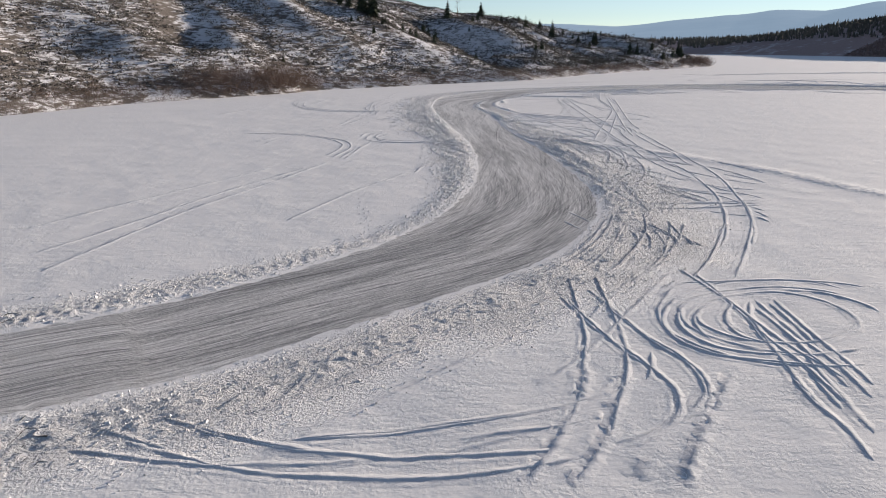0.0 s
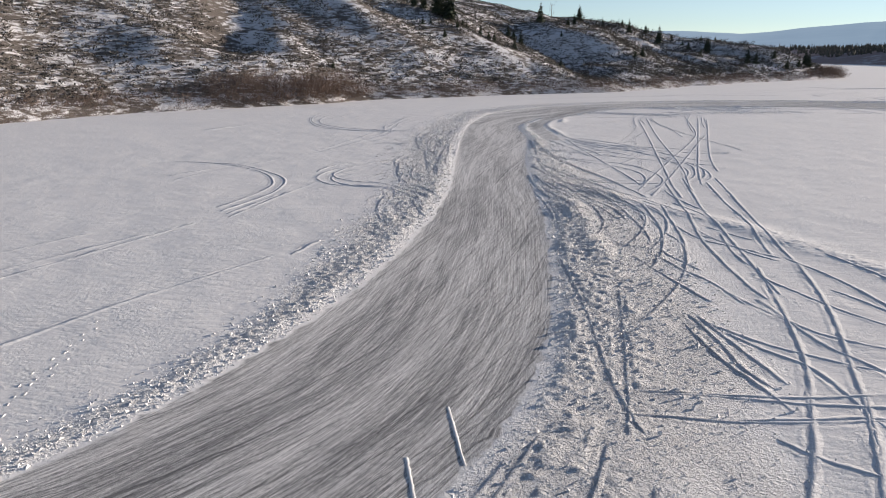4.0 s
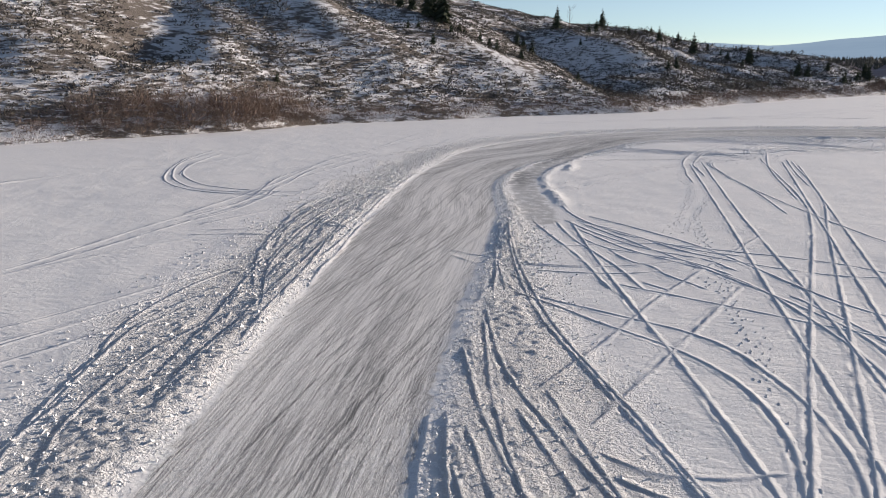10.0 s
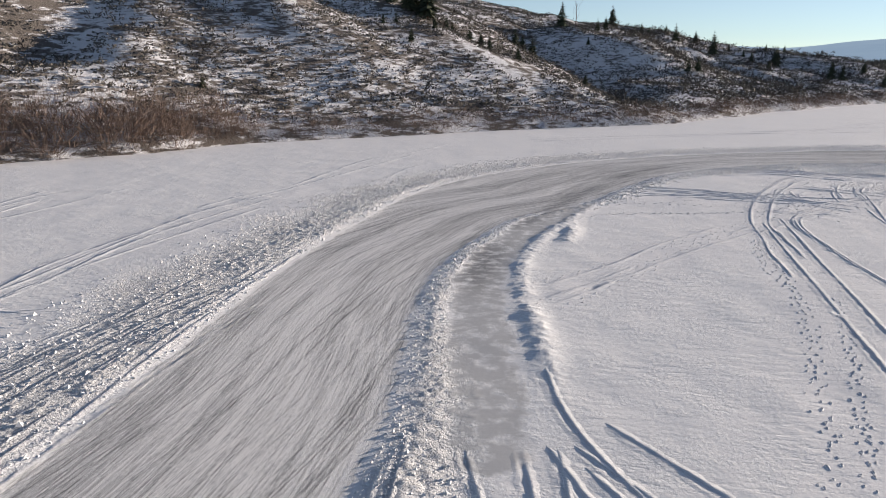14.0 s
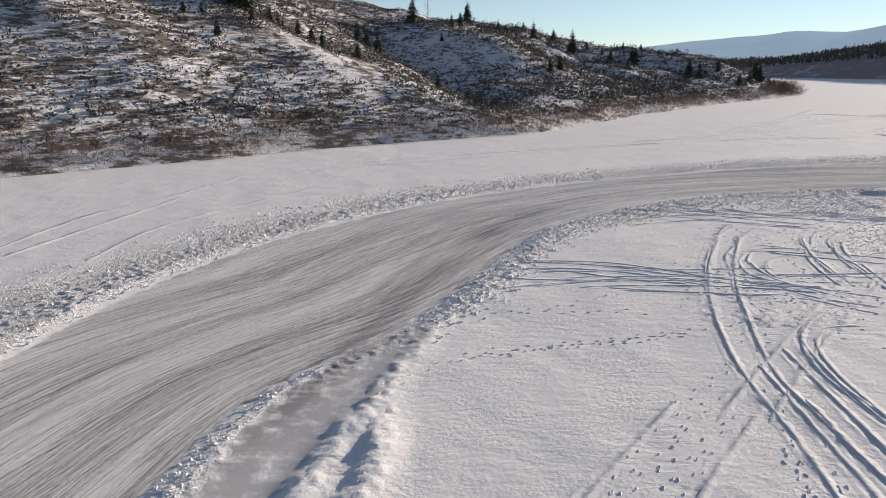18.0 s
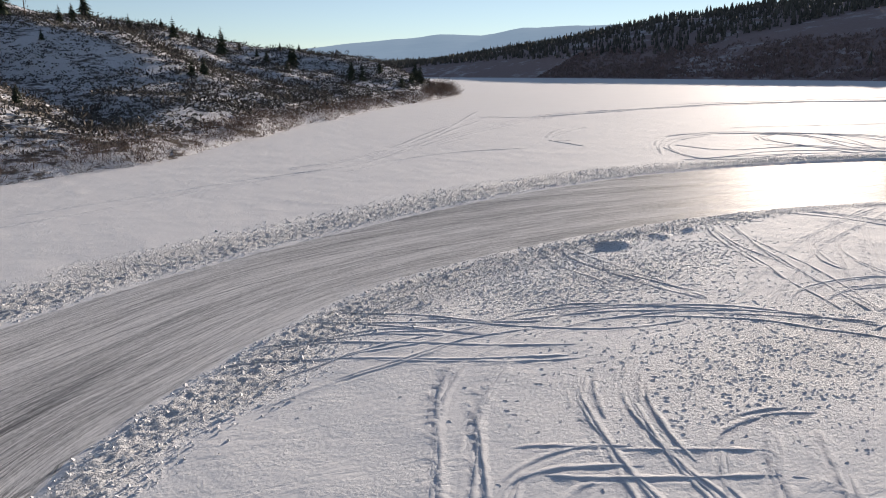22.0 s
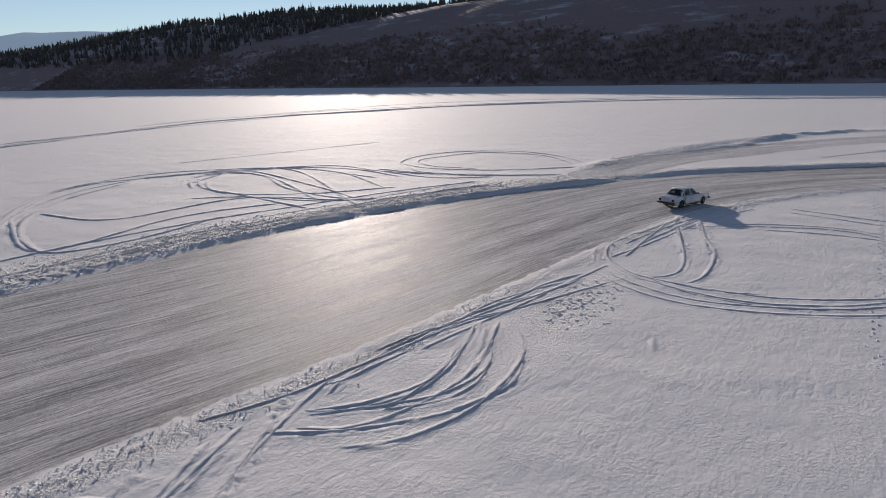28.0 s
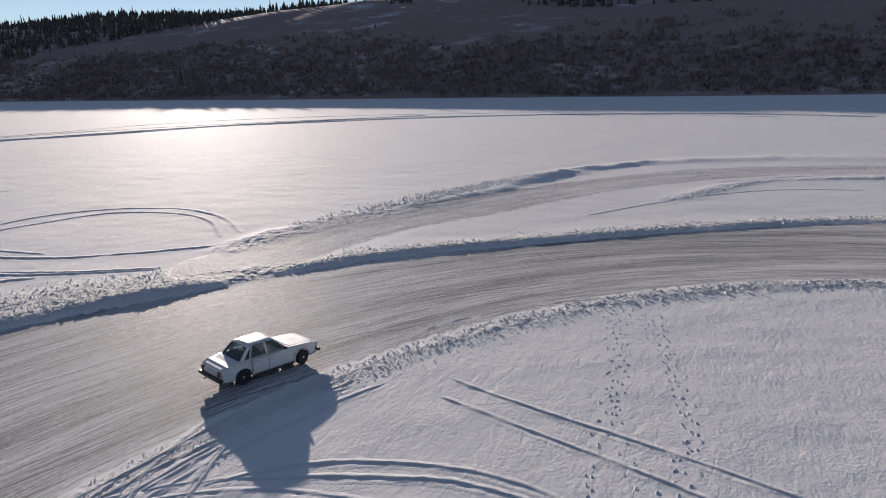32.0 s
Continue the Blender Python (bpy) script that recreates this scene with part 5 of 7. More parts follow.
deep_rut([(111.9, 195.3), (112.7, 194), (113.9, 192.6), (115, 190.4), (115.9, 187.6), (116.4, 185.2), (116.1, 182.9), (115.3, 181.6), (114.3, 180.4)])
deep_rut([(123.8, 188.4), (122.1, 184.8), (120.4, 180.4), (118.9, 176.8), (117.8, 174.3)])
deep_rut([(122.1, 188.2), (120.5, 184.6), (118.7, 180.4), (117.1, 177), (116.2, 174.7)])
deep_rut([(108.7, 195.8), (112, 195), (115.2, 194.2), (119.1, 193.5), (122.6, 192.8)])
deep_rut([(127.2, 190.8), (130, 189.1), (133.8, 185.2), (136.1, 180.8)])
packed_track([(118.8, 194.4), (115.2, 194), (112.2, 193.2), (110.1, 192.5)])
packed_track([(119.2, 193.1), (115.7, 192.5), (112.6, 191.6), (110.2, 190.8)])
footprints([(134.8, 181.3), (126.3, 179.4), (119.8, 178.4), (116.6, 178.4)])
footprints([(134.4, 182.8), (126.6, 181), (119.9, 181.2), (115.7, 181.3)])
deep_rut([(42.2, 247), (50.1, 251.5), (63.1, 265.2), (79.8, 287.6), (102.8, 313.3), (112.7, 307.1), (145.2, 312.2)])
deep_rut([(41.5, 242.4), (51.7, 247.5), (66.7, 265.2), (81.7, 285.3), (99.3, 306.4)])
deep_rut([(41.9, 245.4), (53.2, 253.3), (77.2, 281.5), (110.1, 330.8), (116.2, 338.5)])
deep_rut([(86.8, 260.9), (86, 256.7), (85.5, 248.1)])
deep_rut([(88.5, 264.4), (96.9, 273.6), (104.5, 280)])
deep_rut([(90.1, 238.9), (97.7, 248.1), (106.7, 254.6), (117.3, 255.4), (124.8, 248.9), (129.8, 236.7), (126.3, 224.8)])
deep_rut([(87.1, 234.9), (96, 245.2), (106.2, 251.5), (113.5, 252.9), (116.6, 254.7)])
deep_rut([(117.7, 247.7), (121.7, 249.8), (126.4, 246.8), (125.1, 238.5), (110.6, 219.6)])
deep_rut([(117.8, 247.5), (112.8, 241.1), (110.8, 232.7), (108.1, 222.5)])
deep_rut([(136.3, 231.3), (130.5, 225.5), (131.3, 216.6), (134.4, 209.8)])
deep_rut([(129.3, 230.8), (129.4, 224.4), (130.6, 219.3)])
deep_rut([(96.7, 248), (108.3, 254.5), (117.5, 252.5), (127.4, 242.8), (125, 227.3)])
deep_rut([(94.9, 244.7), (88.9, 230.1), (101.1, 230.5), (110.3, 226.6)])
deep_rut([(113.1, 243.9), (123.7, 246.4), (119, 232.8), (113.7, 221.9)])
deep_rut([(96.2, 245.7), (105.5, 253.6), (114.7, 253.3), (125.9, 244.3), (127.4, 235.5), (119, 222)])
deep_rut([(113.6, 252.2), (101.8, 247.7), (93.7, 240.7), (88.9, 229.9), (93.9, 226.8), (104, 227.4)])
deep_rut([(97.1, 244.5), (98.2, 235), (110, 232.1), (112.9, 222.2)])
deep_rut([(112.7, 243.7), (120.2, 248.3), (121.6, 241), (111.9, 225.2)])
deep_rut([(87.5, 261.8), (99.4, 272.1), (108.4, 277.5)])
deep_rut([(125.7, 245.9), (131.4, 238.8), (129.6, 231.2), (127.3, 221.4), (130.5, 215.3)])
deep_rut([(111.6, 241.5), (116.8, 247.2), (121.9, 246.5), (121.7, 241.4), (115.7, 232.1), (113, 222.2)])
deep_rut([(116.9, 244.9), (113.1, 240.7), (111.2, 234.9), (114.6, 227.8), (121.4, 221.6)])
deep_rut([(107, 237.8), (110.4, 232.5), (111.6, 224.8), (114.9, 219.4)])
deep_rut([(130.8, 232.7), (129.7, 223.1), (130.8, 216.4), (134.2, 209.3)])
deep_rut([(177.6, 177), (184, 167.5), (185, 160.5)])
deep_rut([(156.6, 187.5), (166.4, 180.1), (173.9, 171.6), (175.3, 162.5)])
packed_track([(46.7, 240.6), (57.5, 248.7), (68.3, 252.1), (79.2, 251.2)])
packed_track([(210.1, 327.6), (230.3, 323.7), (271.3, 311.8), (300.7, 270.2), (312.6, 219.1)])
packed_track([(4.4, 221.6), (16.6, 229.8), (34.4, 239.5), (53.9, 249.8), (85.7, 283.5), (118.6, 304.8)])
packed_track([(5, 219.1), (16.8, 225.8), (34, 237.2), (52.1, 247)])
packed_track([(53.3, 250.8), (69, 268.3), (96.7, 294.5), (125.2, 314.3), (172.1, 317.1), (233.7, 305.7), (300.1, 252.1)])
packed_track([(169.3, 328.5), (197.5, 328.1), (241.9, 311.4), (289.8, 259.9), (298.3, 194.1), (287.8, 157.6)])
packed_track([(123.4, 261.7), (138.7, 256.5), (159, 249.6)])
footprints([(22.6, 130.3), (21.5, 113.8), (20.4, 101.2)])
footprints([(21.7, 107.3), (20.9, 101.3)])
footprints([(11.8, 118.7), (12, 107.7)])
footprints([(23.9, 143.8), (21.3, 129.1)])
footprints([(24.6, 138.4), (22, 127.8), (21.7, 120), (21.7, 115.1), (21.4, 110.3), (20.9, 106), (20.4, 103.1)])
footprints([(11.6, 119.8), (12, 111.8), (12.3, 109)])
footprints([(25.2, 155.2), (23.8, 140.9), (21.6, 132.2), (21.2, 128.8), (19.9, 125.3)])
footprints([(25.8, 143.8), (24.3, 136.9), (22.4, 130.3), (21.2, 125.6), (22.1, 126.3), (22, 122.5), (21.9, 119.9)])
footprints([(12.3, 121.4), (11.9, 119.1), (11.9, 117.1)])
footprints([(12.7, 159.8), (15.8, 163.2), (19.8, 164.4), (24.5, 165.3)])
footprints([(22.3, 157.5), (20.6, 154.5)])
footprints([(15.7, 162.9), (18.5, 163.8), (21.1, 164.4), (24.6, 165.5)])
footprints([(18.4, 168.3), (20.8, 169.3), (23.3, 170.8)])
footprints([(133.2, 181.6), (112.2, 181.3), (103.6, 181.4), (95.1, 181.8), (92, 181.6)])
footprints([(120.8, 178.6), (108, 179.8), (100.8, 180.5)])
footprints([(94.7, 180.7), (92.1, 180.8)])
footprints([(133.5, 182.7), (127, 181.6), (121.5, 180.8), (117, 179.9)])
footprints([(132.9, 179.9), (125, 179.1), (120.8, 178.6), (116.5, 179.7), (112.8, 179.2)])
footprints([(116.1, 181.2), (109, 181.2)])
footprints([(133, 180.5), (127.6, 179.1), (123.5, 178.6), (120.3, 178.3)])
footprints([(73.7, 184.3), (66.2, 183.9)])
footprints([(56.7, 196.1), (58.4, 196.4), (60.4, 196.6)])
footprints([(-6.7, 54.3), (-5.6, 48.4), (-4.7, 43.6)])
footprints([(-4.8, 46.6), (-5.9, 51.2)])
footprints([(47.1, 181.3), (41.8, 178.9), (37.3, 176.7)])
footprints([(34.5, 177.2), (34, 173.8)])

tread_mark([(52.6, 189.2), (55.1, 190.5), (59.1, 192.8), (63.3, 194.8), (67.9, 196.5), (72.9, 198.1)])
tread_mark([(53.8, 188), (57.2, 189.9), (61.6, 192.4), (65, 194), (69, 195.3), (75.2, 197.4), (81.3, 200.5)])
tread_mark([(75.6, 201.5), (68.1, 196.2), (62.8, 191.8), (59, 188.6), (57.8, 187.3), (56, 185.8)])
tread_mark([(70.7, 196.1), (66.2, 192.7), (61.9, 189.2), (59.5, 187.1), (56.8, 185)])
tread_mark([(105.8, 191.5), (109.7, 192.4), (113.6, 193.7), (116.8, 194.1)])
tread_mark([(106.2, 190), (109.4, 190.8), (113, 191.8), (116.2, 192.5)])
footprints([(11.2, 143.1), (14.6, 147.4), (18, 151.8), (23.9, 159.7)])
footprints([(11.8, 140.4), (14.6, 144.4), (17.7, 149.4), (22.7, 156.8)])
footprints([(13.1, 140.1), (15.4, 143.8), (18, 148.4)])
footprints([(24.6, 155.6), (24, 150.4), (23.9, 146.2)])
tread_mark([(26.3, 166.4), (27.7, 171.4), (29.8, 177.2), (33.1, 184.7), (35.3, 187.6)])
tread_mark([(27.6, 166.1), (28.9, 170.8), (31.3, 177.5), (33.5, 182.6), (36.3, 186.2)])
tread_mark([(29.1, 165.8), (32.1, 169.6), (38.1, 176.6)])
tread_mark([(30.7, 165.5), (33.4, 168.9), (37, 173.1), (40.7, 177.5), (43.1, 179.4)])
deep_rut([(143.6, 210.9), (148.2, 215.4), (150.8, 219.4), (152, 224.1), (150.3, 229.7), (146.2, 233.2), (141.6, 233.6), (137.7, 232.6), (135.6, 231.1), (134, 228.2), (133.4, 224), (134.4, 219.4), (136.9, 215), (139, 212.2), (140.6, 210.1)])
deep_rut([(142.1, 211.7), (147.8, 217), (150, 222.1), (148.9, 227.9), (144.6, 230.4), (140.6, 231.4), (137.1, 229.6), (135.1, 226.1), (135.1, 220)])
deep_rut([(29.6, 173.2), (31.6, 172.6), (32.7, 172.1), (33.9, 171.2), (35.2, 170.4), (36.8, 169.5)])
deep_rut([(31, 173.7), (31.1, 172.7), (31.6, 171.6), (32.3, 170.4), (33.3, 169.6), (34.6, 168.9), (35.7, 168.4)])
deep_rut([(30.6, 170.6), (31.7, 170.1), (32.4, 169.6), (33.2, 168.7), (34, 168.1), (34.9, 167.5)])
deep_rut([(29.1, 174.3), (31.9, 174), (35.3, 174.3), (37.6, 174.3), (40.2, 174.6)])
packed_track([(32.8, 172.7), (36.4, 172.8), (39.9, 172.9)])
deep_rut([(39.4, 175.3), (38.7, 173.5), (38.1, 171.9), (37.5, 170.3)])
tread_mark([(27.8, 166.1), (28.9, 167.8), (30.2, 169.4)])
tread_mark([(28.1, 166), (29.4, 167.7), (30.3, 168.7)])
tread_mark([(29.2, 165.8), (30.3, 166.7), (31.7, 168), (32.9, 168.6)])
tread_mark([(29.6, 165.7), (30.8, 167), (32.2, 168.2)])
tread_mark([(43.2, 178), (41.4, 176.1), (39.3, 173.3), (37.7, 170.5)])
tread_mark([(40.9, 178.1), (38.6, 175), (37.2, 172.8), (36.5, 171.1)])
footprints([(35.2, 178.5), (34.3, 176.1), (33.9, 174.2)])
footprints([(35.8, 177), (35, 174.3)])
footprints([(28.1, 166.1), (26.3, 160.9), (25.6, 158.3), (24.8, 156.2), (24.4, 154.2)])
footprints([(26.2, 156.6), (25.6, 155.1), (25.3, 154.1)])
footprints([(19.3, 154.2), (20.9, 156.9), (22.8, 159.2), (25.4, 162.4)])
footprints([(21.1, 154.1), (22.5, 156.2), (24, 158.3)])
footprints([(17.5, 163.4), (21.1, 164.7), (24.6, 165.7), (27.6, 166.7)])
deep_rut([(32.9, 168.3), (31.3, 167.8), (29.5, 165.6), (28.5, 163), (28.3, 160.3), (28.4, 157.6)])
deep_rut([(26.8, 160.6), (26.7, 158.5), (26.6, 156.6), (26.3, 154.2)])
deep_rut([(-9.8, 20.2), (-8.4, 19.7), (-7, 18.9), (-5.7, 18.5), (-4.3, 18), (-2.6, 17.8), (-1.4, 17.6), (0.2, 17.7), (1.8, 17.8), (3.4, 18), (4.4, 18.3)])
deep_rut([(-5.2, 18.5), (-3.1, 18.7), (-1.1, 19), (1.1, 19.6), (3.9, 20.6), (5.2, 21.8)])
deep_rut([(-11.6, 18), (-10.1, 17.9), (-7.6, 17.4), (-6.3, 17.2), (-5.2, 17.3), (-3.5, 17.3), (-2.1, 17.6), (-1, 17.8)])
deep_rut([(-10.5, 19), (-8.7, 18.2), (-7.2, 17.6), (-6.3, 17.2), (-4.6, 16.8), (-3.1, 16.7), (-1.3, 16.6), (0.2, 16.7), (2.2, 17.1), (4.2, 17.7), (5, 18)])
packed_track([(-1.3, 17.4), (0.2, 17.9), (1.9, 18.6), (3.5, 19.4)])
tread_mark([(5, 24), (4.5, 21.8), (3.7, 19.9), (2.8, 18), (1.7, 16.1)])
tread_mark([(6.4, 23.5), (5.6, 21.4), (4.5, 18.6), (2.9, 15.9)])
deep_rut([(20.5, 31.3), (19.4, 32.6), (17, 33.2), (13.9, 33.1), (11.3, 32.7), (9.9, 30.7), (9.1, 28.9), (8.9, 27), (9.5, 25.5), (10.7, 24.2), (12.4, 23.5), (14.4, 23.4), (16.1, 23.9)])
deep_rut([(13.4, 31.8), (10.8, 30.3), (10, 28.6), (10.1, 26.7), (11.5, 25.2), (13.3, 24.4), (15.1, 24.7), (17, 25.4)])
deep_rut([(16.1, 31.4), (13.4, 31), (11.3, 29.6), (10.5, 27.9), (11.1, 26.4), (12.3, 25.6), (14.3, 25.6), (16.1, 26.6), (17.1, 27.8), (17.2, 29.5), (15.8, 30.6)])
packed_track([(12.4, 29.2), (11.7, 27.9), (11.9, 26.6), (13, 26)])
deep_rut([(15, 31.8), (17.4, 31.4), (18.6, 29.8), (18.6, 28.1)])
deep_rut([(14, 31.4), (13.9, 26.6), (14, 23.4), (13.7, 20)])
deep_rut([(14.9, 31.8), (14.6, 26.6), (14.5, 23.7), (14.3, 20.9)])
deep_rut([(13, 29.5), (12.2, 24), (11.9, 21.3), (11.9, 18.8), (11.5, 16.3)])
deep_rut([(13.4, 25.5), (13.1, 23.2), (12.8, 20.5), (12.5, 17.9)])
deep_rut([(6.4, 33.2), (7.3, 29.3), (8, 25.8), (8.7, 23.8), (8.6, 21.8), (7.9, 20.6), (6.7, 19.2)])
deep_rut([(5.3, 31.6), (6, 28), (6.7, 24.8), (7.4, 23.1), (7.6, 21.8), (7.4, 20.6), (6.6, 19.4), (5.3, 18.4), (4.3, 18.1)])
tread_mark([(10.2, 23.5), (8.5, 20.6), (6.9, 17.9), (5.9, 15.8)])
tread_mark([(6.2, 18.2), (5.7, 17.7), (4.7, 16.1)])
deep_rut([(20.7, 53.5), (19.2, 47.8), (17.2, 43.1), (14.2, 37), (11.7, 33.1)])
deep_rut([(22.6, 53.5), (20.6, 46.9), (17.7, 40.4), (14, 33.1)])
deep_rut([(12.1, 45.4), (13.4, 43.1), (13.6, 41.1), (13.2, 39.3), (13, 38.4)])
deep_rut([(11.7, 44.5), (12.3, 42.6), (12.3, 41.2), (11.9, 39.9)])
deep_rut([(14.7, 46.7), (14.4, 42.9), (14.3, 41.2), (14.3, 38.6)])
deep_rut([(14.5, 41.5), (14.7, 40.1), (14.7, 38.7)])
deep_rut([(13.6, 51.2), (17.1, 51.4), (20.6, 51.7), (24.8, 52.8)])
deep_rut([(13, 49.5), (15.7, 49.6), (17.8, 49.6), (20.5, 50), (23.9, 50.8)])
deep_rut([(17.8, 49.6), (19.4, 47.9), (20.7, 47.1), (21.9, 45.9)])
deep_rut([(17.5, 60.3), (18.4, 56.5), (18.8, 53.7), (19.9, 51.4)])
deep_rut([(18.3, 58.3), (19.9, 55.9), (21.3, 54.1), (21.9, 50.5), (22.7, 47.9)])
packed_track([(21.1, 63.1), (22.3, 57.1), (23.5, 54.8), (24.5, 52.1)])
deep_rut([(24.3, 70.7), (26.3, 65.1), (27.3, 58.7)])
deep_rut([(26.8, 71.9), (28.5, 66.8), (29.1, 63.1)])


def wild_ruts(edge, sign, start, end, count, near, far, seed):
    """Weaving ruts of cars that ran wide beside the track."""
    rng = np.random.default_rng(seed)
    tang = np.gradient(edge[:, :2], axis=0)
    tang /= np.hypot(tang[:, 0], tang[:, 1])[:, None]
    out = sign * np.stack([-tang[:, 1], tang[:, 0]], 1)
    for _ in range(count):
        a = rng.integers(start, end - 30)
        idx = np.arange(a, min(a + rng.integers(36, 110), end), 9)
        off = rng.uniform(near, far) + np.cumsum(rng.normal(0, 0.13, len(idx))) + rng.uniform(-0.16, 0.16) * np.arange(len(idx)) * 2
        p = edge[idx, :2] + out[idx] * np.clip(off, 0.6, None)[:, None]
        if len(p) > 2:
            deep_rut([tuple(q) for q in p], 0.028)


def sample_at(edge, x, y):
    return int(np.argmin((edge[:, 0] - x) ** 2 + (edge[:, 1] - y) ** 2))


wild_ruts(EDGE_R, -1, sample_at(EDGE_R, -14, 20), sample_at(EDGE_R, 11, 50), 8, 1.0, 6.0, 301)
wild_ruts(EDGE_L, 1, sample_at(EDGE_L, 3.5, 80), sample_at(EDGE_L, -1.8, 150), 7, 0.7, 5.5, 304)
wild_ruts(EDGE_L, 1, sample_at(EDGE_L, 75, 222), sample_at(EDGE_L, 125, 208), 16, 1.2, 7.5, 306)
wild_ruts(EDGE_R, -1, sample_at(EDGE_R, 85, 200), sample_at(EDGE_R, 125, 192), 6, 0.6, 2.5, 307)

trampled(49, 195, 10, 6, 1300)
trampled(45, 198, 6, 3, 450)
trampled(56, 196, 6, 3, 450)
trampled(52, 186, 9, 6, 260)
trampled(45.3, 182.3, 9, 6, 900)
trampled(31, 171, 5, 5, 260)
trampled(42.9, 193.2, 8, 5, 1000)
trampled(94.5, 194.2, 4, 1.6, 160, -0.9)


def core_cell(x, y):
    """Number of the fine cell under a place, or -1 outside the near part of the lake."""
    i, j = np.floor((x - GX[CORE_I]) / STEP).astype(int), np.floor((y - GY[CORE_J]) / STEP).astype(int)
    return np.where((i >= 0) & (j >= 0) & (i < CORE_N) & (j < CORE_M), j * CORE_N + i, -1)


def carve():
    """The near snow: fine cells on the rough banks, one mesh a bank, and the sheet round them."""
    banks = [("snow_bank", "rough bank of ploughed snow beside the ice track", "snow bank", e[:, :2], e, sign) for e, sign in ((EDGE_L, 1), (EDGE_R, -1))]
    claims = []
    for high, half, line in RIDGES:
        e = spline([(*p, high, half) for p in line], 0.5)
        banks.append(("snow_ridge", "loose ridge of thrown snow on the lake", "snow bank", e[:, :2], e, 0))
    for name, label, cat, line, e, sign in banks:
        tang = np.gradient(line, axis=0)
        tang /= np.hypot(tang[:, 0], tang[:, 1])[:, None]
        got = []
        for f in (np.arange(-0.3, 6.8, 0.25) if sign else np.arange(-2.8, 2.9, 0.25)):
            on = (f < np.minimum(e[:, 3], 5.2) + 0.6) if sign else (abs(f) < 1.5 * e[:, 3] + 0.4)
            p = line[on] + (sign or 1) * f * np.stack([-tang[:, 1], tang[:, 0]], 1)[on]
            got += [core_cell(p[:, 0], p[:, 1]), core_cell(p[:, 0] + 0.2, p[:, 1] + 0.2)]
        c = np.unique(np.concatenate(got))
        claims.append(c[c >= 0])
    cells, first = np.unique(np.concatenate(claims), return_index=True)
    owner = np.repeat(np.arange(len(claims)), [len(c) for c in claims])[first]
    i, j = cells % CORE_N, cells // CORE_N
    a, b = np.meshgrid(np.arange(CUT + 1), np.arange(CUT + 1))
    fi, fj = i[:, None] * CUT + a.ravel()[None], j[:, None] * CUT + b.ravel()[None]
    wide = CORE_N * CUT + 1
    keys, corner = np.unique(fj * wide + fi, return_inverse=True)
    corner = corner.reshape(fi.shape)
    x, y = GX[CORE_I] + (keys % wide) * STEP / CUT, GY[CORE_J] + (keys // wide) * STEP / CUT
    ice, along, across, frost, churn = (sample(v.reshape(GZ.shape), x, y) for v in LAKE[1:])
    rough = 0 * x
    for (name, label, cat, line, e, sign), c in zip(banks, claims):
        v = np.unique(corner[np.searchsorted(cells, c)])
        k, d = side_of(e, x[v], y[v], 8)
        out = d * sign
        limit = np.minimum(e[k, 3], 5.2)
        env = smooth_step(0.1, 1.1, out) * smooth_step(limit + 0.3, limit * 0.55, out + 1.2 * fbm(x[v] / 2.5, y[v] / 2.5, 2, 97))
        if not sign:
            env = smooth_step(1.5 * e[k, 3], 0.5 * e[k, 3], np.abs(d)) * np.clip(np.minimum(k, len(e) - 1 - k) / 3, 0, 1)
        bare = 0.32 + 0.5 * (1 - env)
        small = np.clip(value_noise(x[v] / 0.20, y[v] / 0.20, 95) - bare, 0, 1) + 0.6 * np.clip(value_noise(x[v] / 0.13, y[v] / 0.13, 98) - bare, 0, 1)
        large = np.clip(value_noise(x[v] / 0.42, y[v] / 0.42, 96) - bare - 0.1, 0, 1)
        rough[v] = np.maximum(rough[v], (env > 0) * np.clip(0.045 + 0.8 * e[k, 2], 0, 0.125) * (1.0 if sign else 0.6) * (0.8 * small + 0.06 * large))
    # wheels have pressed the lumps flat along every rut
    fi, fj = np.arange(-2, 3), np.arange(-2, 3)
    for t in TRACKS:
        ax = np.round((t[3][:, 0] - GX[CORE_I]) / (STEP / CUT)).astype(int)
        ay = np.round((t[3][:, 1] - GY[CORE_J]) / (STEP / CUT)).astype(int)
        hit = np.unique((ay[:, None, None] + fj[None, :, None]) * wide + ax[:, None, None] + fi[None, None, :])
        at = np.searchsorted(keys, hit)
        at = at[(at < len(keys))]
        at = at[np.isin(keys[at], hit)]
        rough[at] *= 0.12
    # slopes of the carving, averaged at the corners
    q = rough[corner].reshape(-1, CUT + 1, CUT + 1)
    sx = (q[:, :-1, 1:] - q[:, :-1, :-1] + q[:, 1:, 1:] - q[:, 1:, :-1]) / 2 / (STEP / CUT)
    sy = (q[:, 1:, :-1] - q[:, :-1, :-1] + q[:, 1:, 1:] - q[:, :-1, 1:]) / 2 / (STEP / CUT)
    local = grid_faces(CUT + 1, CUT + 1)
    quads = corner[:, local].reshape(-1, 4)
    count = np.bincount(quads.ravel(), minlength=len(x))
    gx = np.bincount(quads.ravel(), np.repeat(sx.reshape(-1), 4), len(x)) / count + sample(GRAD_X, x, y)
    gy = np.bincount(quads.ravel(), np.repeat(sy.reshape(-1), 4), len(x)) / count + sample(GRAD_Y, x, y)
    z = level(x, y) + rough
    per = CUT * CUT
    for n, t in enumerate(banks):
        mine = np.where(owner == n)[0]
        if not len(mine):
            continue
        f = quads.reshape(-1, per, 4)[mine].reshape(-1, 4)
        used, back = np.unique(f, return_inverse=True)
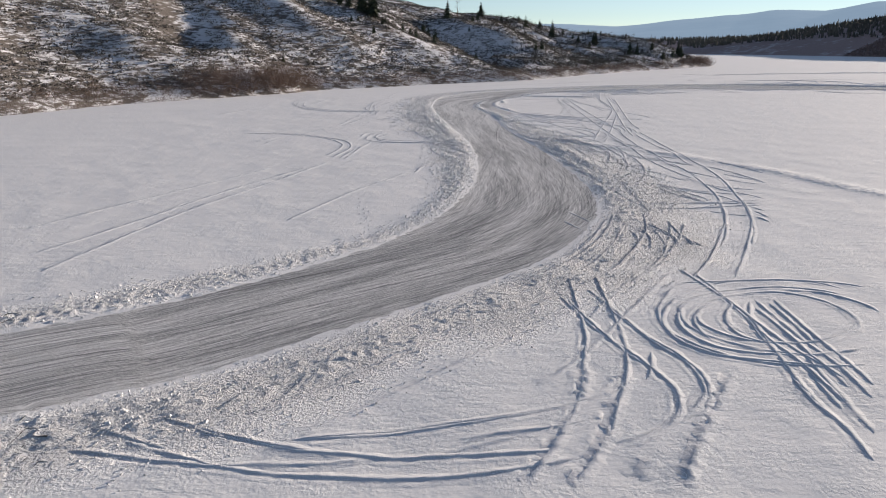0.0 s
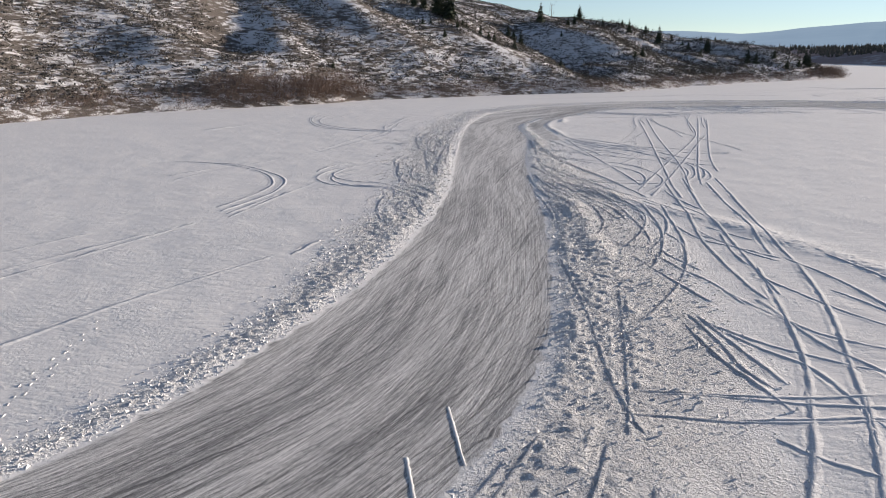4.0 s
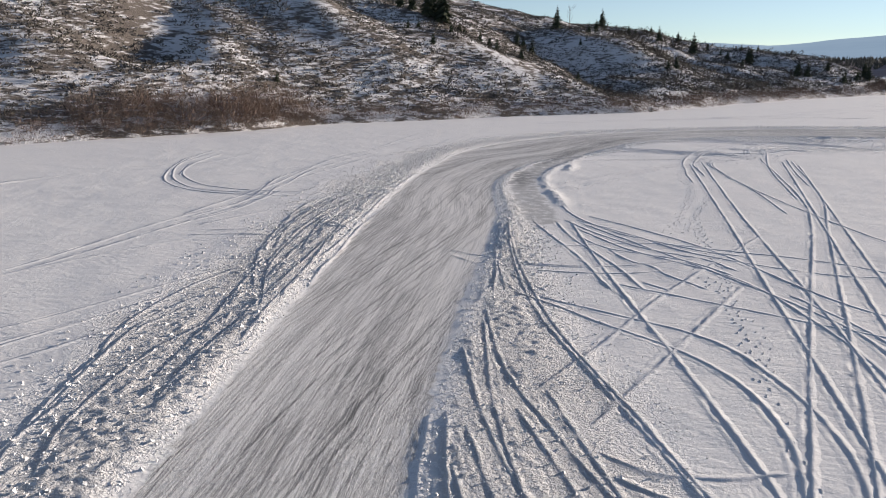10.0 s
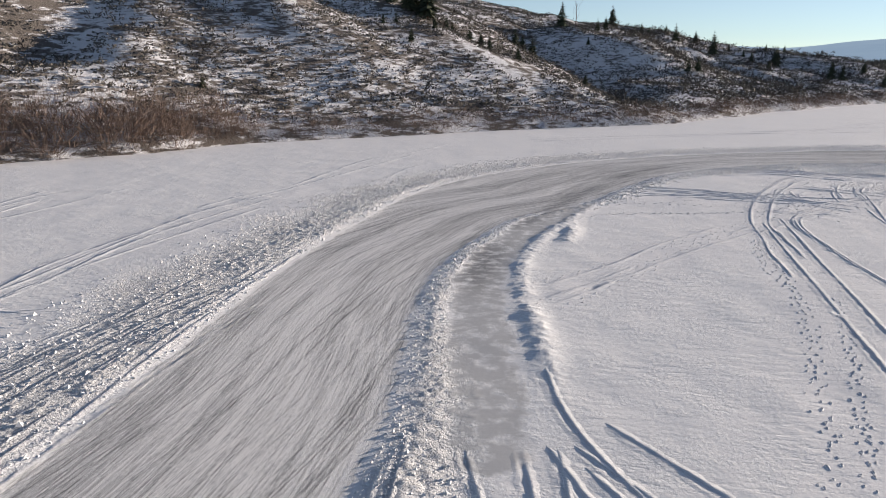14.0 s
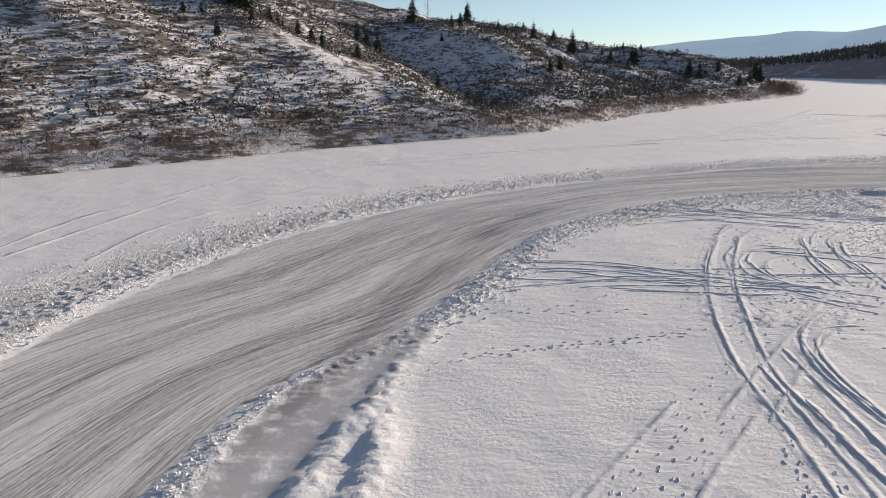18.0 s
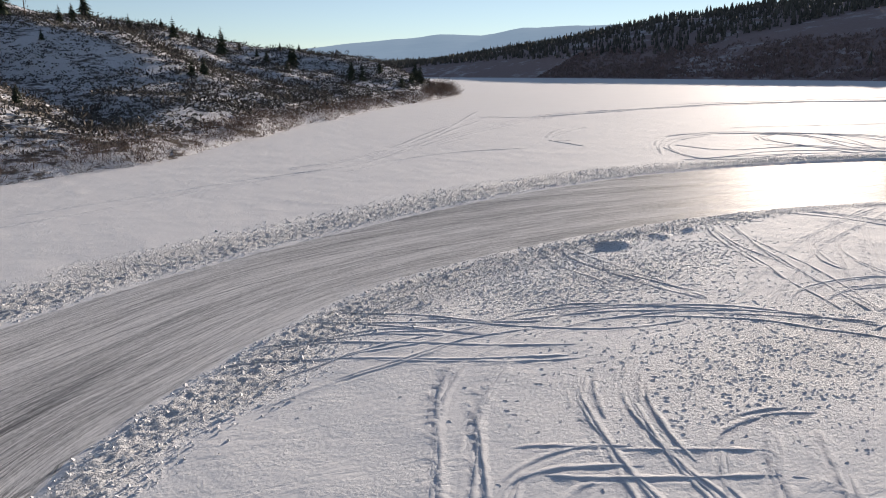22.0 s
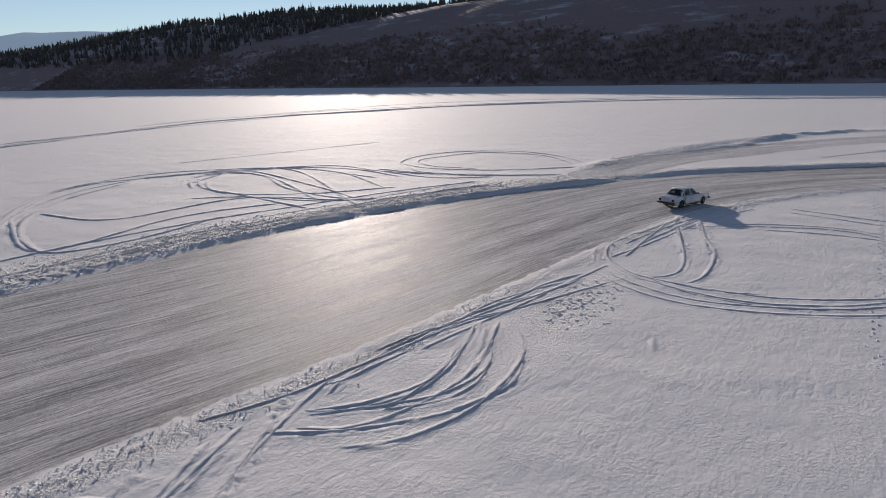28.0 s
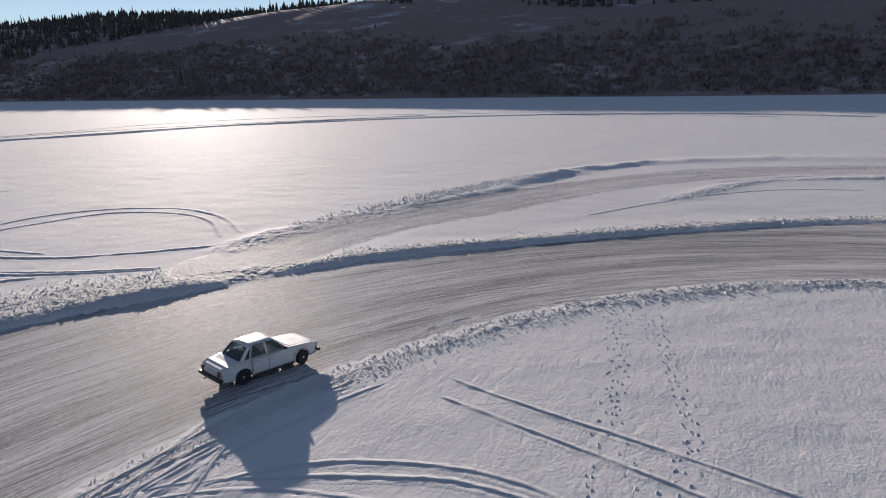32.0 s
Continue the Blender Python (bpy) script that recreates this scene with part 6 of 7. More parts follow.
        me = snow_mesh(t[0], x[used], y[used], z[used], gx[used], gy[used], back.reshape(-1, 4), ice[used], (along[used], across[used]), frost[used], churn[used], 0 * x[used])
        tagged(new(t[0], me), t[1], t[2], kind="structure")
    # the sheet itself, open where the fine cells lie
    xs, ys = (v.ravel() for v in np.meshgrid(GX, GY))
    faces = grid_faces(len(GX), len(GY))
    mid = core_cell(xs[faces].mean(1), ys[faces].mean(1))
    faces = faces[~np.isin(mid, cells)]
    ice, along, across, frost, churn = LAKE[1:]
    me = snow_mesh("ground", xs, ys, LAKE[0], GRAD_X.ravel(), GRAD_Y.ravel(), faces, ice, (along, across), frost, churn, 0 * xs)
    tagged(new("ground", me), "snow-covered frozen lake with a swept grey ice track", "frozen lake", kind="structure")


carve()


PROFILE = np.array([-5.2, -2.6, -1.2, -0.85, 0.85, 1.2, 2.6, 5.2])


def ribbon(name, line, half, lip, tone, label, category, seed):
    """One wheel's rut: a pressed floor between ragged lips of snow, the sunward one raised to shade it."""
    rng = np.random.default_rng(seed)
    tang = np.gradient(line, axis=0)
    tang /= np.maximum(np.hypot(tang[:, 0], tang[:, 1]), 1e-6)[:, None]
    n = len(line)
    wander = half * 0.1 * rng.normal(size=(n, 1))
    off = PROFILE[None] * half * rng.uniform(0.85, 1.15, (n, 8)) + wander
    x, y = line[:, :1] - tang[:, 1:] * off, line[:, 1:] + tang[:, :1] * off
    # lip height follows the sun direction, so the floor's shade is built into the shape
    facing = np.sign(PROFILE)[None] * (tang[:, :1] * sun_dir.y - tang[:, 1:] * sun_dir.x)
    skew = 0.08 + 1.0 * smooth_step(-0.35, 0.45, facing)
    flat = (x.ravel(), y.ravel())
    ice = sample(LAKE[1].reshape(GZ.shape), *flat)
    ends = np.clip(np.minimum(np.arange(n), n - 1 - np.arange(n)) / 5.0, 0, 1)[:, None]
    worn = ends * (0.6 + 0.4 * np.sin(np.arange(n)[:, None] * 0.075 + seed) ** 2) * (1 - 0.85 * np.clip(ice.reshape(n, 8) * 1.3, 0, 1))
    up = lip * np.array([0, 0.5, 1, 0, 0, 1, 0.5, 0])[None] * rng.uniform(0.5, 1.3, (n, 8)) * worn * skew + 0.009
    up[:, 2:6] += (0.014 if name == "tread_mark" else 0.006) * rng.normal(size=(n, 4)) * ends
    up[:, [0, 7]] = -0.012
    up -= (1 - ends) * 0.06
    z = level(*flat) + up.ravel()
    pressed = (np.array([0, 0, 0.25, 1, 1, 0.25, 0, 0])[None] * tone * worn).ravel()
    me = mesh_from(name, np.stack([*flat, z], 1), grid_faces(8, n), M_LAKE, True)
    rest = [sample(v.reshape(GZ.shape), *flat) for v in LAKE[2:]]
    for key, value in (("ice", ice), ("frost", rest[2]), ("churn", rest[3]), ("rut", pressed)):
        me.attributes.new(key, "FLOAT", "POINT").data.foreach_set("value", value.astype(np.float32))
    me.attributes.new("road", "FLOAT_VECTOR", "POINT").data.foreach_set("vector", np.stack([rest[0], rest[1], 0 * z], 1).astype(np.float32).ravel())
    tagged(new(name, me), label, category, kind="structure")


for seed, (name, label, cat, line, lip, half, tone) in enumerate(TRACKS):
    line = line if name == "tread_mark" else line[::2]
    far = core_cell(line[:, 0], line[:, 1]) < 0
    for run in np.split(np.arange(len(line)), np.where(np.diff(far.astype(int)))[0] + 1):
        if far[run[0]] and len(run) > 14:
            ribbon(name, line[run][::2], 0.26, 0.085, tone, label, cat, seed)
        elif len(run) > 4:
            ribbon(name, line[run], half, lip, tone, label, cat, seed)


def print_mesh(name, label, steps, turn):
    """Boot marks: a pressed hollow with a crumbled rim, joined into one mesh."""
    rng = np.random.default_rng(len(steps))
    n, sides = len(steps), 6
    a = np.arange(sides) * 2 * np.pi / sides
    shape = np.array([(r * long * math.cos(t), r * wide * math.sin(t)) for r, long, wide in ((1.0, 0.09, 0.028), (1.0, 0.105, 0.042), (1.0, 0.14, 0.07)) for t in a])
    up = np.repeat([0.002, 0.022, -0.012], sides)
    small = 0.68 if name == "trampled_snow" else 0.78
    p = small * shape[None] * rng.uniform(0.75, 1.2, (n, 3 * sides, 1)) * rng.uniform(0.8, 1.25, (n, 1, 1))
    # rim raised towards the sun, shaped so that its shadow darkens the hollow
    sunward = 0.1 + 0.9 * smooth_step(-0.5, 0.7, np.cos(np.tile(a, 3)[None] + turn[:, None]) * sun_dir.x + np.sin(np.tile(a, 3)[None] + turn[:, None]) * sun_dir.y)
    x = (p[..., 0] * np.cos(turn)[:, None] - p[..., 1] * np.sin(turn)[:, None] + steps[:, :1]).ravel()
    y = (p[..., 0] * np.sin(turn)[:, None] + p[..., 1] * np.cos(turn)[:, None] + steps[:, 1:]).ravel()
    z = level(x, y) + 0.01 + (np.where(up > 0, small * up[None] * sunward, up[None]) * rng.uniform(0.5, 1.3, (n, 3 * sides))).ravel()
    quads = [(r * sides + k, r * sides + (k + 1) % sides, (r + 1) * sides + (k + 1) % sides, (r + 1) * sides + k) for r in range(2) for k in range(sides)]
    quads += [(0, 1, 2, 3), (0, 3, 4, 5)]
    faces = (np.array(quads)[None, :, ::-1] + 3 * sides * np.arange(n)[:, None, None]).reshape(-1, 4)
    me = mesh_from(name, np.stack([x, y, z], 1), faces, M_LAKE, False)
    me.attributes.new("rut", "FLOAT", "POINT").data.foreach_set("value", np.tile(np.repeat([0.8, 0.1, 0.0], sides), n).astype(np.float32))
    tagged(new(name, me), label, "footprints", kind="stuff" if n > 150 else "structure")


for marks in PRINTS:
    print_mesh(*marks)

# two bars of snow left on the ice where the track bends
for k, (ax, ay, bx, by) in enumerate(((8.7, 49.6, 9.8, 45.8), (8.0, 46.4, 8.8, 43.8))):
    bar = np.stack([np.linspace(ax, bx, 14), np.linspace(ay, by, 14)], 1)
    rng = np.random.default_rng(k)
    off, up = np.array([-0.09, -0.045, 0.0, 0.045, 0.09])[None], np.array([-0.05, 0.012, 0.02, 0.012, -0.05])[None]
    t = (bar[-1] - bar[0]) / np.hypot(*(bar[-1] - bar[0]))
    px = bar[:, :1] - t[1] * off * rng.uniform(0.7, 1.4, (14, 5))
    py = bar[:, 1:] + t[0] * off * rng.uniform(0.8, 1.2, (14, 5))
    pz = level(px.ravel(), py.ravel()).reshape(px.shape) + up * rng.uniform(0.4, 1.5, (14, 5))
    pz[0], pz[-1] = pz[0] - 0.12, pz[-1] - 0.12
    me = mesh_from("snow_bar", np.stack([px.ravel(), py.ravel(), pz.ravel()], 1), grid_faces(5, 14), M_CLUMP, True)
    tagged(new("snow_bar", me), "narrow bar of packed snow lying on the ice", "snow bar", "snow bars on the track")


# ---- thrown snow along the banks ----
def clumps(name, edge, sign, seed, label, n=60000):
    rng = np.random.default_rng(seed)
    k = rng.integers(min(40, len(edge) // 8), len(edge) - min(30, len(edge) // 8), n)
    tang = np.gradient(edge[:, :2], axis=0)[k]
    tang /= np.hypot(tang[:, 0], tang[:, 1])[:, None]
    out = rng.beta(1.2, 1.9, n) * (edge[k, 3] * 1.25 + 0.4) - 0.1
    x = edge[k, 0] - sign * tang[:, 1] * out + rng.normal(size=n) * 0.3
    y = edge[k, 1] + sign * tang[:, 0] * out + rng.normal(size=n) * 0.3
    dry = sample(LAKE[1].reshape(GZ.shape), x, y) < 0.35
    x, y, n = x[dry], y[dry], int(dry.sum())
    size = np.clip(rng.gamma(2.2, 0.017, n), 0.015, 0.11) * np.clip(edge[k, 2][dry] / 0.09, 0.5, 1.1)
    shape = np.array([(1, 0, 0), (-0.5, 0.87, 0), (-0.5, -0.87, 0), (0, 0, 0.7)])
    tri = np.array([(0, 1, 3), (1, 2, 3), (2, 0, 3)])
    turn = rng.uniform(0, 6.28, n)
    v = np.repeat(shape[None], n, 0) + 0.28 * rng.normal(size=(n, 4, 3))
    vx = (v[..., 0] * np.cos(turn)[:, None] - v[..., 1] * np.sin(turn)[:, None]) * size[:, None] + x[:, None]
    vy = (v[..., 0] * np.sin(turn)[:, None] + v[..., 1] * np.cos(turn)[:, None]) * size[:, None] + y[:, None]
    vz = v[..., 2] * size[:, None] + (level(x, y) + 0.015)[:, None]
    faces = (tri[None] + 4 * np.arange(n)[:, None, None]).reshape(-1, 3)
    me = mesh_from(name, np.stack([vx, vy, vz], -1).reshape(-1, 3), faces, M_CLUMP)
    tagged(new(name, me), label, "snow clumps", kind="stuff")


clumps("snow_clumps", EDGE_L, 1, 11, "broken lumps of snow thrown up beside the ice track")
clumps("snow_clumps", EDGE_R, -1, 12, "broken lumps of snow thrown up beside the ice track")
berm = spline([(141.6, 208.5, 0.12, 2.6), (146.7, 205.7, 0.13, 3.4), (154.6, 203.1, 0.13, 3.6), (164.6, 200.1, 0.13, 3.4), (174.9, 195.8, 0.12, 3.0), (183.9, 190.1, 0.1, 2.4)], 0.5)
clumps("snow_clumps", berm, 1, 13, "wide band of broken snow lumps beside the side lane", 9000)

# ---- plants ----
def tufts(name, places, heights, widths, blades, material, label, category, seed, lean=0.6, thin=1.0, bushy=0.0):
    """Shrubs as bunches of narrow leaning blades, joined into one mesh."""
    rng = np.random.default_rng(seed)
    n = len(places)
    a = rng.uniform(0, 2 * np.pi, (n, blades))
    tilt = rng.uniform(0.1, 1.0, (n, blades)) * lean
    long = heights[:, None] * rng.uniform(0.55, 1.1, (n, blades))
    root = places[:, None, :] + np.stack([np.cos(a) * widths[:, None] * 0.3, np.sin(a) * widths[:, None] * 0.3, 0 * a], -1) * rng.uniform(0, 1, (n, blades))[..., None]
    lift = rng.uniform(0, 1, (n, blades)) * bushy
    out = (np.sin(lift * 2.2) * widths[:, None] * 0.45)[..., None]
    root = root + np.stack([np.cos(a), np.sin(a), 0 * a], -1) * out
    root[..., 2] += lift * heights[:, None]
    long, spread = long * (1 - 0.55 * bushy), widths[:, None] * (1 - 0.5 * bushy)
    tip = root + np.stack([np.cos(a) * np.sin(tilt) * spread, np.sin(a) * np.sin(tilt) * spread, long * np.cos(tilt * 0.7)], -1)
    b = rng.uniform(0, 2 * np.pi, (n, blades))
    w = (widths[:, None] * rng.uniform(0.10, 0.24, (n, blades)) * thin)[..., None]
    flat = np.stack([np.cos(b), np.sin(b), 0.3 * np.sin(3 * b)], -1) * w
    mid = root * 0.45 + tip * 0.55
    verts = np.stack([root, mid + flat, tip, mid - flat], 2).reshape(-1, 3)
    faces = np.arange(len(verts)).reshape(-1, 4)
    me = mesh_from(name, verts, faces, material)
    return tagged(new(name, me), label, category, kind="stuff")


def scatter_hill(n, x0, x1, y0, y1, dmin, dmax, seed, clump=0.0):
    rng = np.random.default_rng(seed)
    x, y = rng.uniform(x0, x1, n), rng.uniform(y0, y1, n)
    z, d = hill_height(x, y)
    keep = (d > dmin) & (d < dmax)
    if clump:
        keep &= fbm(x / 12, y / 12, 3, seed) + 0.5 > clump
    return np.stack([x, y, z - 0.05], 1)[keep], d[keep]


rng = np.random.default_rng(5)
p, d = scatter_hill(100000, -190, 165, 110, 470, 4, 160, 101, 0.36)
tufts("sagebrush", p, rng.uniform(0.3, 0.75, len(p)), rng.uniform(0.45, 1.2, len(p)), 5, M_SAGE, "grey-brown sagebrush dotting the snowy slope", "shrubs", 201, 0.9, 1.35, 0.5)
p, d = scatter_hill(40000, 15, 168, 265, 475, 3, 120, 107, 0.3)
p = p[:3000]
tufts("sagebrush", p, rng.uniform(0.4, 0.9, len(p)), rng.uniform(0.5, 1.25, len(p)), 5, M_SAGE, "grey-brown sagebrush crowding the snowy point", "shrubs", 206, 0.9, 1.3, 0.6)
p, d = scatter_hill(60000, -60, 168, 160, 480, -0.6, 2.2, 108)
p = p[:1500]
tufts("willow_thicket", p, rng.uniform(0.8, 1.5, len(p)), rng.uniform(0.8, 1.3, len(p)), 20, M_WILLOW, "low dark willow scrub at the edge of the ice", "shrubs", 207, 1.5, 0.1, 0.88)
p, d = scatter_hill(90000, -120, 168, 60, 480, -1.0, 5.5, 102)
p = p[:3300]
tall = 1.0 + 0.7 * np.exp(-((p[:, 0] + 47) ** 2 + (p[:, 1] - 190) ** 2) / 200) + 1.3 * np.exp(-((p[:, 0] - 150) ** 2 + (p[:, 1] - 445) ** 2) / 400)
tall = tall * (0.8 + 0.9 * (fbm(p[:, 0] / 9, p[:, 1] / 9, 2, 70) + 0.5))
tufts("willow_thicket", p, rng.uniform(0.8, 1.7, len(p)) * tall, rng.uniform(0.9, 1.5, len(p)) * tall ** 1.2, 30, M_WILLOW, "bare reddish-brown willow thicket along the shore", "shrubs", 202, 1.5, 0.085, 0.88)

p, d = scatter_hill(60000, -62, -34, 172, 210, -0.5, 8, 104)
p = p[:420]
tufts("willow_thicket", p, rng.uniform(1.8, 4.2, len(p)), rng.uniform(1.0, 1.8, len(p)), 46, M_WILLOW, "tall clump of bare willow bushes at the shore", "shrubs", 204, 1.5, 0.055, 0.92)
p, d = scatter_hill(26000, -150, 166, 120, 470, 5, 120, 105, 0.42)
p = p[:2200]
p = np.vstack([p, scatter_hill(14000, 30, 166, 280, 470, 4, 120, 106, 0.35)[0][:340]])
big = np.where(p[:, 0] > 20, 1.5, 1.0)
tufts("juniper_bushes", p, big * rng.uniform(0.6, 1.5, len(p)), big * rng.uniform(0.9, 2.0, len(p)), 16, M_JUNIPER, "dark low juniper bushes scattered on the slope", "shrubs", 205, 1.2, 0.45, 0.8)


def needles(height, seed, dense=1.0):
    """A conifer crown: whorls of drooping ragged boughs."""
    rng = np.random.default_rng(seed)
    verts, faces = [], []
    layers = int(15 * dense)
    for k in range(layers):
        f = k / (layers - 1)
        z = height * (0.10 + 0.88 * f)
        reach = height * 0.27 * (1 - f) ** 0.75 * rng.uniform(0.65, 1.1) + 0.04 * height * (1 - f) + 0.05
        for b in range(9 if f < 0.8 else 5):
            a = b * 0.7 + k * 1.9 + rng.normal() * 0.25
            r = reach * rng.uniform(0.55, 1.15)
            c, s = math.cos(a), math.sin(a)
            w = r * rng.uniform(0.18, 0.30)
            drop = r * rng.uniform(0.15, 0.5)
            base = len(verts)
            for u, v, h in ((0.0, 0.0, 0.06 * height * (1 - f)), (0.5, 1.0, 0.0), (0.55, 0.0, 0.05 * height * (1 - f)), (0.5, -1.0, 0.0), (1.0, 0.0, 0.0)):
                verts.append((c * r * u - s * w * v, s * r * u + c * w * v, z + h - drop * u))
            faces += [(base, base + 1, base + 2), (base, base + 2, base + 3), (base + 1, base + 4, base + 2), (base + 2, base + 4, base + 3)]
    return verts, faces


def tube(points, radii, sides=6):
    """Vertices and quads of a tapered bent tube."""
    verts, faces = [], []
    for p, r in zip(points, radii):
        for k in range(sides):
            a = 2 * math.pi * k / sides
            verts.append((p[0] + r * math.cos(a), p[1] + r * math.sin(a), p[2]))
    for i in range(len(points) - 1):
        for k in range(sides):
            faces.append((i * sides + k, i * sides + (k + 1) % sides, (i + 1) * sides + (k + 1) % sides, (i + 1) * sides + k))
    return verts, faces


def conifer(seed, dense):
    tree = tagged(new("conifer"), "dark green conifer standing on the snowy slope", "tree", "conifers on the hillside")
    v, f = tube([(0, 0, -0.05), (0.006, 0.004, 0.4), (0.0, 0.01, 0.97)], (0.022, 0.016, 0.003))
    trunk = new("trunk", mesh_from("trunk", v, f, M_BARK, True))
    crown = new("crown", mesh_from("crown", *needles(1.0, seed, dense), M_PINE))
    trunk.parent = crown.parent = tree
    return tree


def bare_tree(x, y, height):
    rng = np.random.default_rng(9)
    tree = tagged(new("bare_tree"), "leafless grey tree on the ridge", "tree")
    z = float(hill_height(np.array([x]), np.array([y]))[0][0])
    tree.matrix_world = pose(x, y, z)
    v, f = tube([(0, 0, -0.3), (0.1, 0, height * 0.4), (0.0, 0.1, height * 0.75), (0.1, 0, height)], (0.16, 0.12, 0.07, 0.02))
    trunk = new("trunk", mesh_from("trunk", v, f, M_BARK, True))
    trunk.parent = tree
    for k in range(18):
        at = height * rng.uniform(0.3, 0.95)
        a, r = rng.uniform(0, 6.28), height * rng.uniform(0.1, 0.24)
        c, s = math.cos(a), math.sin(a)
        v, f = tube([(0, 0, at), (c * r * 0.5, s * r * 0.5, at + r * 0.25), (c * r, s * r, at + r * 0.8), (c * r * 1.15, s * r * 1.1, at + r * 1.2)], (0.05, 0.035, 0.02, 0.008), 4)
        limb = new("limb", mesh_from("limb", v, f, M_BARK))
        limb.parent = tree


KINDS = [conifer(31, 1.0), conifer(32, 1.3), conifer(33, 0.8), conifer(34, 1.1)]
PINES = [(3, 388, 9.4), (22, 422, 10.6), (31, 423, 4.3), (35, 442, 5.0), (38, 439, 3.7), (46, 449, 3.9), (48, 429, 7.3), (59, 452, 5.5), (64, 434, 9.7), (73, 451, 3.9),
         (77, 439, 3.8), (79, 432, 5.2), (89, 454, 3.5), (89, 433, 8.3), (82, 414, 5.4), (97, 456, 3.2), (89, 438, 6.1), (105, 415, 7.9), (109, 415, 7.2), (122, 432, 5.4), (123, 412, 5.8),
         (140, 440, 8.1), (133, 427, 6.2), (140, 435, 8.3), (-8, 327, 5.8), (-6, 329, 5.4), (-3, 328, 7.8)]
PINES += [(-3, 285, 3.8), (-10, 286, 3.9), (13, 284, 3.8), (44, 349, 4.8), (47, 350, 5.1), (13, 357, 2.8), (19, 396, 5.2), (16, 389, 4.8), (-39, 290, 6.0), (-36, 292, 6.4), (-31, 290, 9.2), (-30, 293, 9.6),
          (-26, 290, 11.5), (-27.5, 291, 10), (-33, 274, 2.6), (-31, 278, 2.3), (-24, 264, 3.4), (-22, 293, 3.7), (-21, 296, 2.9), (-15, 287, 3.9), (-12, 285, 3.5), (-46, 215, 2.3), (-22, 279, 3.0)]
for n, (x, y, h) in enumerate(PINES):
    z = float(hill_height(np.array([x + 0.0]), np.array([y + 0.0]))[0][0])
    m = pose(x, y, z, 0, 0, n * 77) @ Matrix.Scale(h, 4)
    if n < 4:
        KINDS[n].matrix_world = m
    else:
        t = copy_thing(KINDS[n % 4], Matrix.Identity(4))
        t.matrix_basis = m
bare_tree(8, 390, 8.8)


def far_forest():
    """The wooded crest and slopes across the lake, too many trees to count."""
    rng = np.random.default_rng(77)
    x, y = rng.uniform(440, 1300, 130000), rng.uniform(-250, 1800, 130000)
    z, d = far_height(x, y)
    crest = np.interp(y, [-300, 300, 600, 900, 1800], [0.6, 0.65, 0.8, 1.0, 1.0])
    wood = fbm(x / 160, y / 160, 3, 130) + 0.5
    keep = (d > 8) & (d < 520) & (wood + 0.5 * crest * smooth_step(110, 240, d) + 0.4 * smooth_step(560, 760, y) * smooth_step(20, 90, d) > 0.78)
    x, y, z = x[keep][:11000], y[keep][:11000], z[keep][:11000]
    n = len(x)
    h, turn = rng.uniform(4, 10.5, n), rng.uniform(0, 6.28, n)
    ring = []
    for r, f in ((0.20, 0.08), (0.10, 0.42), (0.155, 0.40), (0.06, 0.72), (0.09, 0.70)):
        ring.append([(r * math.cos(k * 1.2566), r * math.sin(k * 1.2566), f) for k in range(5)])
    shape = np.array([p for r in ring for p in r] + [(0, 0, 1.0)])
    tri = []
    for lo, hi in ((0, 1), (2, 3)):
        for k in range(5):
            a, b, c, e = lo * 5 + k, lo * 5 + (k + 1) % 5, hi * 5 + (k + 1) % 5, hi * 5 + k
            tri += [(a, b, c), (a, c, e)]
    tri += [(20 + k, 20 + (k + 1) % 5, 25) for k in range(5)]
    tri = np.array(tri)
    v = np.repeat(shape[None], n, 0) * (1 + 0.18 * rng.normal(size=(n, len(shape), 3)))
    c, s = np.cos(turn)[:, None], np.sin(turn)[:, None]
    px = (v[..., 0] * c - v[..., 1] * s) * h[:, None] + x[:, None]
    py = (v[..., 0] * s + v[..., 1] * c) * h[:, None] + y[:, None]
    pz = v[..., 2] * h[:, None] + z[:, None] - 0.3
    faces = (tri[None] + len(shape) * np.arange(n)[:, None, None]).reshape(-1, 3)
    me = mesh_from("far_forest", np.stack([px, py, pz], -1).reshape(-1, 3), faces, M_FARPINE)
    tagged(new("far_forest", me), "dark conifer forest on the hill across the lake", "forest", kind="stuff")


far_forest()
x, y = rng.uniform(430, 560, 60000), rng.uniform(-250, 900, 60000)
z, d = far_height(x, y)
keep = (d > 0) & (d < 110) & (rng.uniform(size=60000) > d / 95 + 1.4 * fbm(x / 40, y / 40, 3, 140))
p = np.stack([x, y, z - 0.1], 1)[keep][:10000]
tufts("shore_brush", p, rng.uniform(1.5, 4.0, len(p)), rng.uniform(2.0, 4.0, len(p)), 5, M_BRUSH, "dark leafless brush along the far shore", "shrubs", 203, 1.0)


# ---- the car ----
def part(name, verts, faces, material, parent, label="", smooth=False, bevel=0.0):
    bm = bmesh.new()
    vs = [bm.verts.new(v) for v in verts]
    for f in faces:
        bm.faces.new([vs[i] for i in f])
    bmesh.ops.recalc_face_normals(bm, faces=bm.faces)
    if bevel:
        bmesh.ops.bevel(bm, geom=list(bm.edges), offset=bevel, segments=2, affect="EDGES", profile=0.6)
    for f in bm.faces:
        f.smooth = smooth
    me = bpy.data.meshes.new(name)
    bm.to_mesh(me)
    bm.free()
    me.materials.append(material)
    ob = new(name, me)
    ob.parent = parent
    if label:
        ob["label"] = label
    return ob


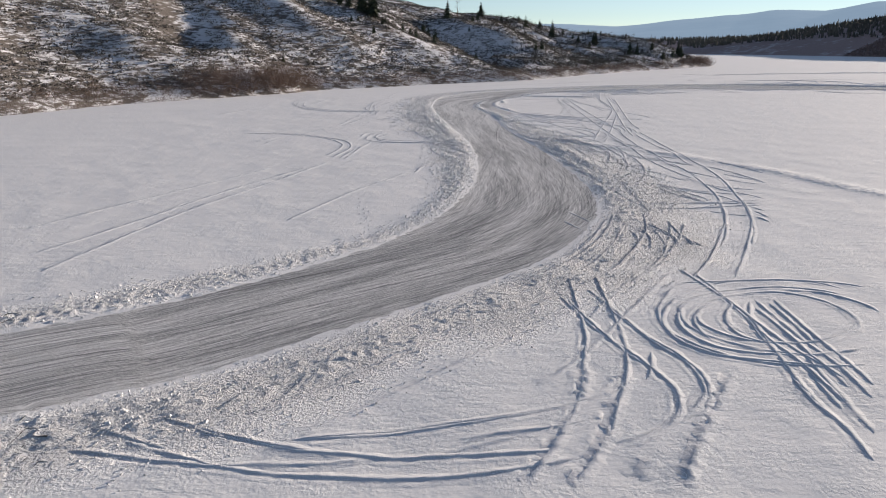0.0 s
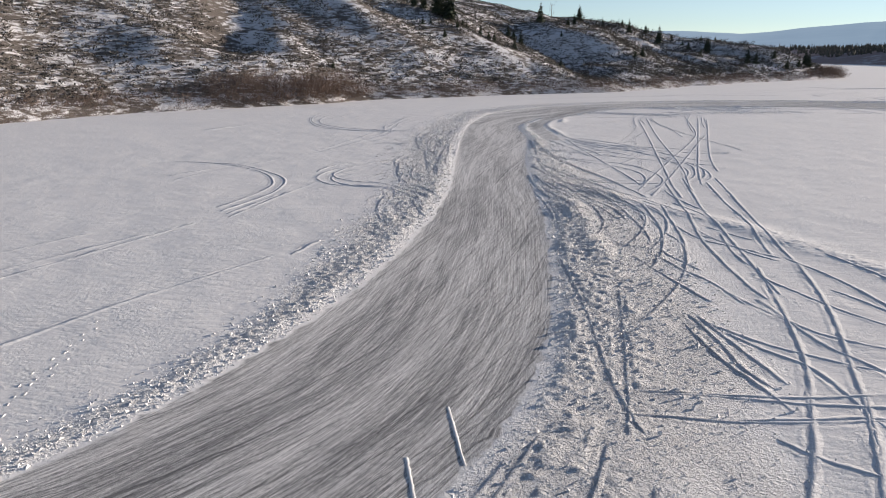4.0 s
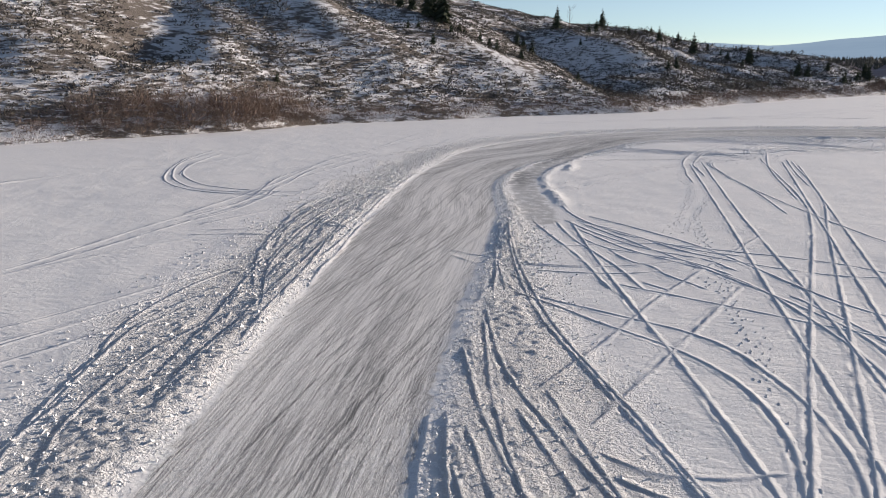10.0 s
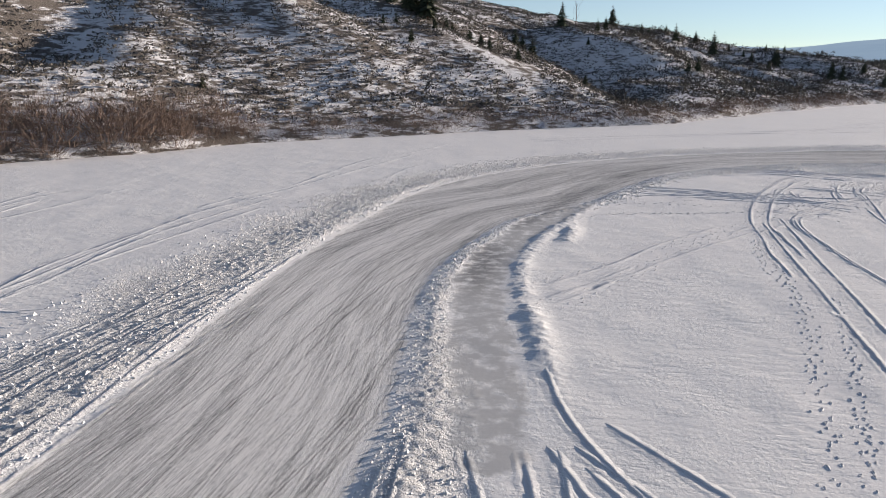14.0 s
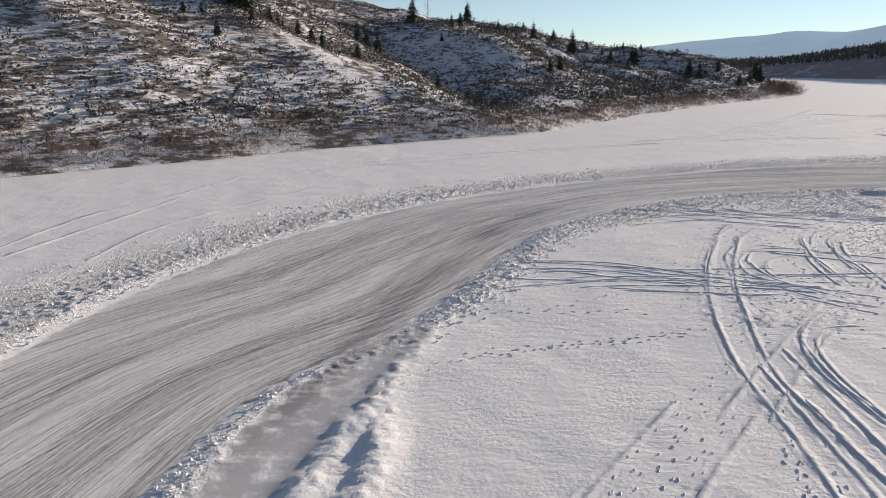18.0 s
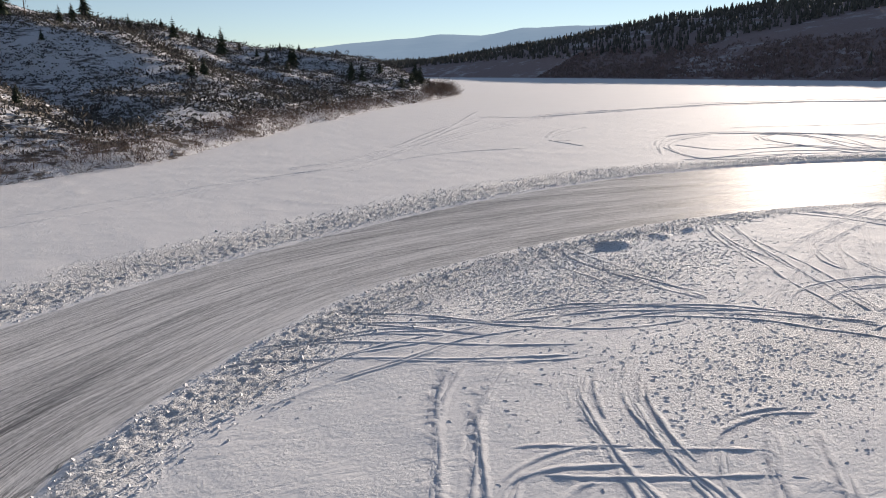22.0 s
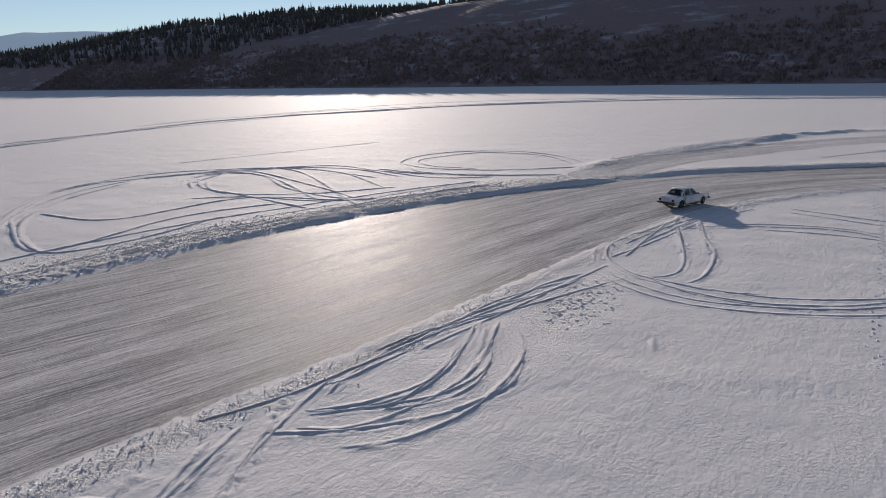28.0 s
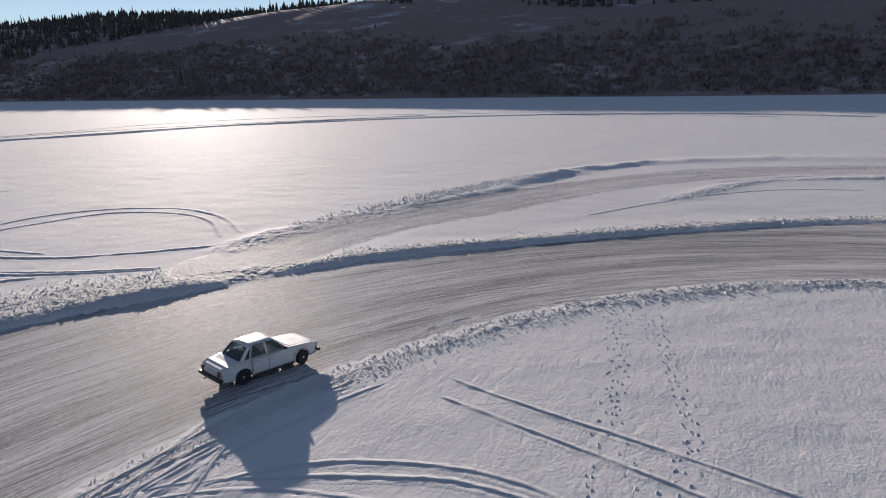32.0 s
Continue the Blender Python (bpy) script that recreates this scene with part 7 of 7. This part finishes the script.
BOX = [(0, 3, 2, 1), (4, 5, 6, 7), (0, 1, 5, 4), (1, 2, 6, 5), (2, 3, 7, 6), (3, 0, 4, 7)]


def block(name, low, high, material, parent, label="", bevel=0.015):
    (a, b, c), (d, e, f) = low, high
    return part(name, [(x, y, z) for z in (c, f) for x, y in ((a, b), (d, b), (d, e), (a, e))], BOX, material, parent, label, False, bevel)


def slab(name, corners, thick, material, parent, label="", bevel=0.0):
    """A plate of some thickness on four corners."""
    c = [Vector(p) for p in corners]
    n = (c[1] - c[0]).cross(c[3] - c[0]).normalized() * thick / 2
    return part(name, [tuple(p - n) for p in c] + [tuple(p + n) for p in c], BOX, material, parent, label, False, bevel)


def lathe(name, outline, material, parent, label="", sides=28):
    """Turned about the y axle; outline is (radius, y)."""
    verts = [(r * math.cos(2 * math.pi * k / sides), y, r * math.sin(2 * math.pi * k / sides)) for r, y in outline for k in range(sides)]
    faces = [(i * sides + k, i * sides + (k + 1) % sides, (i + 1) * sides + (k + 1) % sides, (i + 1) * sides + k) for i in range(len(outline) - 1) for k in range(sides)]
    faces += [tuple(range(sides))[::-1], tuple(range((len(outline) - 1) * sides, len(outline) * sides))]
    return part(name, verts, faces, material, parent, label, True)


def car_paint():
    m = Mat("white_car_paint", 0.35, 0.0, 0.5)
    at = m.coords()
    dust = m.ramp(m.math("ADD", m.math("MULTIPLY", m.noise(at, 5.0, 5, 0.7), 0.6), m.math("MULTIPLY", m.noise(at, 40.0, 3, 0.6), 0.35)), [(0.4, 0.0), (0.75, 1.0)])
    m.put("Base Color", m.mix(dust, (0.74, 0.74, 0.73), (0.60, 0.59, 0.57)))
    m.put("Roughness", m.mix(dust, (0.28, 0.28, 0.28), (0.6, 0.6, 0.6)))
    m.put("Coat Weight", 0.4)
    return m.mat


def glass():
    m = Mat("car_glass", 0.03, 0.0, 0.5)
    m.put("Base Color", (0.30, 0.34, 0.35))
    m.put("Transmission Weight", 1.0)
    m.put("IOR", 1.45)
    return m.mat


def car():
    paint, rubber, trim = car_paint(), plain("black_rubber", (0.025, 0.025, 0.027), 0.75), plain("dark_trim", (0.04, 0.04, 0.042), 0.5)
    chrome, steel = plain("dull_chrome", (0.55, 0.55, 0.56), 0.25, 1.0), plain("wheel_steel", (0.62, 0.62, 0.63), 0.4, 0.6)
    red, lamp, cloth, pane = plain("red_lens", (0.07, 0.012, 0.012), 0.2), plain("clear_lens", (0.75, 0.75, 0.72), 0.15), plain("seat_cloth", (0.09, 0.075, 0.06), 0.9), glass()
    plate = plain("number_plate", (0.65, 0.64, 0.58), 0.5)
    base = tagged(new("car"), "old white four-door saloon car standing on the ice track", "car")
    base.matrix_world = pose(122.2, 195.05, -0.035, 0, 0, -25.4)
    fx, rx, wr = 1.42, -1.32, 0.31

    def arch(cx):
        return [(cx + 0.375 * math.cos(a), 0.31 + 0.375 * math.sin(a)) for a in np.linspace(math.pi, 0, 11)]

    outline = [(-2.20, 0.34), (-1.72, 0.29)] + arch(rx) + [(-0.92, 0.25), (1.02, 0.25)] + arch(fx) + [(1.82, 0.29), (2.10, 0.36), (2.17, 0.48), (2.19, 0.70), (2.12, 0.79),
               (1.90, 0.845), (1.40, 0.895), (0.85, 0.935), (0.70, 0.95), (-0.3, 0.965), (-1.25, 0.965), (-1.50, 0.955), (-1.95, 0.90), (-2.20, 0.80), (-2.27, 0.66), (-2.26, 0.48)]
    layers = [(-0.74, 0.05), (-0.80, 0.012), (-0.825, 0.0), (0.825, 0.0), (0.80, 0.012), (0.74, 0.05)]
    n = len(outline)
    verts = []
    for y, inset in layers:
        for x, z in outline:
            top = max(0.0, z - 0.75) * 0.28
            verts.append((x * (1 - inset * 0.5), (abs(y) - top - max(0.0, abs(x) - 1.7) * 0.12) * (1 if y > 0 else -1), z - inset * (1 if z > 0.6 else -0.3)))
    faces = [(i * n + k, i * n + (k + 1) % n, (i + 1) * n + (k + 1) % n, (i + 1) * n + k) for i in range(len(layers) - 1) for k in range(n)]
    faces += [tuple(range(n)), tuple(range((len(layers) - 1) * n, len(layers) * n))[::-1]]
    part("body", verts, faces, paint, base)
    block("underbody", (-2.0, -0.56, 0.22), (2.0, 0.56, 0.70), trim, base, "dark underside of the car")
    # cabin
    top = [(-0.98, -0.52, 1.40), (-0.74, -0.58, 1.415), (0.12, -0.58, 1.41), (0.24, -0.54, 1.39)]
    verts = [(x, y * f, z + 0.045 * (1 - f * f)) for x, y, z in top for f in (1, 0.6, 0.2, -0.2, -0.6, -1)]
    verts += [(x, y, z - 0.04) for x, y, z in verts]
    faces = []
    for i in range(3):
        for k in range(5):
            a = i * 6 + k
            faces += [(a, a + 1, a + 7, a + 6), (a + 24, a + 30, a + 31, a + 25)]
    rim = [0, 1, 2, 3, 4, 5, 11, 17, 23, 22, 21, 20, 19, 18, 12, 6]
    faces += [(rim[k], rim[k - 1], rim[k - 1] + 24, rim[k] + 24) for k in range(16)]
    part("roof", verts, faces, paint, base, "", True)
    for side in (-1, 1):
        def pillar(name, lower, upper, wide_low, wide_up):
            (a, b, c), (d, e, f) = lower, upper
            slab(name, [(a, side * b, c), (a + wide_low, side * b, c), (d + wide_up, side * e, f), (d, side * e, f)], 0.05, paint, base, "", 0.008)

        pillar("windscreen_pillar", (0.68, 0.72, 0.93), (0.14, 0.575, 1.40), 0.07, 0.07)
        pillar("door_pillar", (-0.24, 0.735, 0.94), (-0.28, 0.59, 1.40), 0.08, 0.07)
        pillar("rear_pillar", (-1.40, 0.70, 0.94), (-0.96, 0.56, 1.39), 0.17, 0.17)
        pillar("quarter_pillar", (-1.02, 0.725, 0.94), (-0.80, 0.585, 1.40), 0.05, 0.05)
        for name, x0, x1, u0, u1 in (("front_side_window", -0.16, 0.70, -0.21, 0.15), ("rear_side_window", -0.97, -0.24, -0.75, -0.28), ("quarter_window", -1.23, -1.02, -0.80, -0.79)):
            slab(name, [(x0, side * 0.73, 0.95), (x1, side * 0.73, 0.95), (u1, side * 0.588, 1.40), (u0, side * 0.588, 1.40)], 0.006, pane, base)
        for name, x0, x1 in (("front_door", -0.18, 0.92), ("rear_door", -0.90, -0.20)):
            door = slab(name, [(x0, side * 0.828, 0.36), (x1, side * 0.828, 0.36), (x1, side * 0.80, 0.90), (x0, side * 0.80, 0.90)], 0.02, paint, base, "", 0.006)
            block("door_handle", (x0 + 0.06, side * 0.835 - 0.015, 0.80), (x0 + 0.22, side * 0.835 + 0.015, 0.825), chrome, door, "chrome door handle", 0.004)
        block("sill", (-0.93, side * 0.78 - 0.04, 0.20), (1.03, side * 0.78 + 0.04, 0.27), trim, base)
        mirror = block("door_mirror", (0.55, side * 0.87 - 0.07, 0.96), (0.63, side * 0.87 + 0.07, 1.06), trim, base, "black door mirror", 0.02)
        block("mirror_arm", (0.57, side * 0.80 - 0.03, 0.93), (0.61, side * 0.80 + 0.03, 0.98), trim, mirror, "", 0.005)
        block("headlight", (2.13, side * 0.56 - 0.16, 0.56), (2.20, side * 0.56 + 0.16, 0.72), lamp, base, "clear headlight glass", 0.03)
        block("front_indicator", (2.10, side * 0.70 - 0.05, 0.46), (2.19, side * 0.70 + 0.05, 0.53), red, base, "", 0.01)
        block("tail_light", (-2.285, side * 0.62 - 0.11, 0.56), (-2.20, side * 0.62 + 0.11, 0.76), red, base, "dark red tail lamp", 0.02)
    slab("windscreen", [(0.72, -0.68, 0.95), (0.72, 0.68, 0.95), (0.20, 0.54, 1.39), (0.20, -0.54, 1.39)], 0.006, pane, base)
    slab("rear_window", [(-1.42, 0.64, 0.96), (-1.42, -0.64, 0.96), (-0.99, -0.51, 1.385), (-0.99, 0.51, 1.385)], 0.006, pane, base)
    slab("bonnet", [(0.86, -0.62, 0.938), (2.02, -0.60, 0.828), (2.02, 0.60, 0.828), (0.86, 0.62, 0.938)], 0.022, paint, base, "", 0.006)
    slab("boot_lid", [(-2.16, -0.60, 0.828), (-1.50, -0.62, 0.962), (-1.50, 0.62, 0.962), (-2.16, 0.60, 0.828)], 0.024, paint, base, "", 0.006)
    block("grille", (2.14, -0.38, 0.56), (2.205, 0.38, 0.72), trim, base, "black radiator grille", 0.01)
    block("front_bumper", (2.12, -0.82, 0.38), (2.29, 0.82, 0.50), trim, base, "dark front bumper", 0.03)
    block("rear_bumper", (-2.38, -0.82, 0.38), (-2.20, 0.82, 0.52), trim, base, "dark rear bumper", 0.03)
    block("number_plate", (-2.30, -0.26, 0.60), (-2.262, 0.26, 0.71), plate, base, "blank number plate", 0.004)
    lathe("exhaust_pipe", [(0.03, 0.0), (0.03, 0.25)], steel, base).matrix_local = pose(-2.12, 0.45, 0.26, 0, 0, 90)
    # inside
    for y in (-0.36, 0.36):
        seat = block("front_seat", (-0.35, y - 0.24, 0.55), (0.15, y + 0.24, 0.80), cloth, base, "dark cloth seat", 0.04)
        slab("seat_back", [(-0.38, y - 0.23, 0.75), (-0.38, y + 0.23, 0.75), (-0.52, y + 0.21, 1.22), (-0.52, y - 0.21, 1.22)], 0.12, cloth, seat, "", 0.03)
    block("rear_bench", (-1.12, -0.60, 0.60), (-0.80, 0.60, 1.00), cloth, base, "dark cloth rear bench", 0.04)
    block("dashboard", (0.42, -0.64, 0.80), (0.74, 0.64, 0.975), trim, base, "", 0.03)
    block("parcel_shelf", (-1.40, -0.60, 0.955), (-1.10, 0.60, 0.975), trim, base, "", 0.004)
    for x, side, turn in ((fx, 1, 14), (fx, -1, 14), (rx, 1, 0), (rx, -1, 0)):
        tyre = lathe("wheel", [(0.20, -0.09), (0.27, -0.095), (0.30, -0.085), (wr, -0.05), (wr, 0.05), (0.30, 0.085), (0.27, 0.095), (0.20, 0.09)], rubber, base, "black winter tyre")
        tyre.matrix_local = pose(x, side * 0.70, wr, 0, 0, turn)
        lathe("rim", [(0.205, side * 0.055), (0.20, side * 0.085), (0.17, side * 0.075), (0.10, side * 0.065), (0.05, side * 0.075)], steel, tyre, "grey steel rim")
        lathe("hub_cap", [(0.06, side * 0.07), (0.055, side * 0.10), (0.03, side * 0.108)], chrome, tyre, "chrome hub cap", 16)


car()
